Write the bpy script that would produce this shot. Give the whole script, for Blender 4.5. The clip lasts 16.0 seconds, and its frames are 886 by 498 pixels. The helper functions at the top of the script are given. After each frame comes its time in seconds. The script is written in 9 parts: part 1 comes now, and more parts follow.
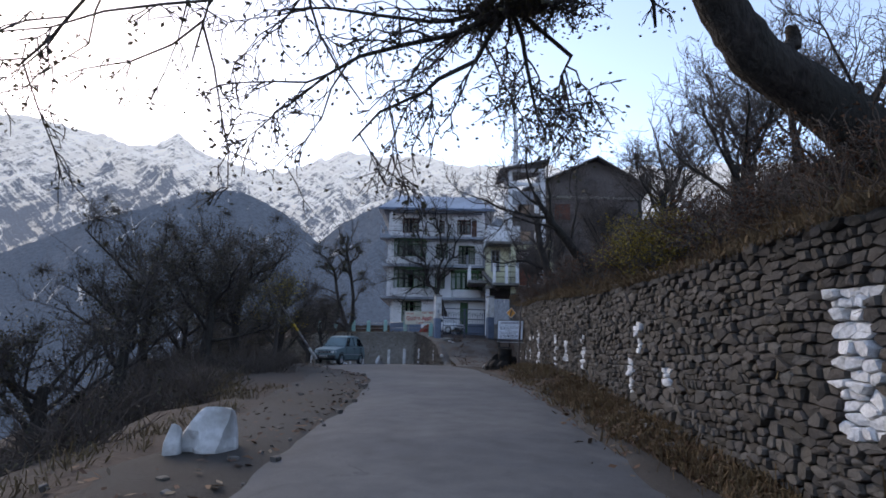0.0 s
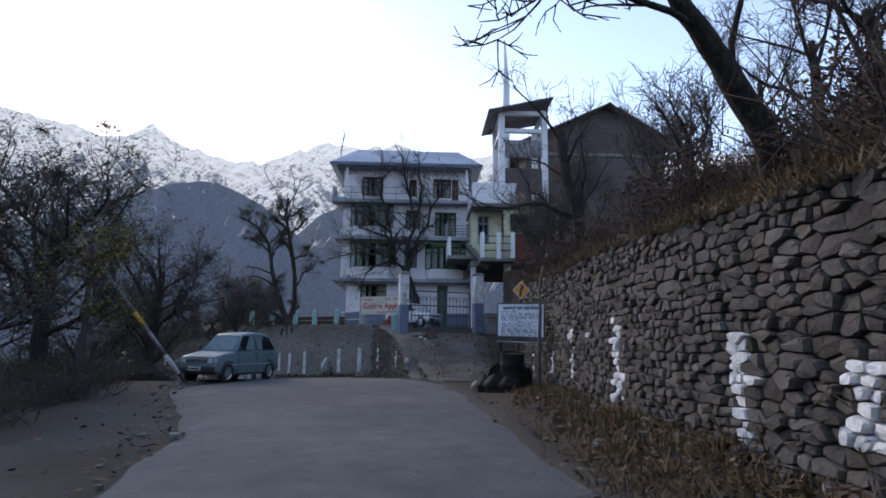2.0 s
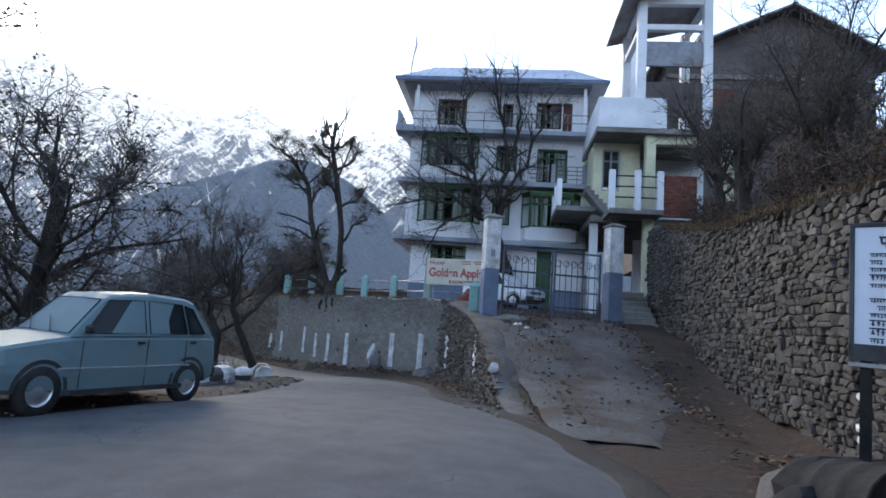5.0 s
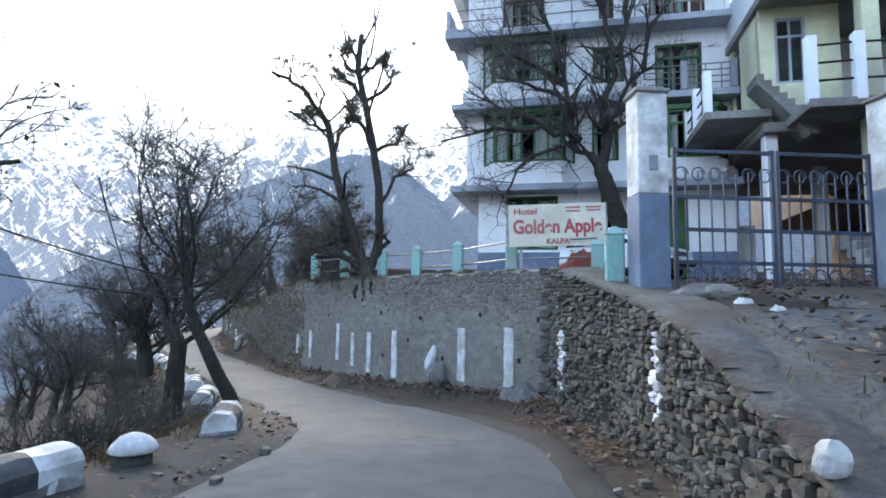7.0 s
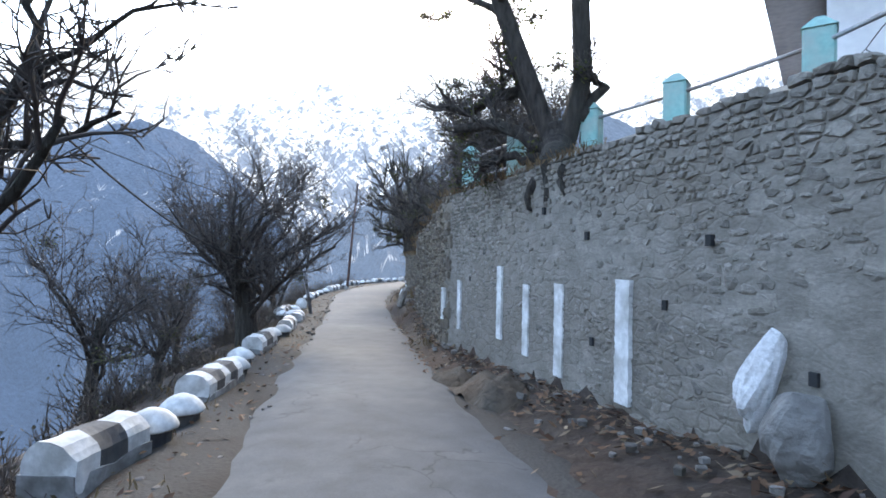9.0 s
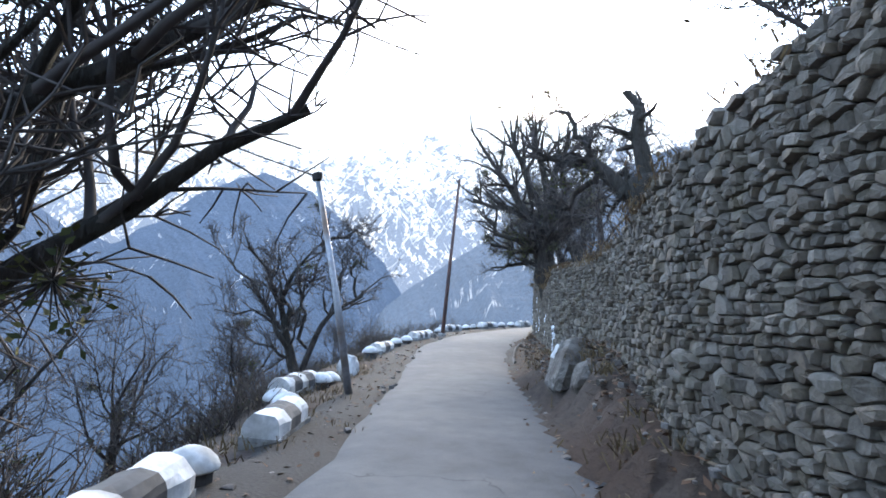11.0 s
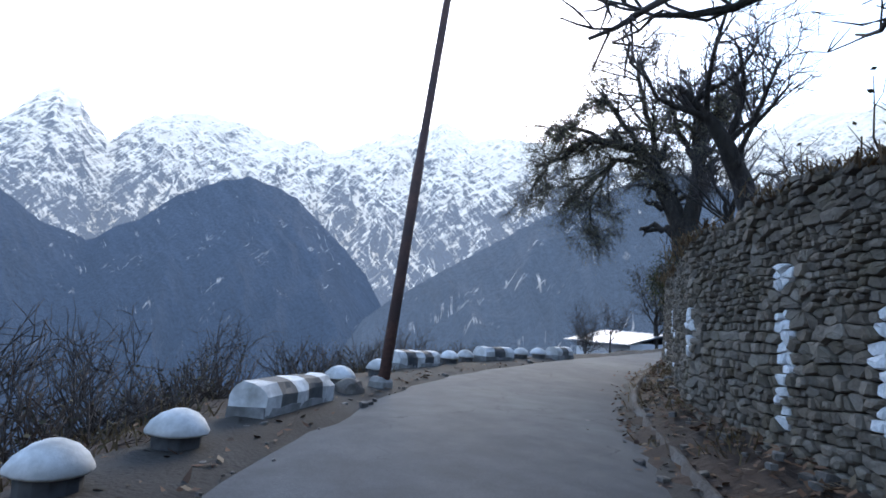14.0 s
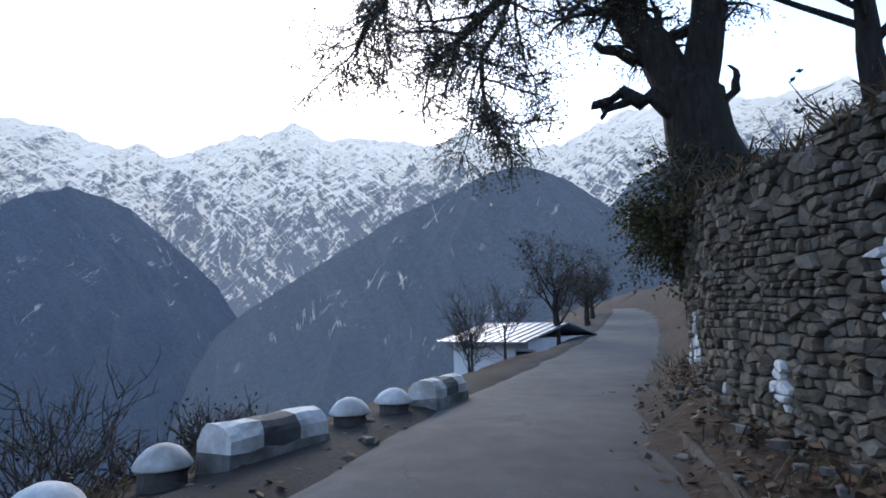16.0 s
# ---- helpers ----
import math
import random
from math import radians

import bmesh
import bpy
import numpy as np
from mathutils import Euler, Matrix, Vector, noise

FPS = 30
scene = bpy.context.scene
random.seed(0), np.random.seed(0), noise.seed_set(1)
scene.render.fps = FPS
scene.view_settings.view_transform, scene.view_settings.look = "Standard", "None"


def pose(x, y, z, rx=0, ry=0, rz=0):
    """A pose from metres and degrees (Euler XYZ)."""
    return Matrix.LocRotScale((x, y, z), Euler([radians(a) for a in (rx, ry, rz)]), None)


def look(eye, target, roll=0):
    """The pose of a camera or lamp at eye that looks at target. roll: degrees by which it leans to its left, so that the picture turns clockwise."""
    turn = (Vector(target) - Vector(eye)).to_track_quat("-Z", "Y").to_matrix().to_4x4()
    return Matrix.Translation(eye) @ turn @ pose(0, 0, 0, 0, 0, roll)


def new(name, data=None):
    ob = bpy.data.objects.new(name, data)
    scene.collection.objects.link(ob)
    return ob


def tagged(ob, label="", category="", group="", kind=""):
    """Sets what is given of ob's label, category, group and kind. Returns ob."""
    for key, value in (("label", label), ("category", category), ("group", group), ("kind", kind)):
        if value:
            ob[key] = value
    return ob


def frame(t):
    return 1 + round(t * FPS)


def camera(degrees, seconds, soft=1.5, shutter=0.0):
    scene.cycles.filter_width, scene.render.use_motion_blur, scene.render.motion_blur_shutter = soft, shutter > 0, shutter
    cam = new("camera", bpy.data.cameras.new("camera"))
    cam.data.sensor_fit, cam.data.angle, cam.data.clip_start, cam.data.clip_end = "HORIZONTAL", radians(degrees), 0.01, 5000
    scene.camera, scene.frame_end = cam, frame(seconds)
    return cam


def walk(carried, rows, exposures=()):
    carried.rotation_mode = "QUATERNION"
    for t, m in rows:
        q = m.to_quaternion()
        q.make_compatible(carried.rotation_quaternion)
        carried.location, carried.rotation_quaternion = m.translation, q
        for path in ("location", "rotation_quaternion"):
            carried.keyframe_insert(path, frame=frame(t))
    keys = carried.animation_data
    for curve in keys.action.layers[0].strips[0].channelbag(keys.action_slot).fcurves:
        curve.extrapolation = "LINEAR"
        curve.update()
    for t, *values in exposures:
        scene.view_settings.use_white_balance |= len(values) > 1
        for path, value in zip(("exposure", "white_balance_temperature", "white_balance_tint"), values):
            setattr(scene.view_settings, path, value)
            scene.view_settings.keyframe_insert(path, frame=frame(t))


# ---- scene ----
cam = camera(76.2, 16.0, soft=1.7)
walk(cam, [
    (0.0, look((-0.000, 0.000, 1.300), (-0.000, 9.834, 3.114), 1.34)),
    (0.5, look((0.186, 3.375, 1.450), (0.366, 13.226, 3.159), 1.52)),
    (1.0, look((0.353, 6.350, 1.574), (0.665, 16.203, 3.253), 1.52)),
    (1.5, look((0.470, 8.835, 1.657), (0.853, 18.680, 3.366), 0.64)),
    (2.0, look((0.593, 10.837, 1.723), (0.941, 20.688, 3.406), 0.77)),
    (2.5, look((0.632, 12.912, 1.821), (0.926, 22.783, 3.393), 2.24)),
    (3.0, look((0.635, 14.872, 1.841), (0.802, 24.783, 3.162), 3.32)),
    (3.5, look((0.561, 16.606, 1.827), (0.475, 26.536, 3.009), 4.04)),
    (4.0, look((0.497, 18.148, 1.805), (0.078, 28.089, 2.809), 5.23)),
    (4.2, look((0.465, 18.649, 1.825), (-0.081, 28.579, 2.873), 5.31)),
    (6.3, look((-0.731, 25.408, 1.949), (-2.682, 35.092, 3.500), 2.18)),
    (6.5, look((-0.894, 26.184, 1.943), (-2.923, 35.883, 3.288), 2.01)),
    (7.0, look((-1.294, 28.260, 1.938), (-3.483, 37.964, 2.956), 0.98)),
    (7.5, look((-1.845, 30.285, 1.807), (-4.228, 39.969, 2.540), 2.67)),
    (8.0, look((-2.392, 32.635, 1.632), (-5.447, 42.131, 2.326), 2.08)),
    (8.5, look((-3.034, 34.927, 1.579), (-7.433, 43.897, 2.003), 1.54)),
    (9.0, look((-4.143, 36.985, 1.453), (-9.751, 45.262, 1.650), 1.16)),
    (9.5, look((-5.443, 38.669, 1.154), (-11.894, 46.287, 1.744), 1.30)),
    (9.7, look((-6.026, 39.248, 1.130), (-12.609, 46.759, 1.633), 1.53)),
    (11.8, look((-15.955, 49.972, 0.658), (-23.070, 56.896, 1.851), 1.97)),
    (12.0, look((-16.407, 50.405, 0.601), (-23.505, 57.354, 1.753), 2.14)),
    (12.5, look((-17.829, 51.920, 0.539), (-24.940, 58.845, 1.757), 2.42)),
    (13.0, look((-19.789, 54.144, 0.524), (-26.858, 61.105, 1.775), 2.15)),
    (13.5, look((-21.758, 56.230, 0.555), (-28.738, 63.256, 1.938), 3.25)),
    (14.0, look((-23.376, 58.067, 0.550), (-30.157, 65.312, 1.786), 4.82)),
    (14.5, look((-24.850, 60.094, 0.579), (-31.223, 67.645, 2.115), 3.94)),
    (15.0, look((-26.137, 62.041, 0.685), (-32.055, 69.928, 2.349), 2.95)),
    (15.5, look((-27.291, 64.020, 0.782), (-32.716, 72.285, 2.285), 1.02)),
    (16.0, look((-28.304, 65.978, 0.764), (-33.094, 74.658, 2.072), -1.02)),
], exposures=[(0.0, 2.0, 7900, 16), (4.2, 2.4, 7700, 12), (6.8, 3.5, 8100, 8), (9.7, 3.75, 7900, 9), (12.3, 3.5, 7300, 8), (14.0, 2.6, 7100, 9), (16.0, 2.15, 7100, 10)])

# ---- world and light ----
SUN_AZ, SUN_EL = radians(38), radians(24)      # azimuth counted to the left of +y
world = bpy.data.worlds.new("world")
scene.world = world
world.use_nodes = True
wn = world.node_tree
sky = wn.nodes.new("ShaderNodeTexSky")
sky.sky_type = "NISHITA"
sky.sun_disc = False
sky.sun_elevation = SUN_EL
sky.sun_rotation = -SUN_AZ
sky.altitude = 2700
sky.air_density, sky.dust_density, sky.ozone_density = 1.0, 2.0, 1.0
wn.links.new(sky.outputs["Color"], wn.nodes["Background"].inputs["Color"])
wn.nodes["Background"].inputs["Strength"].default_value = 0.13
sun = new("sun", bpy.data.lights.new("sun", "SUN"))
sun.data.energy, sun.data.angle, sun.data.color = 0.5, radians(25), (1.0, 0.95, 0.88)
sun.matrix_world = look((-math.sin(SUN_AZ) * 50, math.cos(SUN_AZ) * 50, 50 * math.tan(SUN_EL)), (0, 0, 0))

# ---- small tools ----
def part(name, bm, material, parent=None, label="", smooth=False):
    """Links a bmesh as one mesh object, under a thing or a part if one is given."""
    me = bpy.data.meshes.new(name)
    bm.normal_update()
    bm.to_mesh(me)
    bm.free()
    for m in material if isinstance(material, (list, tuple)) else [material]:
        me.materials.append(m)
    if smooth:
        me.polygons.foreach_set("use_smooth", [True] * len(me.polygons))
    ob = new(name, me)
    if parent is not None:
        ob.parent = parent
    if label:
        ob["label"] = label
    return ob


def empty(name, m, label, category, group="", kind=""):
    ob = new(name)
    ob.empty_display_size = 0.2
    ob.matrix_world = m
    return tagged(ob, label, category, group, kind)


def add_box(bm, c, s, m=None, bevel=0.0):
    """A box of size s centred at c, moved by m, with bevelled edges."""
    r = bmesh.ops.create_cube(bm, size=1.0)
    vs = r["verts"]
    for v in vs:
        v.co = Vector((v.co.x * s[0] + c[0], v.co.y * s[1] + c[1], v.co.z * s[2] + c[2]))
    if bevel > 0:
        es = list({e for v in vs for e in v.link_edges})
        out = bmesh.ops.bevel(bm, geom=es, offset=bevel, segments=1, affect="EDGES", profile=0.5)
        vs = list({v for f in out["faces"] for v in f.verts} | {v for v in vs if v.is_valid})
    if m is not None:
        for v in vs:
            v.co = m @ v.co
    return vs


def box_bm(c, s, m=None, bevel=0.0):
    bm = bmesh.new()
    add_box(bm, c, s, m, bevel)
    return bm


def add_tube(bm, pts, radii, sides=8, caps=True):
    """A tube along pts with a radius at each."""
    pts = [Vector(p) for p in pts]
    rings = []
    ref = Vector((0.31, 0.17, 0.93))
    for i, p in enumerate(pts):
        d = (pts[min(i + 1, len(pts) - 1)] - pts[max(i - 1, 0)]).normalized()
        a = d.cross(ref)
        if a.length < 0.05:
            a = d.cross(Vector((1, 0, 0)))
        a.normalize()
        b = d.cross(a)
        rings.append([bm.verts.new(p + radii[i] * (math.cos(2 * math.pi * k / sides) * a + math.sin(2 * math.pi * k / sides) * b)) for k in range(sides)])
    for r0, r1 in zip(rings, rings[1:]):
        for k in range(sides):
            bm.faces.new((r0[k], r0[(k + 1) % sides], r1[(k + 1) % sides], r1[k]))
    if caps:
        bm.faces.new(list(reversed(rings[0])))
        bm.faces.new(rings[-1])


def mat(name, build, rough=0.8, metal=0.0, spec=0.3):
    """A principled material; build(nodes, links, bsdf) adds its texture."""
    m = bpy.data.materials.new(name)
    m.use_nodes = True
    n, l = m.node_tree.nodes, m.node_tree.links
    b = n["Principled BSDF"]
    b.inputs["Roughness"].default_value = rough
    b.inputs["Metallic"].default_value = metal
    b.inputs["Specular IOR Level"].default_value = spec
    build(n, l, b)
    return m


def tex_coord(n, l, scale=(1, 1, 1), world_space=True):
    mp = n.new("ShaderNodeMapping")
    mp.inputs["Scale"].default_value = scale
    if world_space:
        g = n.new("ShaderNodeNewGeometry")
        l.new(g.outputs["Position"], mp.inputs["Vector"])
    else:
        g = n.new("ShaderNodeTexCoord")
        l.new(g.outputs["Object"], mp.inputs["Vector"])
    return mp.outputs["Vector"]


def noise_tex(n, l, vec, scale, detail=5.0, rough=0.55):
    t = n.new("ShaderNodeTexNoise")
    t.inputs["Scale"].default_value, t.inputs["Detail"].default_value, t.inputs["Roughness"].default_value = scale, detail, rough
    l.new(vec, t.inputs["Vector"])
    return t.outputs["Fac"]


def ramp(n, l, fac, stops):
    r = n.new("ShaderNodeValToRGB")
    els = r.color_ramp.elements
    while len(els) < len(stops):
        els.new(0.5)
    for e, (p, c) in zip(els, stops):
        e.position, e.color = p, (*c, 1) if len(c) == 3 else c
    l.new(fac, r.inputs["Fac"])
    return r.outputs["Color"]


def mix(n, l, fac, a, b, mode="MIX"):
    x = n.new("ShaderNodeMix")
    x.data_type, x.blend_type = "RGBA", mode
    if isinstance(fac, (int, float)):
        x.inputs[0].default_value = fac
    else:
        l.new(fac, x.inputs[0])
    for sock, v in ((x.inputs[6], a), (x.inputs[7], b)):
        if isinstance(v, tuple):
            sock.default_value = (*v, 1)
        else:
            l.new(v, sock)
    return x.outputs[2]


def bump(n, l, b, height, strength=0.5, dist=0.02):
    k = n.new("ShaderNodeBump")
    k.inputs["Strength"].default_value, k.inputs["Distance"].default_value = strength, dist
    l.new(height, k.inputs["Height"])
    l.new(k.outputs["Normal"], b.inputs["Normal"])


def two_tone(name, a, b, c, s1=6.0, s2=0.6, rough=0.85, strength=0.5, dist=0.02, metal=0.0, world_space=True, spec=0.3, stretch=(1, 1, 1)):
    """Grain between a and b at scale s1, larger stains of c at scale s2, and relief."""
    def build(n, l, bs):
        v = tex_coord(n, l, stretch, world_space)
        f1 = noise_tex(n, l, v, s1)
        f2 = noise_tex(n, l, v, s2, 4.0)
        base = ramp(n, l, f1, [(0.3, a), (0.7, b)])
        stain = ramp(n, l, f2, [(0.42, (0, 0, 0)), (0.68, (1, 1, 1))])
        l.new(mix(n, l, stain, base, c), bs.inputs["Base Color"])
        bump(n, l, bs, f1, strength, dist)
    return mat(name, build, rough, metal, spec)


def piece_mat(name, stops, rough=0.85, grain=30.0, strength=0.6, moss=None, amount=0.35):
    """For pieces: a colour of its own for each object and island, with grain and lichen."""
    def build(n, l, bs):
        oi = n.new("ShaderNodeObjectInfo")
        ge = n.new("ShaderNodeNewGeometry")
        ad = n.new("ShaderNodeMath")
        ad.operation = "ADD"
        l.new(oi.outputs["Random"], ad.inputs[0])
        l.new(ge.outputs["Random Per Island"], ad.inputs[1])
        fr = n.new("ShaderNodeMath")
        fr.operation = "FRACT"
        l.new(ad.outputs[0], fr.inputs[0])
        base = ramp(n, l, fr.outputs[0], stops)
        v = tex_coord(n, l)
        f = noise_tex(n, l, v, grain, 6.0, 0.65)
        g = noise_tex(n, l, v, 3.0, 4.0)
        sh = ramp(n, l, f, [(0.2, (0.55, 0.55, 0.55)), (0.8, (1.25, 1.25, 1.25))])
        col = mix(n, l, 1.0, base, sh, "MULTIPLY")
        if moss:
            mk = ramp(n, l, g, [(0.5, (0, 0, 0)), (0.72, (amount,) * 3)])
            col = mix(n, l, mk, col, moss)
        l.new(col, bs.inputs["Base Color"])
        bump(n, l, bs, f, strength, 0.02)
    return mat(name, build, rough)

# ---- materials of the land ----
def asphalt_mat():
    """Worn asphalt: fine chippings, polished and dusty patches, a few branching cracks."""
    def build(n, l, bs):
        v = tex_coord(n, l)
        f1, f2, f3 = noise_tex(n, l, v, 70.0, 5.0, 0.7), noise_tex(n, l, v, 0.35, 5.0, 0.6), noise_tex(n, l, v, 2.6, 5.0, 0.6)
        base = ramp(n, l, f1, [(0.25, (0.036, 0.040, 0.046)), (0.75, (0.082, 0.088, 0.096))])
        base = mix(n, l, ramp(n, l, f2, [(0.42, (0, 0, 0)), (0.7, (0.8, 0.8, 0.8))]), base, (0.105, 0.107, 0.108))
        base = mix(n, l, 1.0, base, ramp(n, l, f3, [(0.3, (0.78, 0.78, 0.78)), (0.7, (1.18, 1.18, 1.18))]), "MULTIPLY")
        warp = n.new("ShaderNodeTexNoise")
        warp.inputs["Scale"].default_value, warp.inputs["Detail"].default_value = 1.8, 4.0
        l.new(v, warp.inputs["Vector"])
        wv = n.new("ShaderNodeVectorMath")
        wv.operation = "MULTIPLY_ADD"
        wv.inputs[1].default_value = (0.9, 0.9, 0.9)
        l.new(warp.outputs["Color"], wv.inputs[0])
        l.new(v, wv.inputs[2])
        vo = n.new("ShaderNodeTexVoronoi")
        vo.feature = "DISTANCE_TO_EDGE"
        vo.inputs["Scale"].default_value = 0.55
        l.new(wv.outputs[0], vo.inputs["Vector"])
        crack = ramp(n, l, vo.outputs["Distance"], [(0.0, (1, 1, 1)), (0.008, (0, 0, 0))])
        some = ramp(n, l, noise_tex(n, l, v, 0.7, 2.0), [(0.52, (0, 0, 0)), (0.6, (0.75, 0.75, 0.75))])
        l.new(mix(n, l, mix(n, l, 1.0, crack, some, "MULTIPLY"), base, (0.022, 0.023, 0.026)), bs.inputs["Base Color"])
        bump(n, l, bs, f1, 0.45, 0.006)
    return mat("asphalt", build, 0.88)


ASPHALT = asphalt_mat()
EARTH = two_tone("earth_and_dry_leaves", (0.023, 0.017, 0.014), (0.054, 0.041, 0.033), (0.051, 0.030, 0.021), 9.0, 0.5, 0.95, 0.9, 0.05)
GRAVEL = two_tone("dusty_gravel", (0.029, 0.027, 0.026), (0.056, 0.052, 0.047), (0.027, 0.022, 0.018), 28.0, 0.6, 0.95, 0.8, 0.02)
DRIVEM = two_tone("dirty_concrete", (0.075, 0.074, 0.072), (0.125, 0.122, 0.117), (0.055, 0.040, 0.032), 14.0, 1.1, 0.95, 1.0, 0.035)
CONCRETE = two_tone("worn_concrete", (0.20, 0.195, 0.185), (0.30, 0.29, 0.275), (0.13, 0.115, 0.10), 14.0, 0.7, 0.9, 0.5, 0.012)


def mountain_mat(name, wood, rock, snow, line_z, top_z, haze, glow, rib, low_cover, high_cover, streaks):
    """Woods below, rock and snow above: snow lies between ribs of rock that run slantwise down the slope, more of it
    with height, and in thin lines down the gullies; a little blue air light for the kilometres between and extra white
    on the snow are put in as emission."""
    def build(n, l, bs):
        def math2(op, a, b=None, c=None):
            m = n.new("ShaderNodeMath")
            m.operation = op
            for q, v in enumerate((a, b, c)):
                if v is None:
                    continue
                if isinstance(v, (int, float)):
                    m.inputs[q].default_value = v
                else:
                    l.new(v, m.inputs[q])
            return m.outputs[0]
        g = n.new("ShaderNodeNewGeometry")
        sx, nn = n.new("ShaderNodeSeparateXYZ"), n.new("ShaderNodeSeparateXYZ")
        l.new(g.outputs["Position"], sx.inputs[0])
        l.new(g.outputs["Normal"], nn.inputs[0])
        v = tex_coord(n, l)
        z = sx.outputs["Z"]
        az = math2("ARCTAN2", math2("ADD", sx.outputs["X"], 12.0), math2("ADD", sx.outputs["Y"], -35.0))
        wob = math2("SUBTRACT", noise_tex(n, l, v, 0.004, 5.0, 0.6), 0.5)

        def ribs(lean, wide, long, detail, rough, stray=2.5):
            c = n.new("ShaderNodeCombineXYZ")
            c.inputs[2].default_value = lean * 3.0
            l.new(math2("ADD", math2("MULTIPLY_ADD", z, lean * wide * 0.00028, math2("MULTIPLY", az, wide)), math2("MULTIPLY", wob, stray)), c.inputs[0])
            l.new(math2("MULTIPLY", z, long), c.inputs[1])
            return noise_tex(n, l, c.outputs[0], 1.0, detail, rough)
        r1, r2 = ribs(1.0, rib, 0.006, 9.0, 0.66), ribs(-1.0, rib * 1.15, 0.0068, 9.0, 0.66)
        fine = noise_tex(n, l, v, 0.09, 8.0, 0.75)
        hgt = n.new("ShaderNodeMapRange")
        hgt.inputs["From Min"].default_value, hgt.inputs["From Max"].default_value = line_z, top_z
        l.new(math2("MULTIPLY_ADD", wob, 500.0, z), hgt.inputs["Value"])
        cover = math2("MULTIPLY_ADD", hgt.outputs[0], high_cover - low_cover, low_cover)
        iso = n.new("ShaderNodeTexNoise")
        iso.inputs["Scale"].default_value, iso.inputs["Detail"].default_value, iso.inputs["Roughness"].default_value, iso.inputs["Distortion"].default_value = 0.012, 12.0, 0.72, 0.8
        l.new(v, iso.inputs["Vector"])
        total = math2("ADD", math2("MULTIPLY_ADD", nn.outputs["Z"], 0.55, math2("MULTIPLY_ADD", math2("ADD", math2("ABSOLUTE", math2("SUBTRACT", r1, 0.5)), math2("ABSOLUTE", math2("SUBTRACT", r2, 0.5))), 2.4, math2("MULTIPLY_ADD", iso.outputs["Fac"], 1.0, -0.06))), math2("MULTIPLY_ADD", fine, 0.3, cover))
        lie = n.new("ShaderNodeMapRange")
        lie.inputs["From Min"].default_value, lie.inputs["From Max"].default_value = 1.16, 1.42
        l.new(total, lie.inputs["Value"])
        # thin snow lines in the gullies
        deep = ramp(n, l, math2("ABSOLUTE", math2("SUBTRACT", ribs(0.6, rib * 0.42, 0.0009, 4.0, 0.55, 0.5), 0.5)), [(0.0, (1, 1, 1)), (streaks, (0, 0, 0))])
        deep2 = ramp(n, l, math2("ABSOLUTE", math2("SUBTRACT", ribs(-1.3, rib * 0.3, 0.0011, 4.0, 0.55, 0.5), 0.5)), [(0.0, (1, 1, 1)), (streaks, (0, 0, 0))])
        broken = ramp(n, l, noise_tex(n, l, v, 0.0075, 3.0, 0.6), [(0.575, (0, 0, 0)), (0.68, (1, 1, 1))])
        upper = ramp(n, l, hgt.outputs[0], [(0.0, (0, 0, 0)), (0.25, (1, 1, 1))])
        lines = mix(n, l, 1.0, mix(n, l, 1.0, mix(n, l, 1.0, deep, deep2, "LIGHTEN"), broken, "MULTIPLY"), upper, "MULTIPLY")
        fac = math2("MAXIMUM", lie.outputs[0], lines)
        ground_c = mix(n, l, ramp(n, l, hgt.outputs[0], [(0.05, (0, 0, 0)), (0.55, (1, 1, 1))]), wood, rock)
        ground_c = mix(n, l, 1.0, ground_c, ramp(n, l, math2("ADD", math2("MULTIPLY", fine, 0.6), math2("MULTIPLY", r1, 0.4)), [(0.38, (0.45, 0.45, 0.45)), (0.6, (2.1, 2.1, 2.1))]), "MULTIPLY")
        # Dimmer snow along the ribs: shading of the slopes put into the snow's colour
        sn = mix(n, l, ramp(n, l, r2, [(0.3, (0, 0, 0)), (0.6, (1, 1, 1))]), tuple(0.7 * q for q in snow), snow)
        l.new(mix(n, l, fac, ground_c, sn), bs.inputs["Base Color"])
        # Emission stands in for air haze on the rock and for brightness on the snow
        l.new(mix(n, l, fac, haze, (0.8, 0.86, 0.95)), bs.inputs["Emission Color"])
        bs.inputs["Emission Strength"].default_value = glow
        bump(n, l, bs, math2("ADD", fine, math2("MULTIPLY", r1, 1.5)), 1.0, 60.0)
    return mat(name, build, 0.95, 0.0, 0.1)


# Part of the blue in wood and rock is distance haze painted in.
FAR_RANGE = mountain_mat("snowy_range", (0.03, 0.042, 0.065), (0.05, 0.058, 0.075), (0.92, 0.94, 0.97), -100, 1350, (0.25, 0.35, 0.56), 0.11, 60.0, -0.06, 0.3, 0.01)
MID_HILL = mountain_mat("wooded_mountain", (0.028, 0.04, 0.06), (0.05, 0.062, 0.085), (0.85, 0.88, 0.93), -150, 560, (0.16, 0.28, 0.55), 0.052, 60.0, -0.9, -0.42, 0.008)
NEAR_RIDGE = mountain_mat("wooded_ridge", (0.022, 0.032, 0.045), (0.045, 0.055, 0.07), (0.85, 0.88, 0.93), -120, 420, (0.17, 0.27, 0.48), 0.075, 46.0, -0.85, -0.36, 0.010)

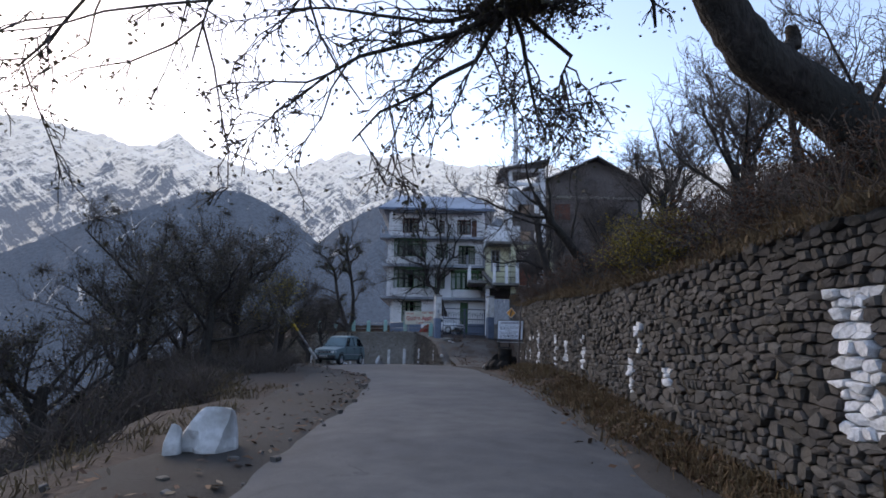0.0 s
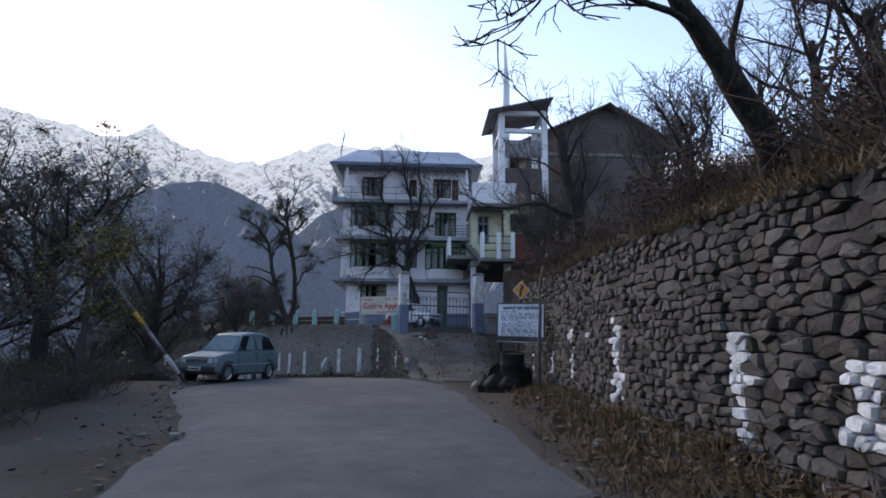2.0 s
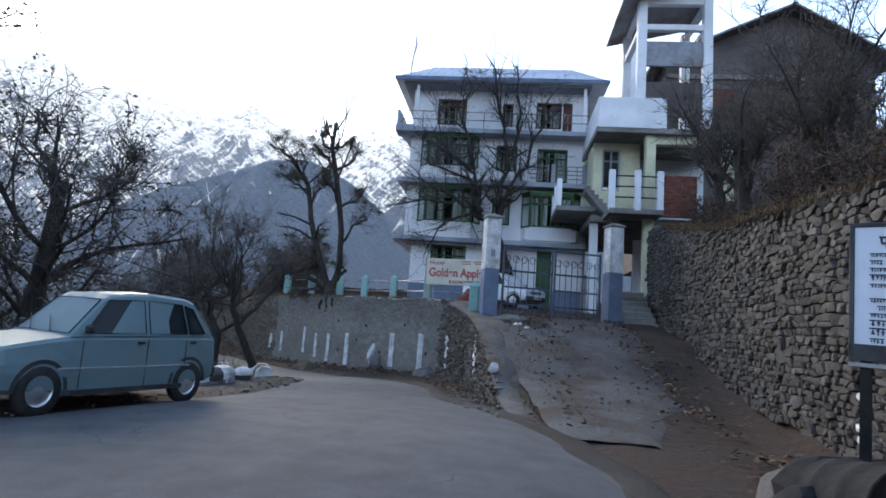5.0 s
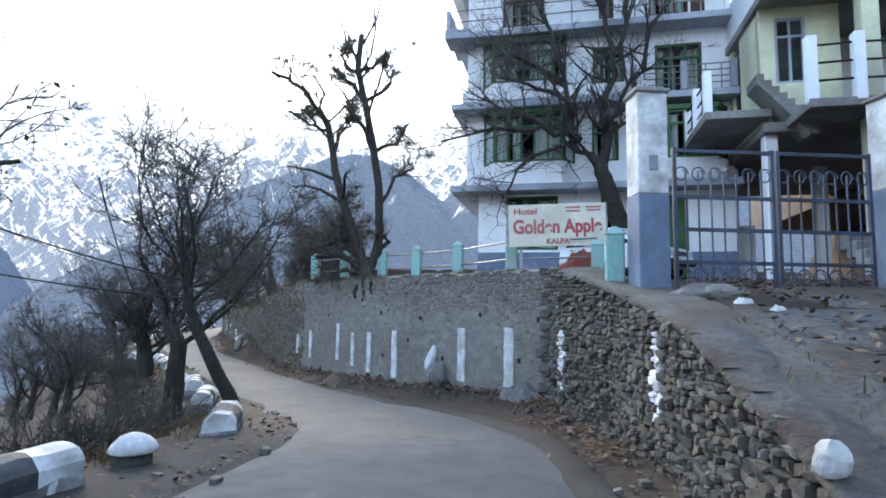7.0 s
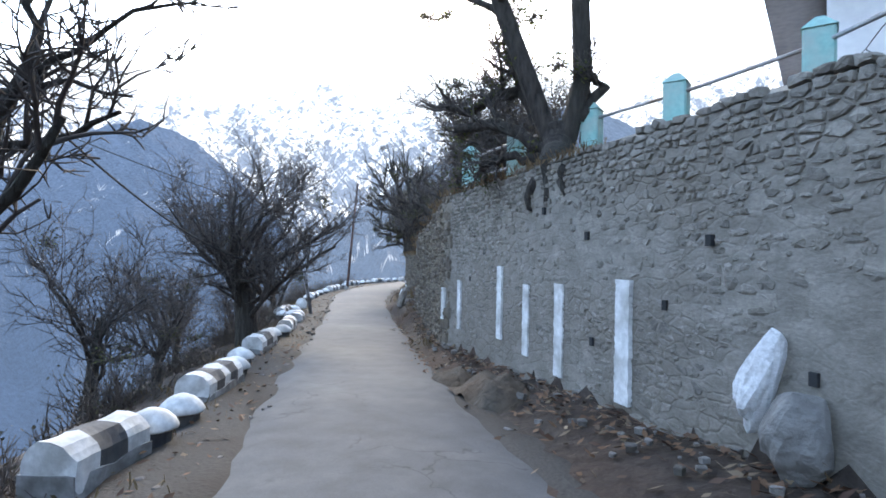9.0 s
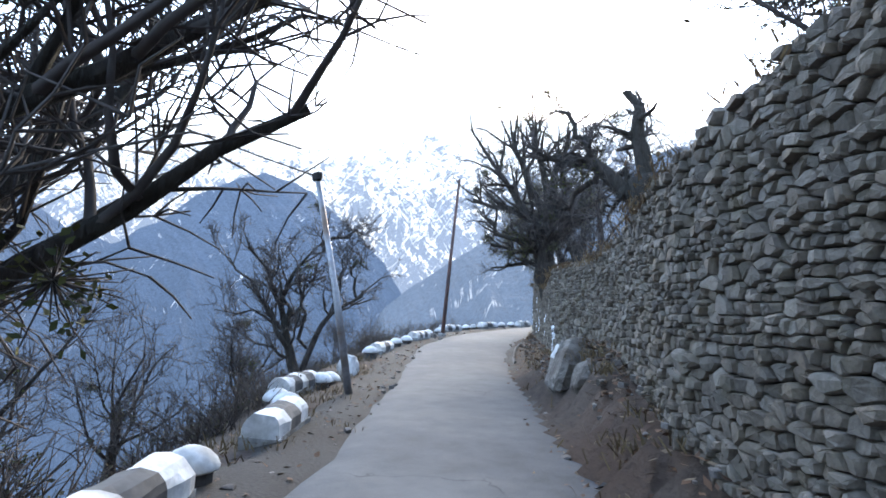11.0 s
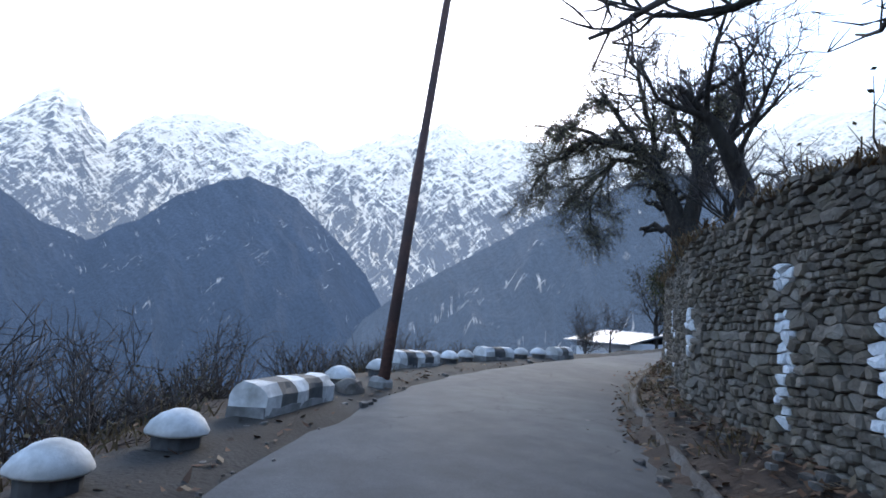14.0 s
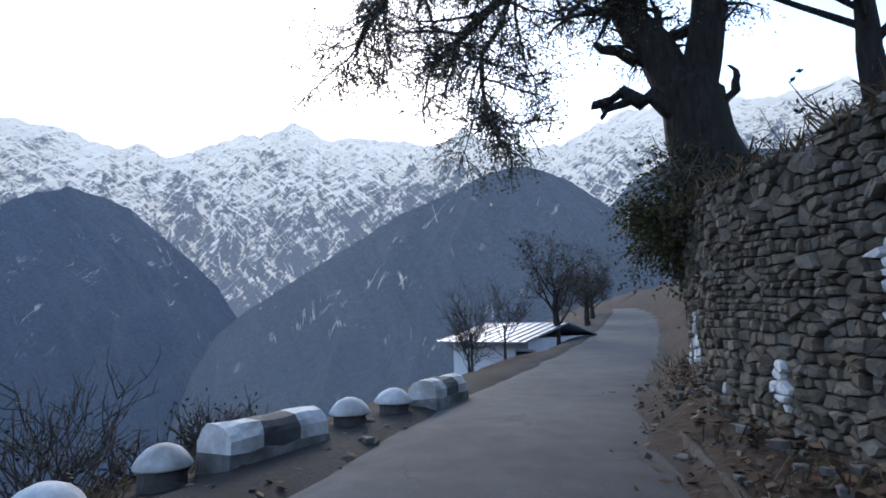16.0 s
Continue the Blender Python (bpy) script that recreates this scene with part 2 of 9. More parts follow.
# ---- the road's line: x, y, z, asphalt left, shoulder left, asphalt right, wall, wall foot z, land behind the wall z ----
LINE = [
    (-5.0, -400, -6.0, -1.8, -3.2, 1.75, 2.9, -5.5, -4.0),
    (-0.6, -45, -2.0, -1.8, -3.2, 1.75, 2.9, -1.8, 0.6),
    (0.0, 0.0, 0.0, -1.8, -3.4, 1.75, 2.9, 0.05, 2.4),
    (0.35, 6.35, 0.27, -2.0, -3.8, 1.65, 2.65, 0.30, 2.4),
    (0.59, 10.84, 0.42, -2.2, -4.6, 1.55, 2.45, 0.75, 2.55),
    (0.63, 14.9, 0.54, -2.5, -6.2, 1.5, 2.4, 1.0, 2.85),
    (0.46, 18.65, 0.55, -3.0, -7.6, 1.5, 2.6, 1.0, 3.05),
    (0.0, 22.0, 0.60, -3.8, -9.0, 1.8, 3.5, 1.0, 3.2),
    (-0.73, 25.4, 0.65, -4.4, -9.4, 2.2, 5.2, 1.0, 3.3),
    (-1.29, 28.3, 0.64, -3.2, -7.4, 2.0, 5.2, 1.0, 3.0),
    (-2.39, 32.6, 0.35, -2.1, -4.4, 1.5, 2.6, 0.5, 2.0),
    (-3.03, 34.9, 0.28, -1.8, -3.6, 1.4, 2.4, 0.4, 2.4),
    (-4.14, 37.0, 0.10, -1.4, -3.0, 1.4, 2.3, 0.3, 2.7),
    (-6.03, 39.25, -0.15, -1.3, -2.4, 1.35, 2.3, 0.1, 2.7),
    (-10.9, 44.4, -0.45, -1.25, -2.4, 1.35, 2.0, -0.1, 2.5),
    (-15.95, 49.97, -0.64, -1.3, -2.4, 1.4, 2.3, -0.15, 1.5),
    (-19.79, 54.14, -0.78, -1.35, -2.5, 1.4, 2.3, -0.15, 1.8),
    (-23.38, 58.07, -0.75, -1.5, -2.8, 1.4, 2.4, -0.3, 2.1),
    (-26.14, 62.04, -0.61, -1.9, -3.3, 1.35, 2.1, -0.2, 1.7),
    (-28.3, 65.98, -0.54, -2.1, -3.6, 1.25, 2.0, -0.15, 1.6),
    (-30.15, 72.0, -0.36, -1.7, -3.0, 0.95, 1.7, 0.0, 1.6),
    (-31.55, 80.0, -0.16, -1.4, -2.2, 1.2, 2.0, 0.3, 1.6),
    (-33.2, 90.0, 0.18, -1.3, -2.0, 1.5, 2.3, 0.8, 2.2),
    (-35.3, 104.0, 0.95, -1.6, -2.6, 1.5, 2.3, 1.4, 2.8),
    (-40.0, 126.0, 1.9, -1.6, -2.6, 1.5, 2.3, 2.0, 3.4),
    (-130.0, 400.0, 6.0, -1.6, -2.6, 1.5, 2.3, 6.4, 8.0),
]
LN = np.array(LINE)
_k = np.r_[0, np.cumsum(np.hypot(*np.diff(LN[:, :2], axis=0).T))]


def spline(s):
    """All columns of the road's line at the lengths s along it (Catmull-Rom with chord spacing)."""
    s = np.atleast_1d(np.asarray(s, float))
    i = np.clip(np.searchsorted(_k, s) - 1, 0, len(_k) - 2)
    h = _k[i + 1] - _k[i]
    u = ((s - _k[i]) / h)[:, None]
    slope = np.gradient(LN, _k, axis=0)
    a, b = slope[i] * h[:, None], slope[i + 1] * h[:, None]
    return (2 * u**3 - 3 * u**2 + 1) * LN[i] + (u**3 - 2 * u**2 + u) * a + (-2 * u**3 + 3 * u**2) * LN[i + 1] + (u**3 - u**2) * b


S_ALL = np.r_[np.arange(_k[1] - 300, _k[1], 10.0), np.arange(_k[1], _k[-2], 0.4), np.arange(_k[-2], _k[-1], 8.0)]
C_ALL = spline(S_ALL)
D_ALL = np.gradient(C_ALL[:, :2], axis=0)
D_ALL /= np.hypot(*D_ALL.T)[:, None]


def nearest(x, y):
    """Row of the road's line that is nearest, and the offset across (positive to the right)."""
    x, y = np.atleast_1d(x), np.atleast_1d(y)
    idx = np.empty(len(x), int)
    for a in range(0, len(x), 4000):
        idx[a : a + 4000] = np.argmin((x[a : a + 4000, None] - C_ALL[None, :, 0]) ** 2 + (y[a : a + 4000, None] - C_ALL[None, :, 1]) ** 2, 1)
    dx, dy = x - C_ALL[idx, 0], y - C_ALL[idx, 1]
    across = dx * D_ALL[idx, 1] - dy * D_ALL[idx, 0]
    dist = np.hypot(dx, dy) * np.where(across < 0, -1, 1)
    return idx, dist


def ease(a, b, v):
    u = np.clip((v - a) / (b - a), 0, 1)
    return u * u * (3 - 2 * u)


# dry-stone wall beside the road and the drive: x, y, foot z, top z
WALL_A = [(2.9, -14, -0.6, 2.0), (2.9, 0, 0.0, 2.4), (3.0, 6.5, 0.25, 2.4), (3.05, 11, 0.72, 2.55), (3.05, 15, 0.95, 2.85), (3.1, 18.5, 0.95, 3.1),
          (3.45, 22.5, 0.85, 3.3), (3.75, 26.5, 0.75, 3.6), (4.3, 32.5, 1.3, 4.2), (4.75, 38.5, 2.3, 5.4), (4.85, 40.2, 2.5, 5.5)]
# the edge of the hotel yard and of the fields beyond it
WALL_B = [(0.5, 28.8, 0.6, 0.55), (0.2, 30.9, 0.52, 0.72), (0.05, 31.7, 0.47, 1.05), (-0.12, 32.7, 0.42, 1.45), (-0.28, 33.6, 0.38, 1.78), (-0.46, 34.7, 0.34, 1.98), (-0.75, 36.2, 0.3, 2.25), (-1.5, 38.0, 0.3, 2.6), (-1.6, 39.15, 0.3, 2.72),
          (-5.8, 42.55, 0.0, 2.72), (-10.4, 46.25, -0.2, 2.75), (-12.2, 48.4, -0.35, 2.5), (-14.3, 50.6, 0.0, 2.1), (-16.1, 53.08, 0.42, 1.8), (-17.34, 54.6, 0.36, 1.65), (-19.35, 56.6, -0.1, 1.75),
          (-20.5, 58.17, -0.2, 1.66), (-21.4, 59.4, -0.28, 1.52), (-22.35, 60.7, -0.35, 1.46), (-23.3, 61.85, -0.31, 1.68), (-24.2, 62.94, -0.27, 1.9), (-25.7, 64.75, -0.2, 1.72), (-26.85, 67.5, -0.15, 1.75), (-27.6, 69.4, -0.08, 1.85), (-28.2, 70.6, -0.03, 1.9), (-28.65, 71.6, 0.0, 1.95), (-28.92, 72.7, 0.05, 1.9), (-29.1, 74, 0.1, 1.5), (-29.2, 75.5, 0.15, 1.1), (-29.5, 80, 0.3, 1.1),
          (-30.9, 90, 0.6, 1.6), (-33.0, 104, 1.4, 2.3), (-37.6, 126, 2.3, 3.1), (-128, 400, 6.4, 7.4)]
DRIVE_Y, DRIVE_Z = (27.6, 30.0, 31.7, 33.0, 34.7, 36.3, 40.0, 44.0), (0.62, 0.82, 1.08, 1.53, 1.95, 2.18, 2.52, 2.75)


def dense(poly, step=0.25):
    p = np.array(poly)
    k = np.r_[0, np.cumsum(np.hypot(*np.diff(p[:, :2], axis=0).T))]
    s = np.r_[np.arange(0, min(k[-1], 110), step), np.arange(min(k[-1], 110), k[-1], 6.0)]
    return np.stack([np.interp(s, k, p[:, c]) for c in range(p.shape[1])], 1), s


WB, WB_S = dense(WALL_B)
WB_D = np.gradient(WB[:, :2], axis=0)
WB_D /= np.hypot(*WB_D.T)[:, None]
WA = np.array(WALL_A)


def ground_z(x, y):
    x, y = np.atleast_1d(np.asarray(x, float)), np.atleast_1d(np.asarray(y, float))
    i, d = nearest(x, y)
    c = C_ALL[i]
    z, sl, rr = c[:, 2], c[:, 4], c[:, 5]
    a = np.clip(sl - d, 0, None)
    out = np.where(d < sl, z - 0.05 - 0.25 * np.minimum(a, 1.0) - 0.6 * np.clip(a - 1.0, 0, None), z)
    # nearest place on the yard's edge, and how far behind it
    j = np.empty(len(x), int)
    for q in range(0, len(x), 4000):
        j[q : q + 4000] = np.argmin((x[q : q + 4000, None] - WB[None, :, 0]) ** 2 + (y[q : q + 4000, None] - WB[None, :, 1]) ** 2, 1)
    e = WB[j]
    back = (x - e[:, 0]) * WB_D[j, 1] - (y - e[:, 1]) * WB_D[j, 0]
    back = np.where(back > 0, np.hypot(x - e[:, 0], y - e[:, 1]), back)
    drive = np.interp(y, DRIVE_Y, DRIVE_Z)
    yard = np.where(y < 27.6, z, 2.72 + (drive - 2.72) * ease(-2.6, -1.2, x))
    fields = e[:, 3] + np.where(e[:, 1] < 52, 0.06, 0.5) * np.clip(back - 0.6, 0, 3.5) + 0.04 * np.clip(back - 4.1, 0, 150)
    inland = np.where(e[:, 1] < 47.2, yard, fields)
    gap = np.maximum(np.abs(back), 0.05)
    verge = z + (e[:, 2] - z) * ease(0, 1, (d - rr) / np.maximum(d - rr + gap, 0.1))
    seg_b = (y > 28.2) & (d > rr)
    out = np.where(seg_b & (back <= 0), verge, out)
    out = np.where(seg_b & (back > 0), e[:, 2] + (inland - e[:, 2]) * ease(0.3, 0.85, back), out)
    # beside the dry-stone wall
    xw = np.interp(y, [*WA[:, 1], 42.5, 60], [*WA[:, 0], 9.5, 10.5])
    zb, zt = np.interp(y, WA[:, 1], WA[:, 2]), np.interp(y, WA[:, 1], WA[:, 3])
    side = (y < 60) & (x > -2) & ~seg_b
    off = np.where(y < 27.6, c[:, 0] + rr, 1.5)
    rise = zb + (zt - zb) * ease(0.3, 0.85, x - xw) + 0.55 * np.clip(x - xw - 0.6, 0, 9) + 0.14 * np.clip(x - xw - 9.6, 0, 150)
    out = np.where((y < 28.2) & (d > rr) & (x <= xw), z + (np.where(y < 24, zb, zb + (z - zb) * ease(24, 26.5, y)) - z) * ease(0, 1, (d - rr) / np.maximum(xw - off, 0.2)), out)
    out = np.where((x > xw) & (y < 62) & (d > 0), rise, out)
    far = np.hypot(x + 10, y - 40)
    out = np.clip(out, -420, 120)
    rough = np.array([noise.fractal((p * 0.35, q * 0.35, 0.0), 0.8, 2.0, 4) for p, q in zip(x, y)])
    amp = np.where((d > sl + 0.4) & (d < rr), 0.012, np.where(d < sl, 0.16, 0.07))
    return out + rough * amp * np.clip(far / 30, 1, 40) ** 0.5


def grid_axis(lo, hi, step, end_lo, end_hi):
    a = np.arange(lo, hi, step)
    up, dn, g = [hi], [lo], step
    while up[-1] < end_hi:
        g *= 1.35
        up.append(up[-1] + g)
    g = step
    while dn[-1] > end_lo:
        g *= 1.35
        dn.append(dn[-1] - g)
    return np.r_[dn[::-1][:-1], a, up]


def sheet(name, gx, gy, zs, material):
    nx, ny = len(gx), len(gy)
    co = np.empty((ny, nx, 3))
    co[..., 0], co[..., 1], co[..., 2] = gx[None], gy[:, None], zs.reshape(ny, nx)
    q = np.arange(nx * ny).reshape(ny, nx)
    f = np.stack([q[:-1, :-1], q[:-1, 1:], q[1:, 1:], q[1:, :-1]], -1).reshape(-1, 4)
    me = bpy.data.meshes.new(name)
    me.from_pydata(co.reshape(-1, 3).tolist(), [], f.tolist())
    me.materials.append(material)
    me.polygons.foreach_set("use_smooth", [True] * len(me.polygons))
    return new(name, me)


gx = grid_axis(-46, 14, 0.45, -4300, 4300)
gy = grid_axis(-4, 92, 0.45, -4300, 4300)
XX, YY = np.meshgrid(gx, gy)
ground = tagged(sheet("ground", gx, gy, ground_z(XX.ravel(), YY.ravel()), EARTH), "brown earth slope with dry leaves and grass", "ground", kind="structure")


def strip(name, s0, s1, step, lo, hi, lift, material, n=8, ragged=0.12, drop=0.05):
    """A strip along the road between the offsets lo and hi (functions of the line's row)."""
    s = np.arange(s0, s1, step)
    c = spline(s)
    dr = np.gradient(c[:, :2], axis=0)
    dr /= np.hypot(*dr.T)[:, None]
    vs = []
    for k in range(len(s)):
        a, b = lo(c[k]), hi(c[k])
        a += ragged * noise.noise((s[k] * 0.9, 1.7, 3.0)) + 0.4 * ragged * noise.noise((s[k] * 4.0, 7.7, 3.0))
        b += ragged * noise.noise((s[k] * 0.8, 8.7, 5.0)) + 0.4 * ragged * noise.noise((s[k] * 4.2, 2.7, 9.0))
        for j in range(n + 1):
            o = a + (b - a) * j / n
            edge = -drop if j in (0, n) else 0.0
            vs.append((c[k, 0] + o * dr[k, 1], c[k, 1] - o * dr[k, 0], c[k, 2] + lift + edge + 0.03 * (1 - (2 * j / n - 1) ** 2)))
    q = np.arange(len(vs)).reshape(len(s), n + 1)
    f = np.stack([q[:-1, :-1], q[:-1, 1:], q[1:, 1:], q[1:, :-1]], -1).reshape(-1, 4)
    me = bpy.data.meshes.new(name)
    me.from_pydata(vs, [], f.tolist() + [q[0].tolist(), q[-1].tolist()[::-1]])
    me.materials.append(material)
    me.polygons.foreach_set("use_smooth", [True] * len(me.polygons))
    return new(name, me)


road = tagged(strip("road", _k[1], _k[-2], 0.4, lambda c: c[3], lambda c: c[5], 0.05, ASPHALT), "narrow grey worn asphalt mountain road", "road", kind="structure")


shoulder_l = tagged(strip("shoulder", _k[1], _k[-2], 0.4, lambda c: max(0.75 * c[4] + 0.25 * c[3], c[3] - 1.9), lambda c: c[3] + 0.2, 0.028, GRAVEL, 4, 0.35), "dusty gravel shoulder above the drop", "shoulder", kind="structure")
shoulder_r = tagged(strip("shoulder", _k[1], _k[-2], 0.4, lambda c: c[5] - 0.2, lambda c: c[5] + 0.32, 0.028, GRAVEL, 4, 0.25), "dusty earth verge beside the asphalt", "shoulder", kind="structure")


# ---- mountains ----
def mountain(name, table, r0, z0, r1, material, label, step=0.12, rows=110, rugged=0.2, seed=0.0, spread=1.0, spurs=0.16):
    """A range round the valley: its skyline is given as azimuth (left of ahead) and height in degrees, as seen from the road. Spurs fall from the
    skyline towards the valley and fork on the way down."""
    az = np.arange(table[0][0], table[-1][0], step)
    az = az[((az > -45) & (az < 100)) | (np.arange(len(az)) % 16 == 0)]
    el = np.interp(az, [a for a, _ in table], [e for _, e in table])
    ex, ey, ez = -12.0, 35.0, 1.5
    vs = []
    for a, e in zip(az, el):
        ra = radians(a)
        jag = noise.fractal((a * 0.6 + seed, seed, 0.0), 0.75, 2.1, 6) * 0.42 * spread
        top = r1 * math.tan(radians(e + jag))
        for j in range(rows + 3):
            u = min(j / rows, 1.0)
            r = r0 + (r1 - r0) * u
            h = z0 + (top - z0) * u**1.15
            wx, wy = math.sin(ra) * r, math.cos(ra) * r
            bend = 2.2 * noise.noise((wx / 900 + seed, wy / 900, 1.0)) + 0.8 * noise.noise((wx / 260, wy / 260, seed))
            # spurs lie along the fall of the slope, finer ones between them
            s1 = 1 - abs(noise.noise((a * spurs + bend * 0.55, u * 0.9, seed)))
            s2 = 1 - abs(noise.noise((a * spurs * 2.7 + bend * 1.1, u * 2.2, seed + 7)))
            s3 = noise.ridged_multi_fractal((wx / 150 + seed, wy / 150, seed + 3), 0.8, 2.2, 4, 1.0, 2.0) - 1.2
            ridge = (s1 * s1 - 0.55) + 0.42 * (s2 * s2 - 0.55) + 0.16 * s3
            h += ridge * rugged * (top - z0) * math.sin(math.pi * min(u, 1)) ** 0.8 * (1.15 - 0.5 * u)
            if j > rows:
                r, h = r1 * (1 + 0.02 * (j - rows)), top - (j - rows) * 0.15 * r1
            vs.append((ex - math.sin(ra) * r, ey + math.cos(ra) * r, ez + h))
    n = rows + 3
    q = np.arange(len(vs)).reshape(len(az), n)
    f = np.stack([q[:-1, :-1], q[:-1, 1:], q[1:, 1:], q[1:, :-1]], -1).reshape(-1, 4)
    me = bpy.data.meshes.new(name)
    me.from_pydata(vs, [], f.tolist())
    me.materials.append(material)
    me.polygons.foreach_set("use_smooth", [True] * len(me.polygons))
    return tagged(new(name, me), label, "mountain", kind="structure")


RANGE = [(-150, 12), (-60, 15), (-30, 17.5), (-5, 19.1), (-0.7, 19.1), (2.9, 20.1), (6.5, 19.5), (10.3, 19.9), (13.5, 18.7), (16.3, 17.3), (19, 17.2), (21.3, 17.5), (24.8, 18.4), (26.6, 19.6), (28.3, 18.2), (30.8, 17.8),
         (33.5, 18.2), (37.3, 18.4), (40.5, 18.1), (42.5, 19.1), (44, 19.7), (46.2, 18.3), (49, 18.1), (51.8, 16.8), (55, 15.5), (58.3, 16.1), (60.4, 15.7), (62.6, 16.6), (64.8, 16.9), (68.6, 16.7),
         (71.4, 15.9), (73.1, 14.4), (74.6, 13.0), (75.8, 14.0), (77.1, 15.5), (78.7, 16.4), (80.2, 15.4), (81.6, 13.6), (82.9, 12.0), (84, 11), (95, 12), (120, 13), (210, 12)]
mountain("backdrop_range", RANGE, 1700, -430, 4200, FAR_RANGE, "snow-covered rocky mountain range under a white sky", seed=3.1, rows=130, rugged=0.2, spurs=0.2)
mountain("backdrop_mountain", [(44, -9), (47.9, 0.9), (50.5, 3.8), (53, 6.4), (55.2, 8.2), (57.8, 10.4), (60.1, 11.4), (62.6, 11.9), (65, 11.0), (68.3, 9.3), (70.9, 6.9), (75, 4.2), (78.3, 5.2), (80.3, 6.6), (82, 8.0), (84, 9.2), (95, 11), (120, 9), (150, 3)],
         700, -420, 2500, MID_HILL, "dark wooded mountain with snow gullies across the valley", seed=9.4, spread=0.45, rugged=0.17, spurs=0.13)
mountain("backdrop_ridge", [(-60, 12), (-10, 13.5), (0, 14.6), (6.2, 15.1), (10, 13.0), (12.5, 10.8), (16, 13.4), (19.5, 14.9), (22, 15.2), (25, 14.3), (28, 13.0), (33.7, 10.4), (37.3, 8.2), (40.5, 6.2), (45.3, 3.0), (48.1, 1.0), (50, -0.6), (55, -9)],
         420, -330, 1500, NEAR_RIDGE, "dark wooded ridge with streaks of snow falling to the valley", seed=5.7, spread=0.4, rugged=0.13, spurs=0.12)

# ---- materials of the things ----
WHITE = two_tone("weathered_white_paint", (0.48, 0.485, 0.485), (0.70, 0.705, 0.70), (0.30, 0.29, 0.27), 14.0, 2.6, 0.8, 0.6, 0.012)
WORNPAINT = two_tone("worn_whitewash", (0.16, 0.158, 0.155), (0.34, 0.34, 0.34), (0.10, 0.097, 0.09), 9.0, 2.4, 0.9, 0.8, 0.015)
BLACKP = two_tone("faded_black_paint", (0.035, 0.036, 0.04), (0.065, 0.066, 0.07), (0.12, 0.116, 0.11), 14.0, 1.6, 0.8, 0.3, 0.008)
WALLWHITE = two_tone("white_plaster", (0.76, 0.77, 0.79), (0.85, 0.855, 0.865), (0.62, 0.625, 0.64), 9.0, 0.5, 0.85, 0.2, 0.005)
SLATEBLUE = two_tone("slate_blue_paint", (0.12, 0.16, 0.23), (0.17, 0.22, 0.30), (0.09, 0.12, 0.17), 8.0, 0.8, 0.7, 0.2, 0.004)
SLABGREY = two_tone("grey_painted_slab", (0.30, 0.33, 0.38), (0.40, 0.43, 0.48), (0.22, 0.24, 0.28), 9.0, 0.6, 0.85, 0.3, 0.006)
GREENP = two_tone("green_paint", (0.028, 0.085, 0.03), (0.045, 0.125, 0.045), (0.02, 0.06, 0.025), 20.0, 1.5, 0.55, 0.1, 0.002)
BROWNP = two_tone("brown_wood", (0.10, 0.035, 0.022), (0.16, 0.06, 0.035), (0.06, 0.025, 0.02), 18.0, 1.5, 0.6, 0.2, 0.003)
CREAM = two_tone("cream_plaster", (0.60, 0.58, 0.38), (0.70, 0.68, 0.47), (0.45, 0.43, 0.32), 9.0, 0.6, 0.85, 0.2, 0.005)
TURQ = two_tone("turquoise_paint", (0.16, 0.36, 0.34), (0.24, 0.46, 0.43), (0.30, 0.36, 0.33), 16.0, 2.2, 0.75, 0.3, 0.006)
STEEL = two_tone("dull_steel", (0.22, 0.23, 0.25), (0.33, 0.34, 0.36), (0.16, 0.11, 0.08), 20.0, 1.8, 0.5, 0.2, 0.003, 0.6)
GATEBLUE = two_tone("blue_grey_gate_paint", (0.05, 0.075, 0.12), (0.08, 0.11, 0.16), (0.06, 0.05, 0.05), 20.0, 1.8, 0.55, 0.2, 0.003, 0.2)
RUST = two_tone("rusty_iron", (0.09, 0.05, 0.045), (0.15, 0.085, 0.07), (0.07, 0.05, 0.05), 18.0, 1.2, 0.75, 0.3, 0.004, 0.3)
TAR = two_tone("tarred_steel", (0.008, 0.008, 0.009), (0.02, 0.02, 0.021), (0.03, 0.025, 0.02), 12.0, 2.0, 0.9, 0.6, 0.02)
RUBBER = two_tone("rubber", (0.012, 0.012, 0.013), (0.022, 0.022, 0.023), (0.04, 0.037, 0.034), 30.0, 4.0, 0.85, 0.3, 0.003)
TIN = two_tone("tin_roof", (0.34, 0.38, 0.43), (0.44, 0.48, 0.53), (0.28, 0.30, 0.33), 5.0, 0.5, 0.45, 0.15, 0.004, 0.4)
RUSTTIN = two_tone("old_tin_roof", (0.20, 0.21, 0.23), (0.30, 0.31, 0.33), (0.16, 0.12, 0.10), 5.0, 0.7, 0.6, 0.2, 0.004, 0.3)
SHEDWALL = two_tone("grey_brown_plaster", (0.101, 0.084, 0.077), (0.155, 0.132, 0.121), (0.074, 0.061, 0.057), 6.0, 0.5, 0.9, 0.4, 0.01)
MORTAR = two_tone("mortar_and_earth", (0.075, 0.069, 0.062), (0.125, 0.115, 0.103), (0.062, 0.050, 0.040), 16.0, 1.0, 0.95, 0.8, 0.03)


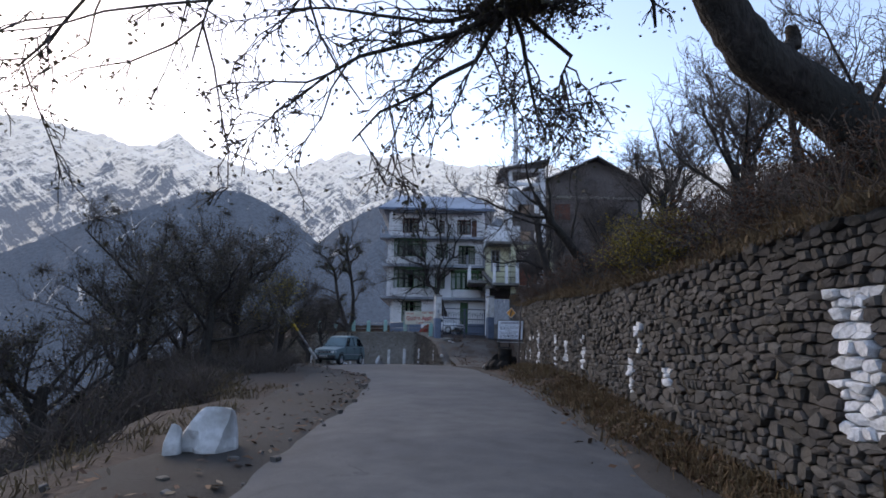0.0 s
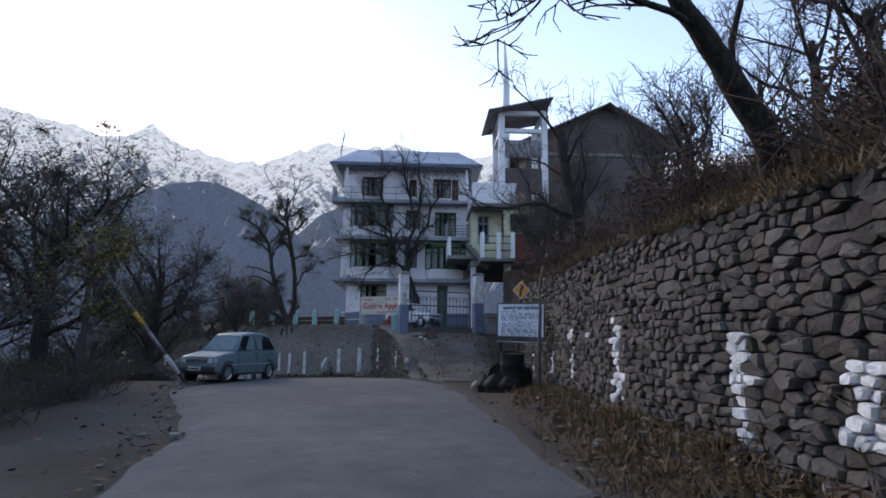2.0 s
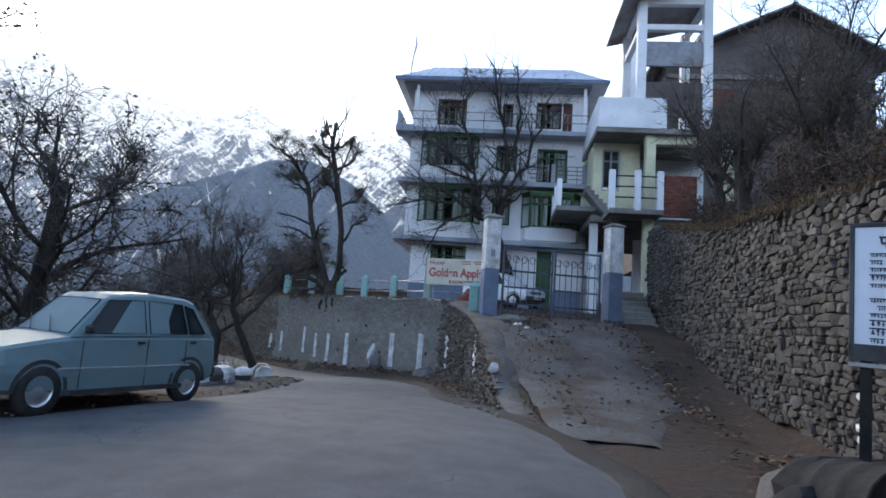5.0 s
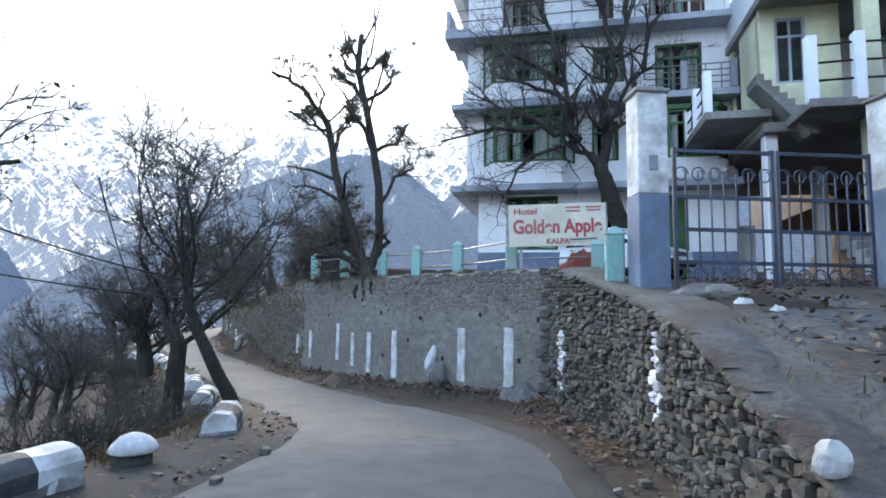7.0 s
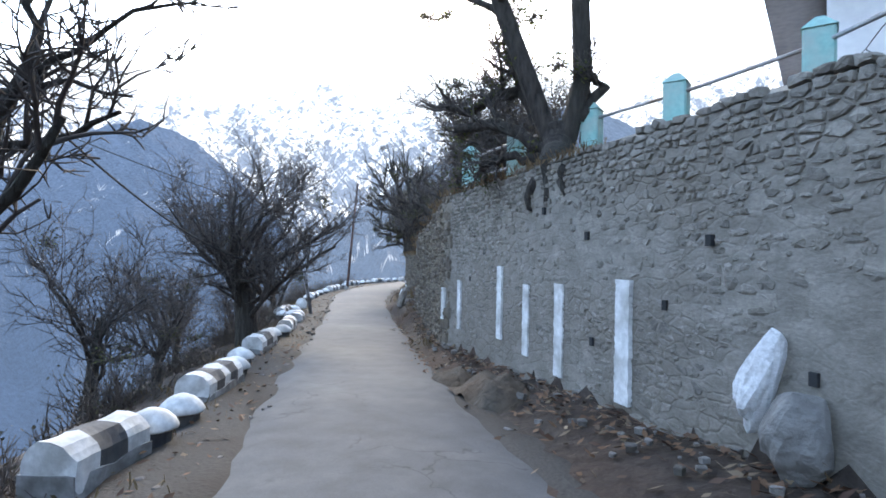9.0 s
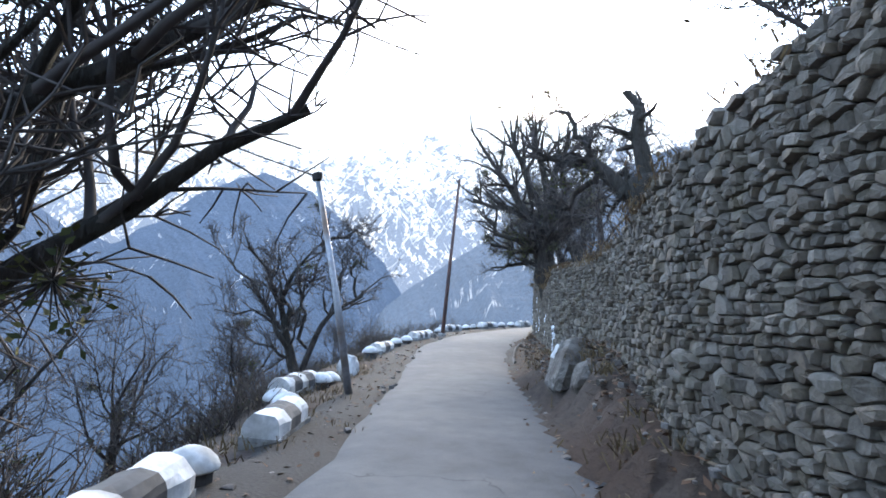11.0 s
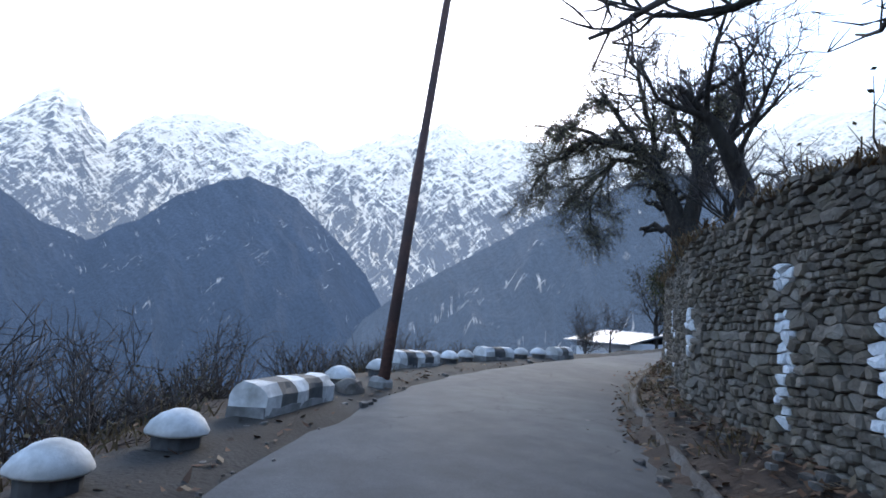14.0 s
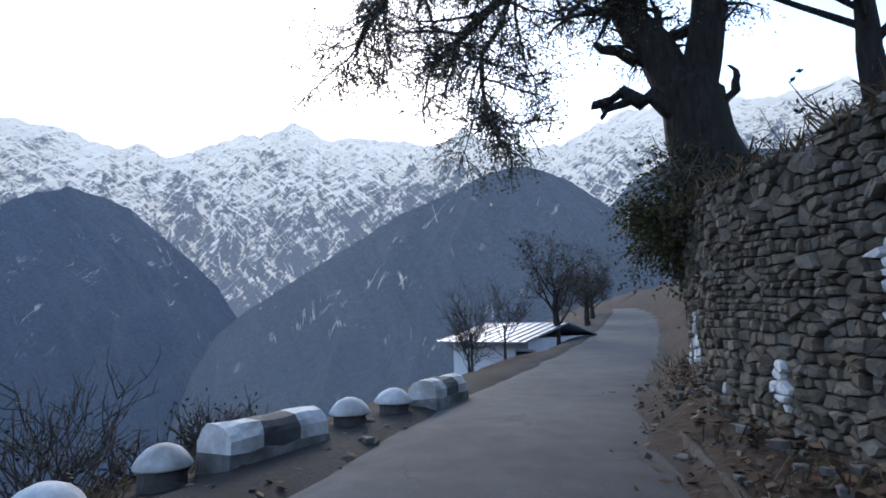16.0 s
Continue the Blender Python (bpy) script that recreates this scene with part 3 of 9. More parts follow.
def render_mat():
    """Cement smeared over rubble: mottled, with the stones' faces showing faintly through."""
    def build(n, l, bs):
        v = tex_coord(n, l, (1, 1, 1.7))
        warp = n.new("ShaderNodeTexNoise")
        warp.inputs["Scale"].default_value, warp.inputs["Detail"].default_value = 2.5, 3.0
        l.new(v, warp.inputs["Vector"])
        wv = n.new("ShaderNodeVectorMath")
        wv.operation = "MULTIPLY_ADD"
        wv.inputs[1].default_value = (0.25, 0.25, 0.25)
        l.new(warp.outputs["Color"], wv.inputs[0])
        l.new(v, wv.inputs[2])
        vo = n.new("ShaderNodeTexVoronoi")
        vo.feature = "DISTANCE_TO_EDGE"
        vo.inputs["Scale"].default_value = 5.0
        l.new(wv.outputs[0], vo.inputs["Vector"])
        f1, f2, f3 = noise_tex(n, l, v, 26.0, 6.0, 0.7), noise_tex(n, l, v, 0.5, 4.0), noise_tex(n, l, v, 3.4, 5.0, 0.6)
        base = ramp(n, l, f3, [(0.3, (0.165, 0.15, 0.13)), (0.5, (0.215, 0.197, 0.172)), (0.72, (0.285, 0.262, 0.232))])
        base = mix(n, l, ramp(n, l, f2, [(0.4, (0, 0, 0)), (0.66, (0.6, 0.6, 0.6))]), base, (0.16, 0.137, 0.112))
        seam = ramp(n, l, vo.outputs["Distance"], [(0.0, (0.78, 0.76, 0.74)), (0.07, (1, 1, 1))])
        base = mix(n, l, ramp(n, l, f2, [(0.45, (0.15, 0.15, 0.15)), (0.6, (0.9, 0.9, 0.9))]), base, mix(n, l, 1.0, base, seam, "MULTIPLY"))
        base = mix(n, l, 1.0, base, ramp(n, l, f1, [(0.25, (0.72, 0.72, 0.72)), (0.75, (1.2, 1.2, 1.2))]), "MULTIPLY")
        l.new(base, bs.inputs["Base Color"])
        h = n.new("ShaderNodeMath")
        h.operation = "MULTIPLY_ADD"
        h.inputs[1].default_value = 1.2
        sm = ramp(n, l, vo.outputs["Distance"], [(0.0, (0, 0, 0)), (0.12, (1, 1, 1))])
        l.new(f3, h.inputs[0])
        l.new(mix(n, l, 1.0, sm, ramp(n, l, f2, [(0.35, (0.1, 0.1, 0.1)), (0.65, (0.8, 0.8, 0.8))]), "MULTIPLY"), h.inputs[2])
        h2 = n.new("ShaderNodeMath")
        h2.operation = "MULTIPLY_ADD"
        h2.inputs[1].default_value = 0.5
        l.new(f1, h2.inputs[0])
        l.new(h.outputs[0], h2.inputs[2])
        bump(n, l, bs, h2.outputs[0], 0.7, 0.02)
    return mat("cement_render", build, 0.93)


RENDER = render_mat()
CURTAIN = two_tone("pale_curtain", (0.45, 0.46, 0.42), (0.62, 0.63, 0.58), (0.35, 0.36, 0.33), 3.0, 1.5, 0.9, 0.3, 0.02, stretch=(6, 6, 0.3))
# Near-black that stands in for shade in rooms, weep holes and barn windows
SHADEBLACK = two_tone("shade_black", (0.015, 0.016, 0.018), (0.03, 0.031, 0.034), (0.02, 0.02, 0.02), 3.0, 1.0, 0.9, 0.1, 0.01)
SIGNCREAM = two_tone("cream_sign_board", (0.60, 0.56, 0.45), (0.68, 0.64, 0.53), (0.50, 0.46, 0.37), 8.0, 1.2, 0.6, 0.1, 0.002)
SIGNRED = two_tone("red_sign_paint", (0.40, 0.07, 0.075), (0.48, 0.10, 0.10), (0.42, 0.16, 0.14), 9.0, 1.2, 0.6, 0.05, 0.001)
SIGNBLUE = two_tone("dark_blue_letters", (0.02, 0.024, 0.045), (0.035, 0.04, 0.07), (0.06, 0.065, 0.09), 9.0, 3.0, 0.6, 0.05, 0.001)
BOARDWHITE = two_tone("white_enamel_board", (0.66, 0.70, 0.76), (0.74, 0.78, 0.83), (0.58, 0.61, 0.66), 6.0, 1.5, 0.5, 0.05, 0.001)
ORANGE = two_tone("orange_enamel", (0.62, 0.25, 0.035), (0.72, 0.31, 0.05), (0.5, 0.2, 0.05), 8.0, 2.0, 0.45, 0.05, 0.001)
YELLOW = two_tone("yellow_band", (0.60, 0.38, 0.04), (0.70, 0.46, 0.06), (0.3, 0.2, 0.05), 14.0, 3.0, 0.6, 0.1, 0.002)
CARPAINT = two_tone("grey_green_car_paint", (0.13, 0.20, 0.22), (0.15, 0.225, 0.245), (0.15, 0.21, 0.22), 4.0, 0.8, 0.45, 0.02, 0.001, 0.2, spec=0.15)
PLASTIC = two_tone("dark_plastic", (0.022, 0.024, 0.027), (0.035, 0.037, 0.04), (0.05, 0.05, 0.05), 20.0, 3.0, 0.55, 0.1, 0.002)
CHROME = two_tone("dull_metal", (0.45, 0.46, 0.48), (0.55, 0.56, 0.58), (0.4, 0.4, 0.4), 20.0, 3.0, 0.3, 0.05, 0.001, 0.8)
LENSM = two_tone("lamp_glass", (0.45, 0.48, 0.5), (0.6, 0.62, 0.64), (0.4, 0.42, 0.44), 30.0, 4.0, 0.15, 0.2, 0.003)
WHITECAR = two_tone("white_car_paint", (0.62, 0.64, 0.66), (0.70, 0.72, 0.74), (0.6, 0.62, 0.64), 4.0, 0.8, 0.3, 0.02, 0.001)
REDCLOTH = two_tone("red_flowers", (0.22, 0.03, 0.03), (0.34, 0.05, 0.04), (0.08, 0.07, 0.04), 30.0, 5.0, 0.9, 0.5, 0.02)


def glass_mat():
    def build(n, l, bs):
        bs.inputs["Base Color"].default_value = (0.012, 0.015, 0.018, 1)
        v = tex_coord(n, l)
        f = noise_tex(n, l, v, 2.0, 3.0)
        bump(n, l, bs, f, 0.06, 0.01)
    return mat("dark_glass", build, 0.06, 0.0, 0.2)


def pane_mat():
    m = bpy.data.materials.new("window_pane")
    m.use_nodes = True
    b = m.node_tree.nodes["Principled BSDF"]
    b.inputs["Base Color"].default_value = (0.8, 0.86, 0.86, 1)
    b.inputs["Transmission Weight"].default_value = 1.0
    b.inputs["Roughness"].default_value = 0.03
    b.inputs["IOR"].default_value = 1.1
    return m


GLASS, PANE = glass_mat(), pane_mat()
FIELDSTONE = piece_mat("field_stone", [(0.0, (0.085, 0.075, 0.07)), (0.25, (0.16, 0.148, 0.138)), (0.5, (0.115, 0.10, 0.09)), (0.75, (0.22, 0.207, 0.195)), (1.0, (0.10, 0.09, 0.083))], moss=(0.085, 0.075, 0.042))
FIELDSTONE_A = piece_mat("brown_field_stone", [(0.0, (0.048, 0.043, 0.038)), (0.25, (0.097, 0.087, 0.081)), (0.5, (0.069, 0.059, 0.052)), (0.75, (0.130, 0.120, 0.110)), (1.0, (0.061, 0.054, 0.048))], moss=(0.061, 0.051, 0.030))
FIELDSTONE_B = piece_mat("grey_brown_rubble", [(0.0, (0.065, 0.058, 0.05)), (0.25, (0.128, 0.115, 0.103)), (0.5, (0.092, 0.078, 0.067)), (0.75, (0.17, 0.156, 0.142)), (1.0, (0.08, 0.07, 0.062))], moss=(0.085, 0.075, 0.04))
FIELDSTONE_D = piece_mat("grey_terrace_stone", [(0.0, (0.091, 0.077, 0.063)), (0.2, (0.172, 0.149, 0.123)), (0.4, (0.117, 0.094, 0.072)), (0.6, (0.227, 0.197, 0.164)), (0.8, (0.154, 0.122, 0.092)), (1.0, (0.104, 0.087, 0.072))], moss=(0.117, 0.096, 0.046))
ROCK = two_tone("grey_rock", (0.13, 0.125, 0.12), (0.22, 0.215, 0.205), (0.10, 0.09, 0.08), 7.0, 0.9, 0.9, 1.0, 0.06)
WALLSTONE = piece_mat("mortared_stone", [(0.0, (0.15, 0.137, 0.12)), (0.4, (0.21, 0.192, 0.168)), (0.7, (0.28, 0.258, 0.228)), (1.0, (0.175, 0.157, 0.135))], moss=(0.141, 0.118, 0.090))
PAINTED = piece_mat("white_painted_stone", [(0.0, (0.66, 0.67, 0.69)), (1.0, (0.78, 0.79, 0.80))], moss=(0.35, 0.34, 0.32), amount=0.5)
BRICK = piece_mat("fired_brick", [(0.0, (0.20, 0.07, 0.05)), (0.5, (0.27, 0.10, 0.07)), (1.0, (0.16, 0.06, 0.05))], grain=40)


# ---- stone walls ----
def stone_mesh(name, seed, material, bulge=0.07):
    """A rough block about 1 x 1 x 1, its face towards -y."""
    rnd = random.Random(seed)
    j = lambda a: rnd.uniform(-a, a)
    outline = [[-0.5, -0.5], [j(0.25), -0.54], [0.5, -0.5], [0.52, j(0.2)], [0.5, 0.5], [j(0.25), 0.54], [-0.5, 0.5]]
    for q in rnd.sample((0, 2, 4, 6), 2):
        k = rnd.uniform(0.62, 0.95)
        outline[q] = [outline[q][0] * k, outline[q][1] * rnd.uniform(0.62, 0.95)]
    outline = [(x + j(0.08), z + j(0.09)) for x, z in outline]
    n7 = len(outline)
    back = [(x * 0.9, 0.5, z * 0.9) for x, z in outline]
    mid = [(x, -0.38 + j(0.08), z) for x, z in outline]
    ring = [(x * (0.82 + j(0.08)), -0.5 + j(0.06), z * (0.78 + j(0.09))) for x, z in outline]
    vs = back + mid + ring + [(j(0.2), -0.5 - bulge * rnd.random(), j(0.2))]
    f = []
    for k in range(n7):
        n = (k + 1) % n7
        f += [(k, n, n7 + n, n7 + k), (n7 + k, n7 + n, 2 * n7 + n, 2 * n7 + k), (2 * n7 + k, 2 * n7 + n, 3 * n7)]
    me = bpy.data.meshes.new(name)
    me.from_pydata(vs, [], [tuple(reversed(q)) for q in f])
    me.materials.append(material)
    return me


def mesh_arrays(me):
    v = np.empty(len(me.vertices) * 3)
    me.vertices.foreach_get("co", v)
    return v.reshape(-1, 3), [tuple(p.vertices) for p in me.polygons]


def cut(poly, nx, ny, d):
    """The part of a convex polygon where nx * x + ny * y < d."""
    out = []
    for (x0, y0), (x1, y1) in zip(poly, poly[1:] + poly[:1]):
        a, b = nx * x0 + ny * y0 - d, nx * x1 + ny * y1 - d
        if a < 0:
            out.append((x0, y0))
        if (a < 0) != (b < 0):
            u = a / (a - b)
            out.append((x0 + (x1 - x0) * u, y0 + (y1 - y0) * u))
    return out


def stone_cells(s0, s1, lo, hi, size, flat, seed, big=0.08):
    """Close-fitting many-sided cells for rubble masonry between s0 and s1 along a wall: uneven courses, shaken, with some large stones among them."""
    rnd = random.Random(seed)
    seeds, z = [], lo
    while z < hi:
        h = rnd.uniform(*size)
        s = s0 - rnd.uniform(0, 0.3)
        while s < s1:
            w = h * flat * rnd.choice((0.6, 0.8, 1.0, 1.0, 1.3, 1.7))
            zz = z + 0.1 * noise.noise((s * 0.5, z * 0.6, seed)) + h * rnd.uniform(-0.22, 0.22)
            seeds.append((s + w * rnd.uniform(0.35, 0.65), zz, h))
            s += w
        z += h
    # large stones push their neighbours out
    keep, grid = [], {}
    cell = size[1] * flat * 1.6
    order = list(range(len(seeds)))
    rnd.shuffle(order)
    block = {}
    for i in order[: int(len(order) * big)]:
        s, z, h = seeds[i]
        r = size[1] * rnd.uniform(0.55, 0.95)
        block.setdefault((int(s // cell), int(z // cell)), []).append((s, z, r, i))
    for i, (s, z, h) in enumerate(seeds):
        gone = False
        for q in (-1, 0, 1):
            for w in (-1, 0, 1):
                for bs, bz, r, k in block.get((int(s // cell) + q, int(z // cell) + w), ()):
                    if k != i and math.hypot((s - bs) / flat, z - bz) < r:
                        gone = True
        if not gone:
            keep.append((s, z))
            grid.setdefault((int(s // cell), int(z // cell)), []).append(len(keep) - 1)
    f2 = flat * flat
    for i, (s, z) in enumerate(keep):
        w = cell * 0.9
        poly = [(-w, -w / flat), (w, -w / flat), (w, w / flat), (-w, w / flat)]
        cs, cz = int(s // cell), int(z // cell)
        near = [keep[k] for q in (-1, 0, 1) for v in (-1, 0, 1) for k in grid.get((cs + q, cz + v), ()) if k != i]
        near.sort(key=lambda p: (p[0] - s) ** 2 / f2 + (p[1] - z) ** 2)
        for ps, pz in near[:14]:
            dx, dz = ps - s, pz - z
            poly = cut(poly, dx / f2, dz, (dx * dx / f2 + dz * dz) / 2)
            if len(poly) < 3:
                break
        if len(poly) >= 3:
            yield s, z, poly


def lay_stones(wall, line, s0, s1, near, mats, size, seed, patches=(), proud=0.03, depth=0.2, gap=0.012, top_rag=0.1, flat=1.45, bare=None, lift=0.01, tilt=0.2, big=0.08, cap=0.3):
    """Faces a wall with close-fitting stones: a line of x, y, foot z, top z whose road side is to its left. Those between near[0] and near[1]
    along it are objects of their own, the rest are joined. patches: (along, z low, z high, half width) painted white."""
    rnd = random.Random(seed)
    p = np.array(line)
    k = np.r_[0, np.cumsum(np.hypot(*np.diff(p[:, :2], axis=0).T))]
    dirs = np.diff(p[:, :2], axis=0)
    dirs /= np.hypot(*dirs.T)[:, None]
    at = lambda s: [float(np.interp(s, k, p[:, c])) for c in range(4)]
    joined = {0: ([], []), 1: ([], [])}
    count = 0
    i0, i1 = max(np.searchsorted(k, s0) - 1, 0), np.searchsorted(k, s1) + 1
    for s, zc, poly in stone_cells(s0, s1, min(p[i0:i1, 2]) - 0.1, max(p[i0:i1, 3]) + 0.3, size, flat, seed, big):
        x, y, zb, zt = at(s)
        top = zt + top_rag * noise.noise((s * 1.3, seed, 2.0))
        if not (zb - 0.08 < zc < top):
            continue
        if bare is not None and bare(s, zc, (zc - zb) / (zt - zb)) > rnd.random():
            continue
        paint = any(abs(s - q[0]) < q[3] + 0.1 * noise.noise((zc * 5, q[0], 0)) and q[1] < zc < q[2] for q in patches)
        # corners knocked off, the joint taken from the rim
        cx, cz = sum(q[0] for q in poly) / len(poly), sum(q[1] for q in poly) / len(poly)
        rim = []
        for q, (qx, qz) in enumerate(poly):
            ax, az = poly[q - 1]
            bx, bz = poly[(q + 1) % len(poly)]
            u = rnd.uniform(0.05, 0.19)
            for ex, ez in ((ax, az), (bx, bz)):
                rx, rz = qx + (ex - qx) * u - cx, qz + (ez - qz) * u - cz
                ln = math.hypot(rx, rz) + 1e-6
                m = max(0.3, 1 - gap * rnd.uniform(0.6, 1.6) / ln)
                rim.append((cx + rx * m, min(cz + rz * m, top + cap - zc)))
        n = len(rim)
        wid = max(q[0] for q in rim) - min(q[0] for q in rim)
        out = proud * rnd.uniform(-1, 1) + lift
        ta, tb = rnd.uniform(-tilt, tilt), rnd.uniform(-tilt, tilt)
        g = min(0.2, 0.012 / max(wid, 0.05) + 0.06)
        face = lambda rx, rz: out + max(-0.06, min(0.05, ta * (rx - cx) + tb * (rz - cz)))
        pts = [(rx, -depth, rz) for rx, rz in rim] + [(rx, face(rx, rz) - 0.02 - 0.014 * rnd.random(), rz) for rx, rz in rim]
        pts += [(cx + (rx - cx) * (1 - g * rnd.uniform(0.6, 1.5)), face(rx, rz) + 0.006 * rnd.uniform(-1, 1), cz + (rz - cz) * (1 - g * rnd.uniform(0.6, 1.5))) for rx, rz in rim]
        pts.append((cx + rnd.uniform(-0.2, 0.2) * wid, out + 0.012 * rnd.random(), cz))
        fs = []
        for q in range(n):
            w = (q + 1) % n
            fs += [(q, w, n + w, n + q), (n + q, n + w, 2 * n + w, 2 * n + q), (2 * n + q, 2 * n + w, 3 * n)]
        v = np.array(pts)
        ss = v[:, 0] + s
        j = int(np.clip(np.searchsorted(k, s) - 1, 0, len(dirs) - 1))
        nx, ny = -dirs[j, 1], dirs[j, 0]
        co = np.stack([np.interp(ss, k, p[:, 0]) + nx * v[:, 1], np.interp(ss, k, p[:, 1]) + ny * v[:, 1], zc + v[:, 2]], 1)
        if near[0] < s < near[1] and count < 300:
            nm = "painted_stone" if paint else "stone"
            me = bpy.data.meshes.new(nm)
            mid = co.mean(0)
            me.from_pydata((co - mid).tolist(), [], fs)
            me.materials.append(mats[1 if paint else 0])
            ob = new(nm, me)
            ob.location = mid.tolist()
            ob.parent = wall
            count += 1
        else:
            vs, ff = joined[1 if paint else 0]
            base = len(vs)
            vs.extend(co.tolist())
            ff.extend([tuple(base + q for q in f) for f in fs])
    for key, (vs, ff) in joined.items():
        if vs:
            nm = "painted_stones" if key else "stones"
            me = bpy.data.meshes.new(nm)
            me.from_pydata(vs, [], ff)
            me.materials.append(mats[key])
            ob = new(nm, me)
            ob.parent = wall
            tagged(ob, kind="stuff")


def wall_core(name, line, s0, s1, thick, material, label, inset=0.05, step=0.8, lean=0.0):
    """The body of a wall behind its facing stones."""
    p = np.array(line)
    k = np.r_[0, np.cumsum(np.hypot(*np.diff(p[:, :2], axis=0).T))]
    s = np.arange(s0, s1 + 0.01, step)
    c = np.stack([np.interp(s, k, p[:, q]) for q in range(4)], 1)
    d = np.gradient(c[:, :2], axis=0)
    d /= np.hypot(*d.T)[:, None]
    bm = bmesh.new()
    rows = []
    for (x, y, zb, zt), (dx, dy), ss in zip(c, d, s):
        nx, ny = dy, -dx
        zt += 0.08 * noise.noise((ss * 0.9, 3.3, 1.0))
        row = []
        for o, z in ((inset, zb - 0.3), (inset, zb + 0.5 * (zt - zb)), (inset + lean, zt - 0.08), (inset + lean + 0.1, zt), (thick, zt + 0.02), (thick, zb - 0.3)):
            row.append(bm.verts.new((x + nx * o, y + ny * o, z)))
        rows.append(row)
    for r0, r1 in zip(rows, rows[1:]):
        for q in range(5):
            bm.faces.new((r0[q], r1[q], r1[q + 1], r0[q + 1]))
    bm.faces.new(rows[0])
    bm.faces.new(list(reversed(rows[-1])))
    return tagged(part(name, bm, material), label, "wall", kind="structure")


def along(line, x, y):
    p = np.array(line)
    k = np.r_[0, np.cumsum(np.hypot(*np.diff(p[:, :2], axis=0).T))]
    s = np.linspace(0, min(k[-1], 120), 2400)
    return float(s[np.argmin((np.interp(s, k, p[:, 0]) - x) ** 2 + (np.interp(s, k, p[:, 1]) - y) ** 2)])


def patch(line, x, y, z0, z1, half):
    return (along(line, x, y), z0, z1, half)


PATCH_A = [patch(WALL_A, 3.0, yy, a, b, h) for yy, a, b, h in ((4.1, 0.75, 1.85, 0.2), (7.7, 0.9, 1.15, 0.1), (8.75, 1.35, 1.85, 0.1), (9.2, 0.75, 1.4, 0.13), (12.3, 1.05, 1.8, 0.1), (13.95, 1.15, 1.7, 0.15), (15.2, 0.95, 1.9, 0.09),
                                                               (18.1, 1.1, 2.1, 0.14), (19.75, 1.82, 1.98, 0.08), (21.2, 1.15, 2.05, 0.07), (23.6, 1.1, 1.7, 0.08), (27.2, 0.95, 1.5, 0.09))]
PATCH_B = [patch(WALL_B, x, y, a, b, h) for x, y, a, b, h in ((-0.45, 34.5, 0.8, 1.75, 0.13), (-1.45, 37.85, 0.6, 1.6, 0.1), (-19.38, 56.65, -0.1, 0.55, 0.13), (-21.92, 60.1, 0.4, 0.7, 0.07), (-22.4, 60.75, -0.05, 0.75, 0.1),
                                                              (-23.72, 62.35, 0.05, 0.85, 0.12), (-24.45, 63.25, -0.05, 1.2, 0.08), (-25.7, 64.78, 0.4, 1.0, 0.11), (-27.0, 67.85, 0.1, 0.95, 0.12), (-27.65, 69.6, 0.6, 1.15, 0.1),
                                                              (-28.25, 70.6, 0.14, 0.48, 0.1), (-28.65, 71.55, 0.12, 0.42, 0.08), (-28.92, 72.6, 0.3, 0.85, 0.09), (-29.05, 73.6, 0.2, 0.6, 0.08))]
SA, SB1, SB2, SB3 = along(WALL_A, 4.85, 40.2), along(WALL_B, -1.6, 39.15), along(WALL_B, -10.4, 46.25), along(WALL_B, -29.5, 80)
wall_a = wall_core("wall_east", WALL_A, 0, SA, 0.95, MORTAR, "rough dry-stone retaining wall with white painted marks", inset=0.1)
wall_b = wall_core("wall_rubble", WALL_B, 0, SB1, 0.7, MORTAR, "loose rubble wall at the edge of the drive", inset=0.1)
COPING_LINE, COPING_S = dense(WALL_B[:8], 0.2)
bm = bmesh.new()
rows = []
for (x, y, zb, zt), ss in zip(COPING_LINE, COPING_S):
    j = min(int(np.searchsorted(COPING_S, ss)), len(COPING_LINE) - 2)
    d = Vector((COPING_LINE[j + 1][0] - COPING_LINE[j][0], COPING_LINE[j + 1][1] - COPING_LINE[j][1], 0)).normalized()
    out = -0.03 + 0.05 * noise.noise((ss * 2.3, 4.0, 0))
    lift = 0.03 * noise.noise((ss * 1.7, 9.0, 0))
    rows.append([bm.verts.new((x + d.y * o, y - d.x * o, zt + h + lift)) for o, h in ((out + 0.03, -0.09), (out, -0.05), (out + 0.03, 0.0), (0.22, 0.035), (0.45, 0.02), (0.62, -0.14))])
for a, b in zip(rows, rows[1:]):
    for k in range(5):
        bm.faces.new((a[k], b[k], b[k + 1], a[k + 1]))
part("coping", bm, DRIVEM, wall_b, "broken concrete edge of the drive", True)
wall_c = wall_core("wall_yard", WALL_B, SB1, SB2, 0.95, RENDER, "cement-rendered stone wall below the hotel yard", inset=0.012, lean=0.02)
wall_d = wall_core("wall_fields", WALL_B, SB2, SB3, 0.95, MORTAR, "tall dry-stone terrace wall beside the road", inset=0.1)


# ---- kerb stones and guard blocks along the drop ----
def ground_at(x, y):
    return float(ground_z([x], [y])[0])


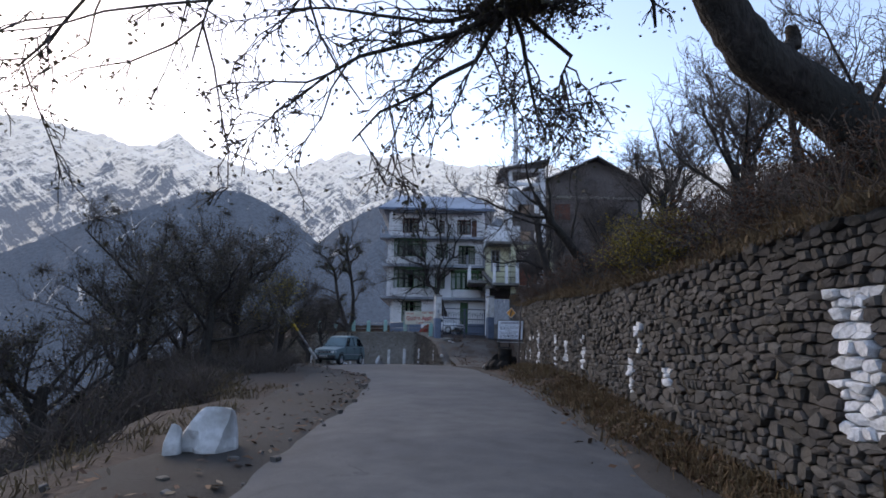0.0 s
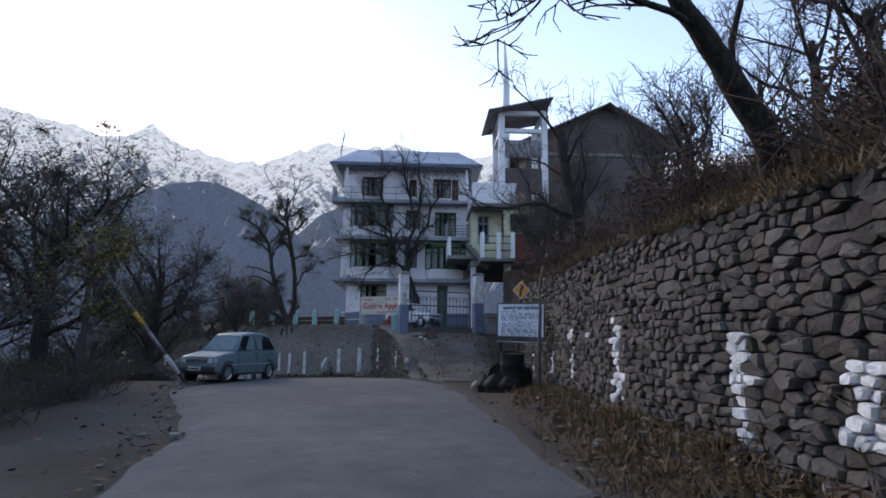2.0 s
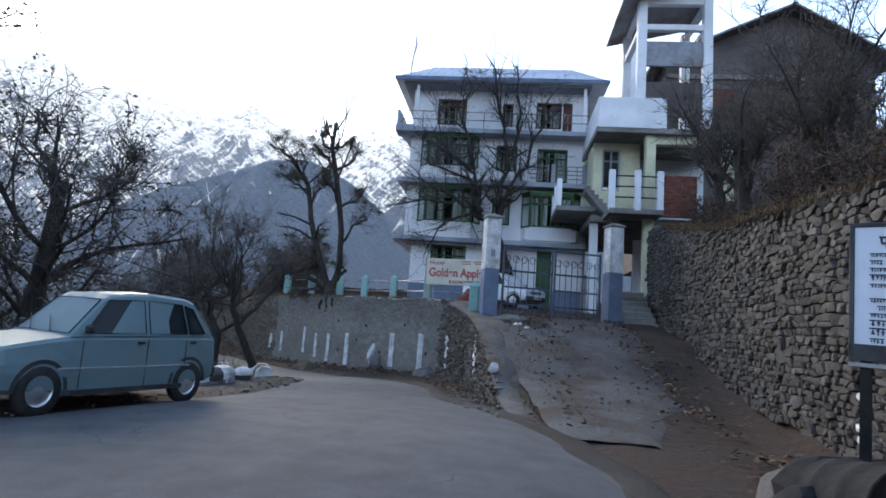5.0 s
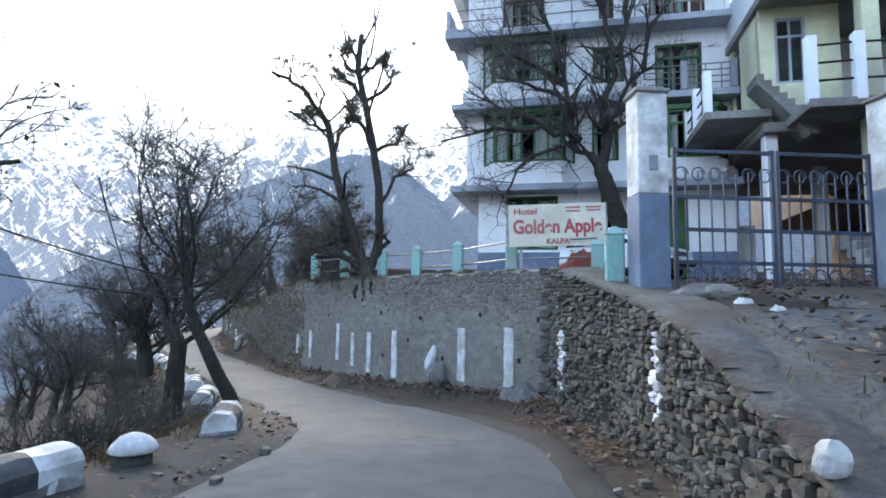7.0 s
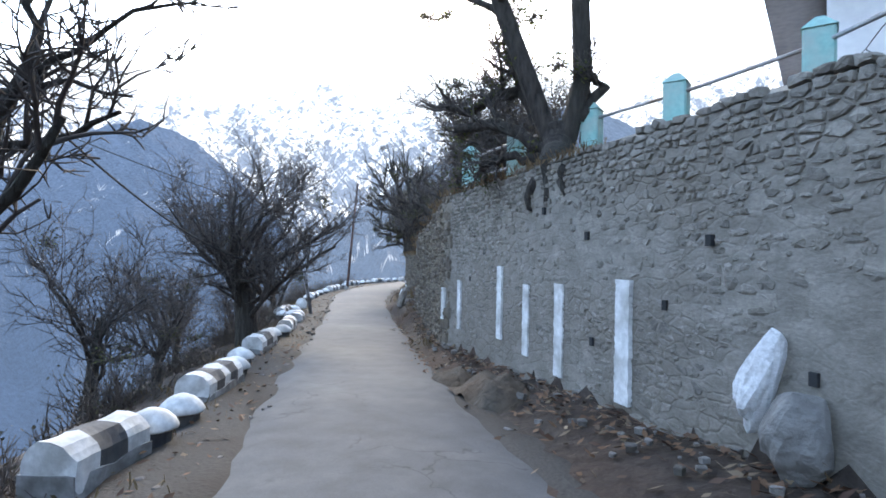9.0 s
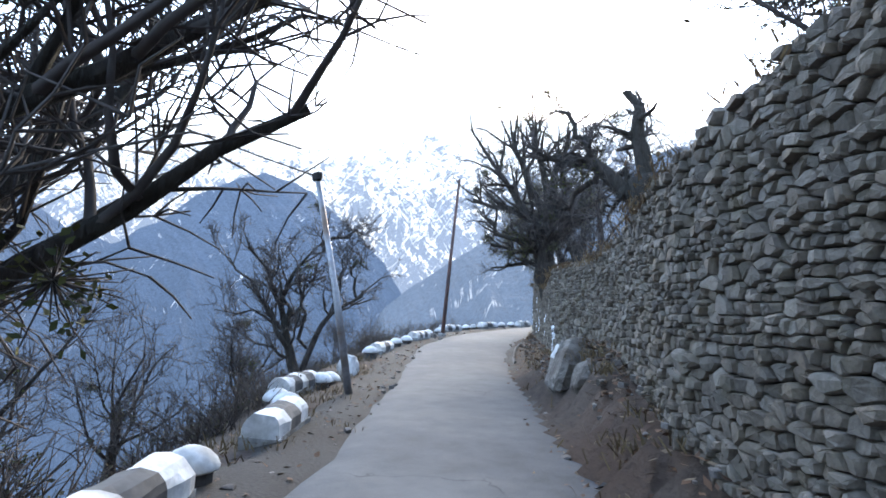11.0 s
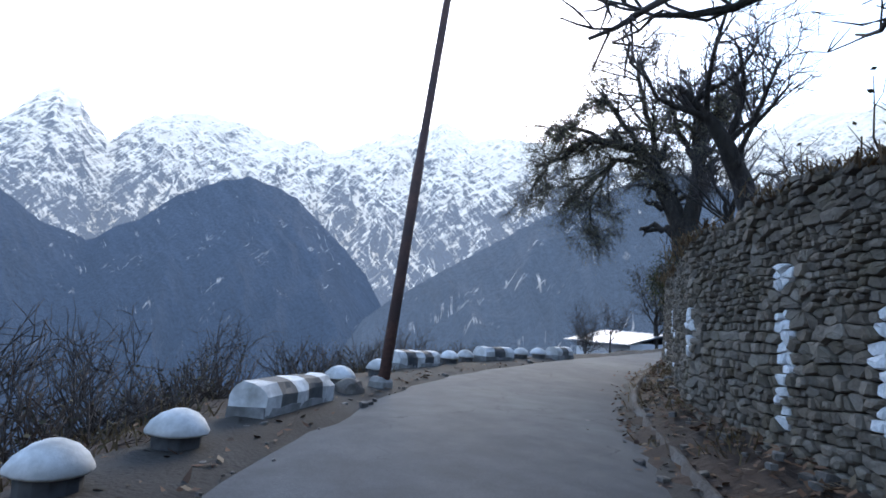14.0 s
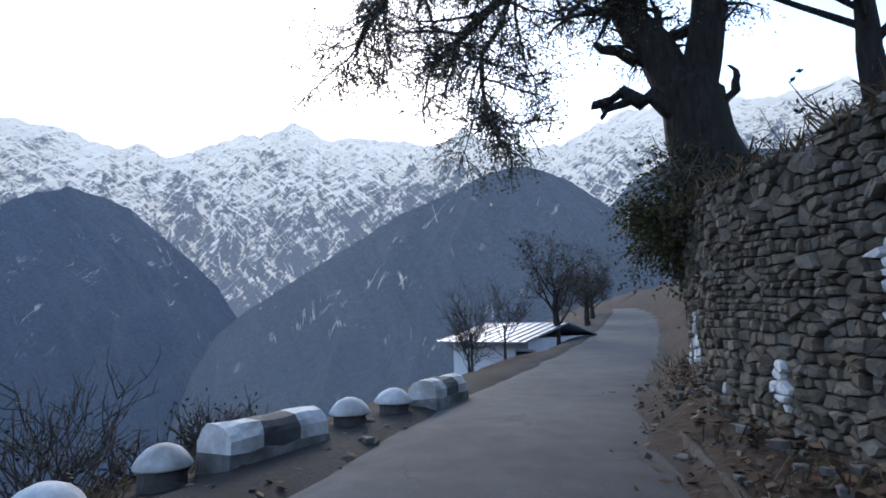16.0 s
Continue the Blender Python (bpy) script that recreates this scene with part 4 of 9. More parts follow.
def striped_block(x, y, ang, length, seed, white=0.5, width=0.42, height=0.43, label="striped black and white masonry guard block at the road edge"):
    """A low masonry block with chamfered top, painted in bands."""
    rnd = random.Random(seed)
    thing = empty("guard_block", Matrix.Translation((x, y, ground_at(x, y) - 0.05)) @ Matrix.Rotation(radians(ang), 4, "Z"), label, "guard block", "guard blocks along the road")
    n = max(3, round(length / 0.36))
    n += 1 - n % 2
    bm = bmesh.new()
    foot = []
    for q in range(7):
        u = -length / 2 - 0.012 + (length + 0.024) * q / 6
        foot.append([bm.verts.new((u, w * width + 0.03 * noise.noise((u * 5 + seed, w * 6, h)), h * height * (1 + (0.3 * noise.noise((u * 6, seed, w * 3)) if h > 0 else 0)))) for w, h in ((-0.53, 0.0), (-0.525, 0.42), (0.525, 0.42), (0.53, 0.0))])
    for r0, r1 in zip(foot, foot[1:]):
        for q in range(3):
            bm.faces.new((r0[q], r1[q], r1[q + 1], r0[q + 1]))
    bm.faces.new(foot[0])
    bm.faces.new(list(reversed(foot[-1])))
    part("footing", bm, WORNPAINT, thing, "grey footing with the paint worn off")
    for b in range(n):
        bm = bmesh.new()
        pair_w = length / (n // 2 + (n % 2) * white)
        a = -length / 2 + pair_w * (b // 2 + (white if b % 2 else 0))
        c = a + pair_w * (1 - white if b % 2 else white)
        prof = [(-0.5, 0.0), (-0.5, 0.7), (-0.42, 0.82), (-0.3, 0.94), (-0.05, 0.99), (0.2, 0.98), (0.36, 0.86), (0.46, 0.74), (0.5, 0.62), (0.5, 0.0)]
        rings = []
        m = 4
        for q in range(m + 1):
            u = a + (c - a) * q / m
            rings.append([bm.verts.new((u + 0.02 * noise.noise((u * 9, w * 7, h * 6 + seed)), w * width + 0.03 * noise.noise((u * 5 + seed, w * 6, h * 5)), (h * height) * (1 + 0.06 * noise.noise((u * 4, seed, w * 3))))) for w, h in prof])
        for r0, r1 in zip(rings, rings[1:]):
            for q in range(len(prof) - 1):
                bm.faces.new((r0[q], r1[q], r1[q + 1], r0[q + 1]))
        bm.faces.new(rings[0])
        bm.faces.new(list(reversed(rings[-1])))
        part("painted_band", bm, WHITE if b % 2 == 0 else BLACKP, thing, "white band" if b % 2 == 0 else "black band")
    return thing


def capped_post(x, y, seed, r=0.2, h=0.37):
    """A squat dark drum of masonry under a white domed cap."""
    rnd = random.Random(seed)
    thing = empty("guard_post", Matrix.Translation((x, y, ground_at(x, y) - 0.05)) @ Matrix.Rotation(rnd.random() * 6, 4, "Z"), "squat masonry guard post with a white domed cap", "guard post", "guard posts along the road")
    bm = bmesh.new()
    wob = lambda a, z: 1 + 0.1 * noise.noise((math.cos(a) * 1.6 + seed, math.sin(a) * 1.6, z * 5))
    S = 14
    rows = [[bm.verts.new((r * 0.9 * wob(2 * math.pi * k / S, z) * math.cos(2 * math.pi * k / S), r * 0.9 * wob(2 * math.pi * k / S, z) * math.sin(2 * math.pi * k / S), z)) for k in range(S)] for z in (0.0, 0.12, 0.24)]
    for a, b in zip(rows, rows[1:]):
        for k in range(S):
            bm.faces.new((a[k], a[(k + 1) % S], b[(k + 1) % S], b[k]))
    bm.faces.new(rows[-1])
    part("drum", bm, BLACKP, thing, "dark drum")
    bm = bmesh.new()
    rows = []
    for rr, z in ((1.12, 0.205), (1.18, 0.225), (0.98, 0.22 + 0.42 * (h - 0.2)), (0.66, 0.22 + 0.76 * (h - 0.2)), (0.28, 0.22 + 0.95 * (h - 0.2))):
        rows.append([bm.verts.new((r * rr * wob(2 * math.pi * k / S, z) * math.cos(2 * math.pi * k / S), r * rr * wob(2 * math.pi * k / S, z) * math.sin(2 * math.pi * k / S), z)) for k in range(S)])
    for a, b in zip(rows, rows[1:]):
        for k in range(S):
            bm.faces.new((a[k], a[(k + 1) % S], b[(k + 1) % S], b[k]))
    bm.faces.new(rows[-1])
    bm.faces.new(list(reversed(rows[0])))
    part("cap", bm, WHITE, thing, "white domed cap", smooth=True)
    return thing


def boulder(name, x, y, z, size, seed, material, label, category="boulder", group=""):
    bm = bmesh.new()
    bmesh.ops.create_icosphere(bm, subdivisions=3, radius=1.0)
    for v in bm.verts:
        n = v.co.normalized()
        k = 1 + 0.35 * noise.noise(n * 1.3 + Vector((seed, 0, 0))) + 0.12 * noise.noise(n * 3.5 + Vector((0, seed, 0)))
        q = Vector((n.x, n.y, n.z)) * k
        for ax in (Vector((1, 0.3, 0.2)), Vector((-0.3, 1, 0.4)), Vector((0.2, -0.9, 0.6)), Vector((-0.8, -0.2, 0.7)), Vector((0, 0.2, 1))):
            ax = ax.normalized()
            dd = q.dot(ax) - 0.78
            if dd > 0:
                q -= ax * dd * 0.85
        v.co = Vector((q.x * size[0], q.y * size[1], q.z * size[2]))
    ob = part(name, bm, material)
    ob.matrix_world = Matrix.Translation((x, y, z))
    return tagged(ob, label, category, group)


for q, (x, y, ang, ln) in enumerate([(-5.6, 31.85, 82, 1.2), (-6.0, 35.45, 118, 1.1), (-8.92, 39.15, 118, 0.85), (-10.85, 41.5, 126, 1.3), (-13.95, 44.7, 127, 1.25), (-16.4, 47.5, 133, 1.1), (-18.6, 49.8, 134, 1.2),
                                     (-21.8, 51.95, 124, 1.3), (-26.6, 57.9, 122, 1.25), (-28.9, 61.65, 117, 1.45), (-31.8, 66.45, 98, 1.4), (-32.3, 69.85, 88, 1.15), (-32.2, 72.85, 94, 1.0)]):
    striped_block(x, y, ang, ln, q * 3.7 + 1, 0.24 if q == 1 else 0.46)
for q, (x, y) in enumerate([(-5.5, 33.2), (-6.8, 36.8), (-9.22, 39.8), (-9.72, 40.4), (-11.6, 42.4), (-12.5, 43.15), (-14.95, 45.8), (-15.4, 46.5), (-17.2, 48.25), (-19.6, 50.5), (-20.65, 50.95), (-21.95, 52.6), (-22.55, 53.2), (-25.45, 56.55),
                            (-27.3, 59.1), (-27.85, 60.05), (-30.05, 63.25), (-30.85, 64.7), (-32.1, 67.9), (-32.5, 68.95), (-32.35, 71.1), (-32.3, 71.9)]):
    capped_post(x, y, q * 2.3 + 0.5)
boulder("boulder", -23.4, 54.3, ground_at(-23.4, 54.3) + 0.16, (0.24, 0.24, 0.32), 3.3, WHITE, "white painted boulder at the road edge")
boulder("boulder", -2.3, 6.0, ground_at(-2.3, 6.0) + 0.17, (0.29, 0.3, 0.34), 5.1, WHITE, "large white painted boulder beside the road")
boulder("boulder", -2.56, 5.72, ground_at(-2.56, 5.72) + 0.12, (0.09, 0.1, 0.25), 6.1, WHITE, "narrow white painted stone beside the road")
boulder("boulder", -29.5, 63.0, ground_at(-29.5, 63.0) + 0.1, (0.2, 0.2, 0.16), 16.1, FIELDSTONE, "grey stone at the foot of a pole")

# white painted bars on the yard wall
BARS = [(-10.35, 46.2, 0.3, 0.92, 0.16), (-9.6, 45.62, 0.22, 1.1, 0.17), (-8.15, 44.45, 0.3, 1.38, 0.17), (-7.45, 43.9, 0.2, 1.15, 0.17), (-6.75, 43.34, 0.1, 1.2, 0.2), (-5.75, 42.5, 0.1, 1.3, 0.22),
        (-3.66, 40.82, 0.3, 1.47, 0.24), (-2.5, 39.9, 0.35, 1.54, 0.27)]
BAR_ANG = math.atan2(42.55 - 39.15, -5.8 + 1.6)
for q, (x, y, z0, z1, w) in enumerate(BARS):
    bm = bmesh.new()
    n = 44
    L, R = [], []
    for k in range(n + 1):
        z = z0 + (z1 - z0) * k / n
        lean = 0.02 + 0.055 * max(0, (z - 1.2))
        a, b = -w / 2 + 0.014 * noise.noise((z * 9, q * 1.7, 1)) + 0.016 * noise.noise((z * 47, q, 3)), w / 2 + 0.014 * noise.noise((z * 9, q * 1.3, 7)) + 0.016 * noise.noise((z * 47, q, 9))
        L.append((bm.verts.new((a, -0.03, z)), bm.verts.new((a, 0.03, z))))
        R.append((bm.verts.new((b, -0.03, z)), bm.verts.new((b, 0.03, z))))
    for k in range(n):
        bm.faces.new((L[k][0], R[k][0], R[k + 1][0], L[k + 1][0]))
        bm.faces.new((L[k][1], L[k][0], L[k + 1][0], L[k + 1][1]))
        bm.faces.new((R[k][0], R[k][1], R[k + 1][1], R[k + 1][0]))
    ob = part("painted_bar", bm, WHITE, wall_c, "white painted warning bar")
    ob.matrix_world = Matrix.Translation((x, y, 0)) @ Matrix.Rotation(BAR_ANG + math.pi, 4, "Z")
slab = boulder("boulder", -4.5, 41.45, 0.72, (0.13, 0.12, 0.42), 9.9, PAINTED, "slab set in the wall with flaking white paint")
slab.matrix_world = Matrix.Translation((-4.5, 41.45, 0.7)) @ Matrix.Rotation(BAR_ANG + math.pi, 4, "Z") @ Matrix.Rotation(radians(22), 4, "Y")
boulder("boulder", -4.28, 41.18, 0.42, (0.2, 0.2, 0.3), 4.4, ROCK, "grey boulder at the foot of the yard wall")
ROCKM = two_tone("earthy_rock", (0.10, 0.088, 0.076), (0.20, 0.182, 0.162), (0.075, 0.06, 0.048), 9.0, 2.2, 0.95, 1.0, 0.09)
outcrop = boulder("rock_outcrop", -17.55, 54.3, 0.0, (0.78, 0.42, 0.6), 12.4, ROCKM, "grey rock outcrop at the foot of the terrace wall", "rock")
outcrop.matrix_world = Matrix.Translation((-17.5, 54.36, -0.1)) @ Matrix.Rotation(radians(128), 4, "Z") @ Matrix.Rotation(radians(12), 4, "Y")
for x, y, z, sz, sd in ((-16.7, 53.5, -0.1, (0.4, 0.26, 0.34), 17.7), (-18.25, 55.2, -0.3, (0.36, 0.26, 0.3), 19.2)):
    rk = boulder("rock_outcrop", x, y, z, sz, sd, ROCKM, "grey rock slab below the terrace wall", "rock")
    rk.matrix_world = Matrix.Translation((x, y, z)) @ Matrix.Rotation(radians(128), 4, "Z") @ Matrix.Rotation(radians(25), 4, "Y")


def first_hit(triangles, eye, d):
    """The nearest point where a ray meets a list of triangles."""
    best = None
    for a, b, c in triangles:
        e1, e2 = b - a, c - a
        h = d.cross(e2)
        det = e1.dot(h)
        if abs(det) < 1e-9:
            continue
        w = eye - a
        u = w.dot(h) / det
        g = w.cross(e1)
        v = d.dot(g) / det
        k = e2.dot(g) / det
        if u >= 0 and v >= 0 and u + v <= 1 and k > 0 and (best is None or k < best):
            best = k
    return None if best is None else eye + d * best


# a streak of white paint down the face of the outcrop, laid on its surface from the road side
bm = bmesh.new()
bm.from_mesh(outcrop.data)
bm.transform(outcrop.matrix_world)
skin = [[v.co.copy() for v in f.verts] for f in bm.faces]
bm.free()
bm = bmesh.new()
away = Vector((-0.32, 0.95, 0.0)).normalized()
across = Vector((0.95, 0.32, 0.0)).normalized()
pairs = []
for k in range(25):
    u = k / 24
    mid = Vector((-17.66, 54.4, 0.42)).lerp(Vector((-17.95, 54.35, -0.12)), u)
    half = (0.035 + 0.05 * u) * (1 if u < 0.93 else 0.6)
    row = []
    for sd in (-1, 1):
        p = mid + across * sd * half * (1 + 0.5 * noise.noise((u * 9, sd * 3.0, 1.0)))
        hit = first_hit(skin, p - away * 2, away)
        if hit:
            row.append(bm.verts.new(hit - away * 0.025))
    if len(row) == 2:
        pairs.append(row)
for a, b in zip(pairs, pairs[1:]):
    bm.faces.new((a[0], a[1], b[1], b[0]))
streak = part("paint_streak", bm, WHITE, outcrop, "white paint streak")
streak.matrix_parent_inverse = outcrop.matrix_world.inverted()


# weep holes of the yard wall: near-black blocks in its face paint their shade
for x, y, z in ((-1.9, 39.4, 1.72), (-3.2, 40.45, 1.78), (-4.9, 41.8, 1.65), (-6.3, 42.95, 1.75), (-8.7, 44.9, 1.6), (-4.2, 41.25, 0.75), (-6.2, 42.87, 0.62), (-5.3, 42.15, 1.1), (-8.0, 44.35, 0.9), (-2.3, 39.7, 0.9), (-9.2, 45.3, 1.15), (-7.1, 43.6, 2.1)):
    w = part("weep_hole", box_bm((0, 0.03, 0), (0.06, 0.08, 0.09)), SHADEBLACK, wall_c, "small near-black block for the shade in a weep hole")
    w.matrix_world = Matrix.Translation((x, y, z)) @ Matrix.Rotation(BAR_ANG + math.pi, 4, "Z")


for q, (x, y, sz, m, lb) in enumerate(((0.12, 35.55, (0.26, 0.2, 0.1), FIELDSTONE, "flat grey stone at the foot of the gate pillar"), (0.42, 35.5, (0.2, 0.15, 0.14), RENDER, "yellowish stone at the foot of the gate pillar"), (0.62, 35.8, (0.22, 0.18, 0.09), FIELDSTONE, "flat grey stone at the foot of the gate pillar"),
                                    (0.3, 35.85, (0.28, 0.2, 0.12), FIELDSTONE, "flat grey stone at the foot of the gate pillar"), (0.06, 31.75, (0.09, 0.08, 0.12), WHITE, "white painted stone at the end of the rubble wall"))):
    boulder("boulder", x, y, float(np.interp(y, DRIVE_Y, DRIVE_Z)) + sz[2] * 0.6, sz, 41 + q * 2.3, m, lb, "stone")
# ---- heaps at the foot of the walls ----
def heap(name, x, y, length, width, height, ang, seed, material, label, category="heap"):
    """A low irregular mound on the ground."""
    bm = bmesh.new()
    n, m = 29, 17
    g = []
    for i in range(n):
        row = []
        for j in range(m):
            u, v = 2 * i / (n - 1) - 1, 2 * j / (m - 1) - 1
            k = max(0.0, 1 - (u * u + v * v) * (1 + 0.5 * noise.noise((u * 2 + seed, v * 2, 0))))
            row.append(bm.verts.new((u * length / 2, v * width / 2, -0.06 + height * k ** 0.8 * (1 + 0.35 * noise.noise((u * 3, v * 3, seed))) + 0.07 * height * noise.noise((u * 7, v * 7, seed)) + 0.06 * noise.noise((u * 13, v * 9, seed)) * k ** 0.5)))
        g.append(row)
    for i in range(n - 1):
        for j in range(m - 1):
            bm.faces.new((g[i][j], g[i + 1][j], g[i + 1][j + 1], g[i][j + 1]))
    ob = part(name, bm, material, smooth=True)
    ob.matrix_world = Matrix.Translation((x, y, ground_at(x, y))) @ Matrix.Rotation(radians(ang), 4, "Z")
    return tagged(ob, label, category)


HEAPM = two_tone("loose_earth", (0.045, 0.036, 0.028), (0.10, 0.082, 0.064), (0.075, 0.05, 0.033), 12.0, 1.5, 0.95, 1.0, 0.05)
heap("earth_mound", -7.55, 43.35, 1.7, 0.9, 0.3, 140, 2.0, HEAPM, "heap of loose brown earth against the yard wall")
heap("earth_mound", -8.7, 44.2, 1.6, 0.8, 0.24, 140, 5.0, HEAPM, "low heap of earth and rubble below the yard wall")
heap("cement_heap", -2.2, 39.3, 1.0, 0.6, 0.3, 140, 8.0, ROCK, "hardened grey cement heap at the wall corner")
heap("clay_heap", -0.95, 42.6, 1.5, 0.9, 0.75, 10, 11.0, REDCLOTH, "heap of red clay in the hotel yard")
for x, y, ln in ((0.55, 35.0, 0.3), (0.75, 34.55, 0.26)):
    heap("snow_patch", x, y, ln, ln * 0.6, 0.09, 25, x * 7, WHITE, "small patch of old snow on the drive", "snow")

# ---- poles ----
def pole(name, base, top, r0, r1, material, label):
    thing = empty(name, Matrix.Translation(base), label, "pole")
    bm = bmesh.new()
    d = Vector(top) - Vector(base)
    add_tube(bm, [(0, 0, -0.4), d * 0.5, d * 0.5 + d.normalized() * 0.02, d], [r0, (r0 + r1) / 2, (r0 + r1) / 2 * 0.86, r1 * 0.86], 12)
    part("shaft", bm, material, thing, smooth=True)
    return thing, d


fp, fd = pole("utility_pole", (-29.77, 63.8, ground_at(-29.77, 63.8)), (-29.2, 64.0, 6.3), 0.09, 0.07, RUST, "leaning rusty steel utility pole in a stone footing")
part("footing", box_bm((0, 0, 0.08), (0.32, 0.32, 0.24), bevel=0.07), CONCRETE, fp, "small worn concrete footing")
for q in (0.955, 0.975):
    part("insulator", box_bm(fd * q, (0.05, 0.16, 0.06), bevel=0.01), STEEL, fp)
np_, nd = pole("utility_pole", (-20.65, 52.4, ground_at(-20.65, 52.4)), (-20.9, 51.6, 3.0), 0.07, 0.055, STEEL, "tilted pale steel utility pole with a worn cap")
part("cap_fitting", box_bm(nd * 1.0, (0.2, 0.12, 0.16), bevel=0.03), TAR, np_, "dark cap fitting")
lp = empty("barrier_pole", Matrix.Translation((-5.33, 25.86, 0.6)), "raised leaning barrier pole with yellow and white bands", "pole")
ld = Vector((-0.527, -0.287, 0.80)).normalized()
for nm, a, b, r, m in (("foot", -0.3, 0.41, 0.05, TAR), ("lower_shaft", 0.41, 1.0, 0.058, WHITE), ("dark_shaft", 1.0, 1.7, 0.05, STEEL), ("pale_band", 1.7, 1.92, 0.052, RENDER), ("yellow_band", 1.92, 2.3, 0.056, YELLOW), ("upper_shaft", 2.3, 4.5, 0.048, RUSTTIN)):
    bm = bmesh.new()
    add_tube(bm, [ld * a, ld * b], [r, r * 0.97], 10)
    part(nm, bm, m, lp, smooth=True)


def cable(pts, sag, label):
    a, b = Vector(pts[0]), Vector(pts[1])
    ps = [a.lerp(b, t) - Vector((0, 0, sag * 4 * t * (1 - t))) for t in np.linspace(0, 1, 20)]
    bm = bmesh.new()
    add_tube(bm, ps, [0.016] * 20, 5)
    return tagged(part("cable", bm, RUBBER), label, "cable")


cable([(-10.5, 37.6, 4.4), (-15.6, 45.6, 1.35)], 0.55, "black cable slung between the trees")
cable([(-13.6, 36.5, 3.9), (-7.8, 36.9, 2.3)], 0.12, "black cable slung low between the trees")
cable([(-13.8, 36.5, 2.75), (-7.8, 36.9, 2.0)], 0.08, "black cable slung low between the trees")
cable([(-20.9, 51.6, 3.0), (-26.5, 36.0, 9.0)], 0.6, "black cable leading off a tilted pole")

# ---- signs ----
def sign_text(body, size, m, material, parent, name, width=None, bold=0.0):
    cu = bpy.data.curves.new(name, "FONT")
    cu.body, cu.size, cu.extrude, cu.align_x, cu.align_y, cu.offset = body, size, 0.004, "CENTER", "CENTER", bold
    tmp = bpy.data.objects.new("tmp", cu)
    scene.collection.objects.link(tmp)
    bpy.context.view_layer.update()
    me = bpy.data.meshes.new_from_object(tmp.evaluated_get(bpy.context.evaluated_depsgraph_get()))
    bpy.data.objects.remove(tmp)
    xs = [v.co.x for v in me.vertices]
    k = width / (max(xs) - min(xs)) if width else 1.0
    me.materials.clear()
    me.materials.append(material)
    ob = new(name, me)
    ob.parent = parent
    ob.matrix_basis = m @ Matrix.Diagonal((k, 1, 1, 1))
    return ob


FRONT = Matrix.Rotation(radians(90), 4, "X")
GA = empty("hotel_sign", Matrix.Translation((-1.545, 40.745, 3.3)) @ Matrix.Rotation(math.atan2(0.35, 2.07), 4, "Z") @ Matrix.Rotation(radians(-2.2), 4, "Y"), "cream hotel sign board with large red letters above a wall", "sign")
part("board", box_bm((0, 0, 0.46), (2.12, 0.04, 0.93), bevel=0.008), SIGNCREAM, GA)
for sx in (-1, 1):
    part("frame_edge", box_bm((sx * 1.07, 0, 0.46), (0.03, 0.06, 0.96), bevel=0.005), STEEL, GA)
    part("leg", box_bm((sx * 0.8, 0.05, -0.35), (0.06, 0.06, 0.8)), STEEL, GA)
sign_text("Golden Apple", 0.42, Matrix.Translation((0.0, -0.026, 0.42)) @ FRONT, SIGNRED, GA, "red_lettering", 1.92, 0.014)
sign_text("Hotel", 0.2, Matrix.Translation((-0.68, -0.026, 0.77)) @ FRONT, SIGNRED, GA, "small_lettering", 0.5, 0.004)
sign_text("KALPA", 0.16, Matrix.Translation((0.0, -0.026, 0.1)) @ FRONT, SIGNRED, GA, "place_lettering", 0.5, 0.006)
for q, (x, z, w) in enumerate(((0.35, 0.84, 0.32), (0.80, 0.84, 0.34), (0.35, 0.76, 0.3), (0.8, 0.77, 0.3))):
    part("text_bar", box_bm((x, -0.022, z), (w, 0.006, 0.035)), SIGNRED, GA)

# information board, with bars for its lines
BD = empty("notice_board", Matrix.Translation((2.97, 24.55, 1.88)) @ Matrix.Rotation(math.atan2(-0.75, 0.95), 4, "Z") @ Matrix.Rotation(radians(1.5), 4, "Y"), "white notice board with rows of dark writing, black frame", "sign")
BW, BH = 1.24, 0.86
part("panel", box_bm((0, 0, BH / 2), (BW, 0.02, BH)), BOARDWHITE, BD)
for nm, c, s in (("frame_rail", (0, 0, BH + 0.015), (BW + 0.06, 0.04, 0.03)), ("frame_rail", (0, 0, 0.03), (BW + 0.06, 0.04, 0.11)), ("frame_stile", (-BW / 2 - 0.015, 0, BH / 2), (0.03, 0.04, BH)), ("frame_stile", (BW / 2 + 0.015, 0, BH / 2), (0.03, 0.04, BH))):
    part(nm, box_bm(c, s, bevel=0.004), BLACKP, BD)
part("lower_rail", box_bm((0.02, 0, -0.05), (BW + 0.1, 0.03, 0.025)), CHROME, BD)
part("post", box_bm((-0.56, 0.03, -0.55), (0.06, 0.05, 1.2)), TAR, BD)
rnd = random.Random(4)
sign_text("प्रधानमंत्री ग्राम सड़क योजना", 0.1, Matrix.Translation((0.0, -0.012, BH - 0.1)) @ FRONT, SIGNBLUE, BD, "title_lettering", 0.98, 0.003)
z = BH - 0.19
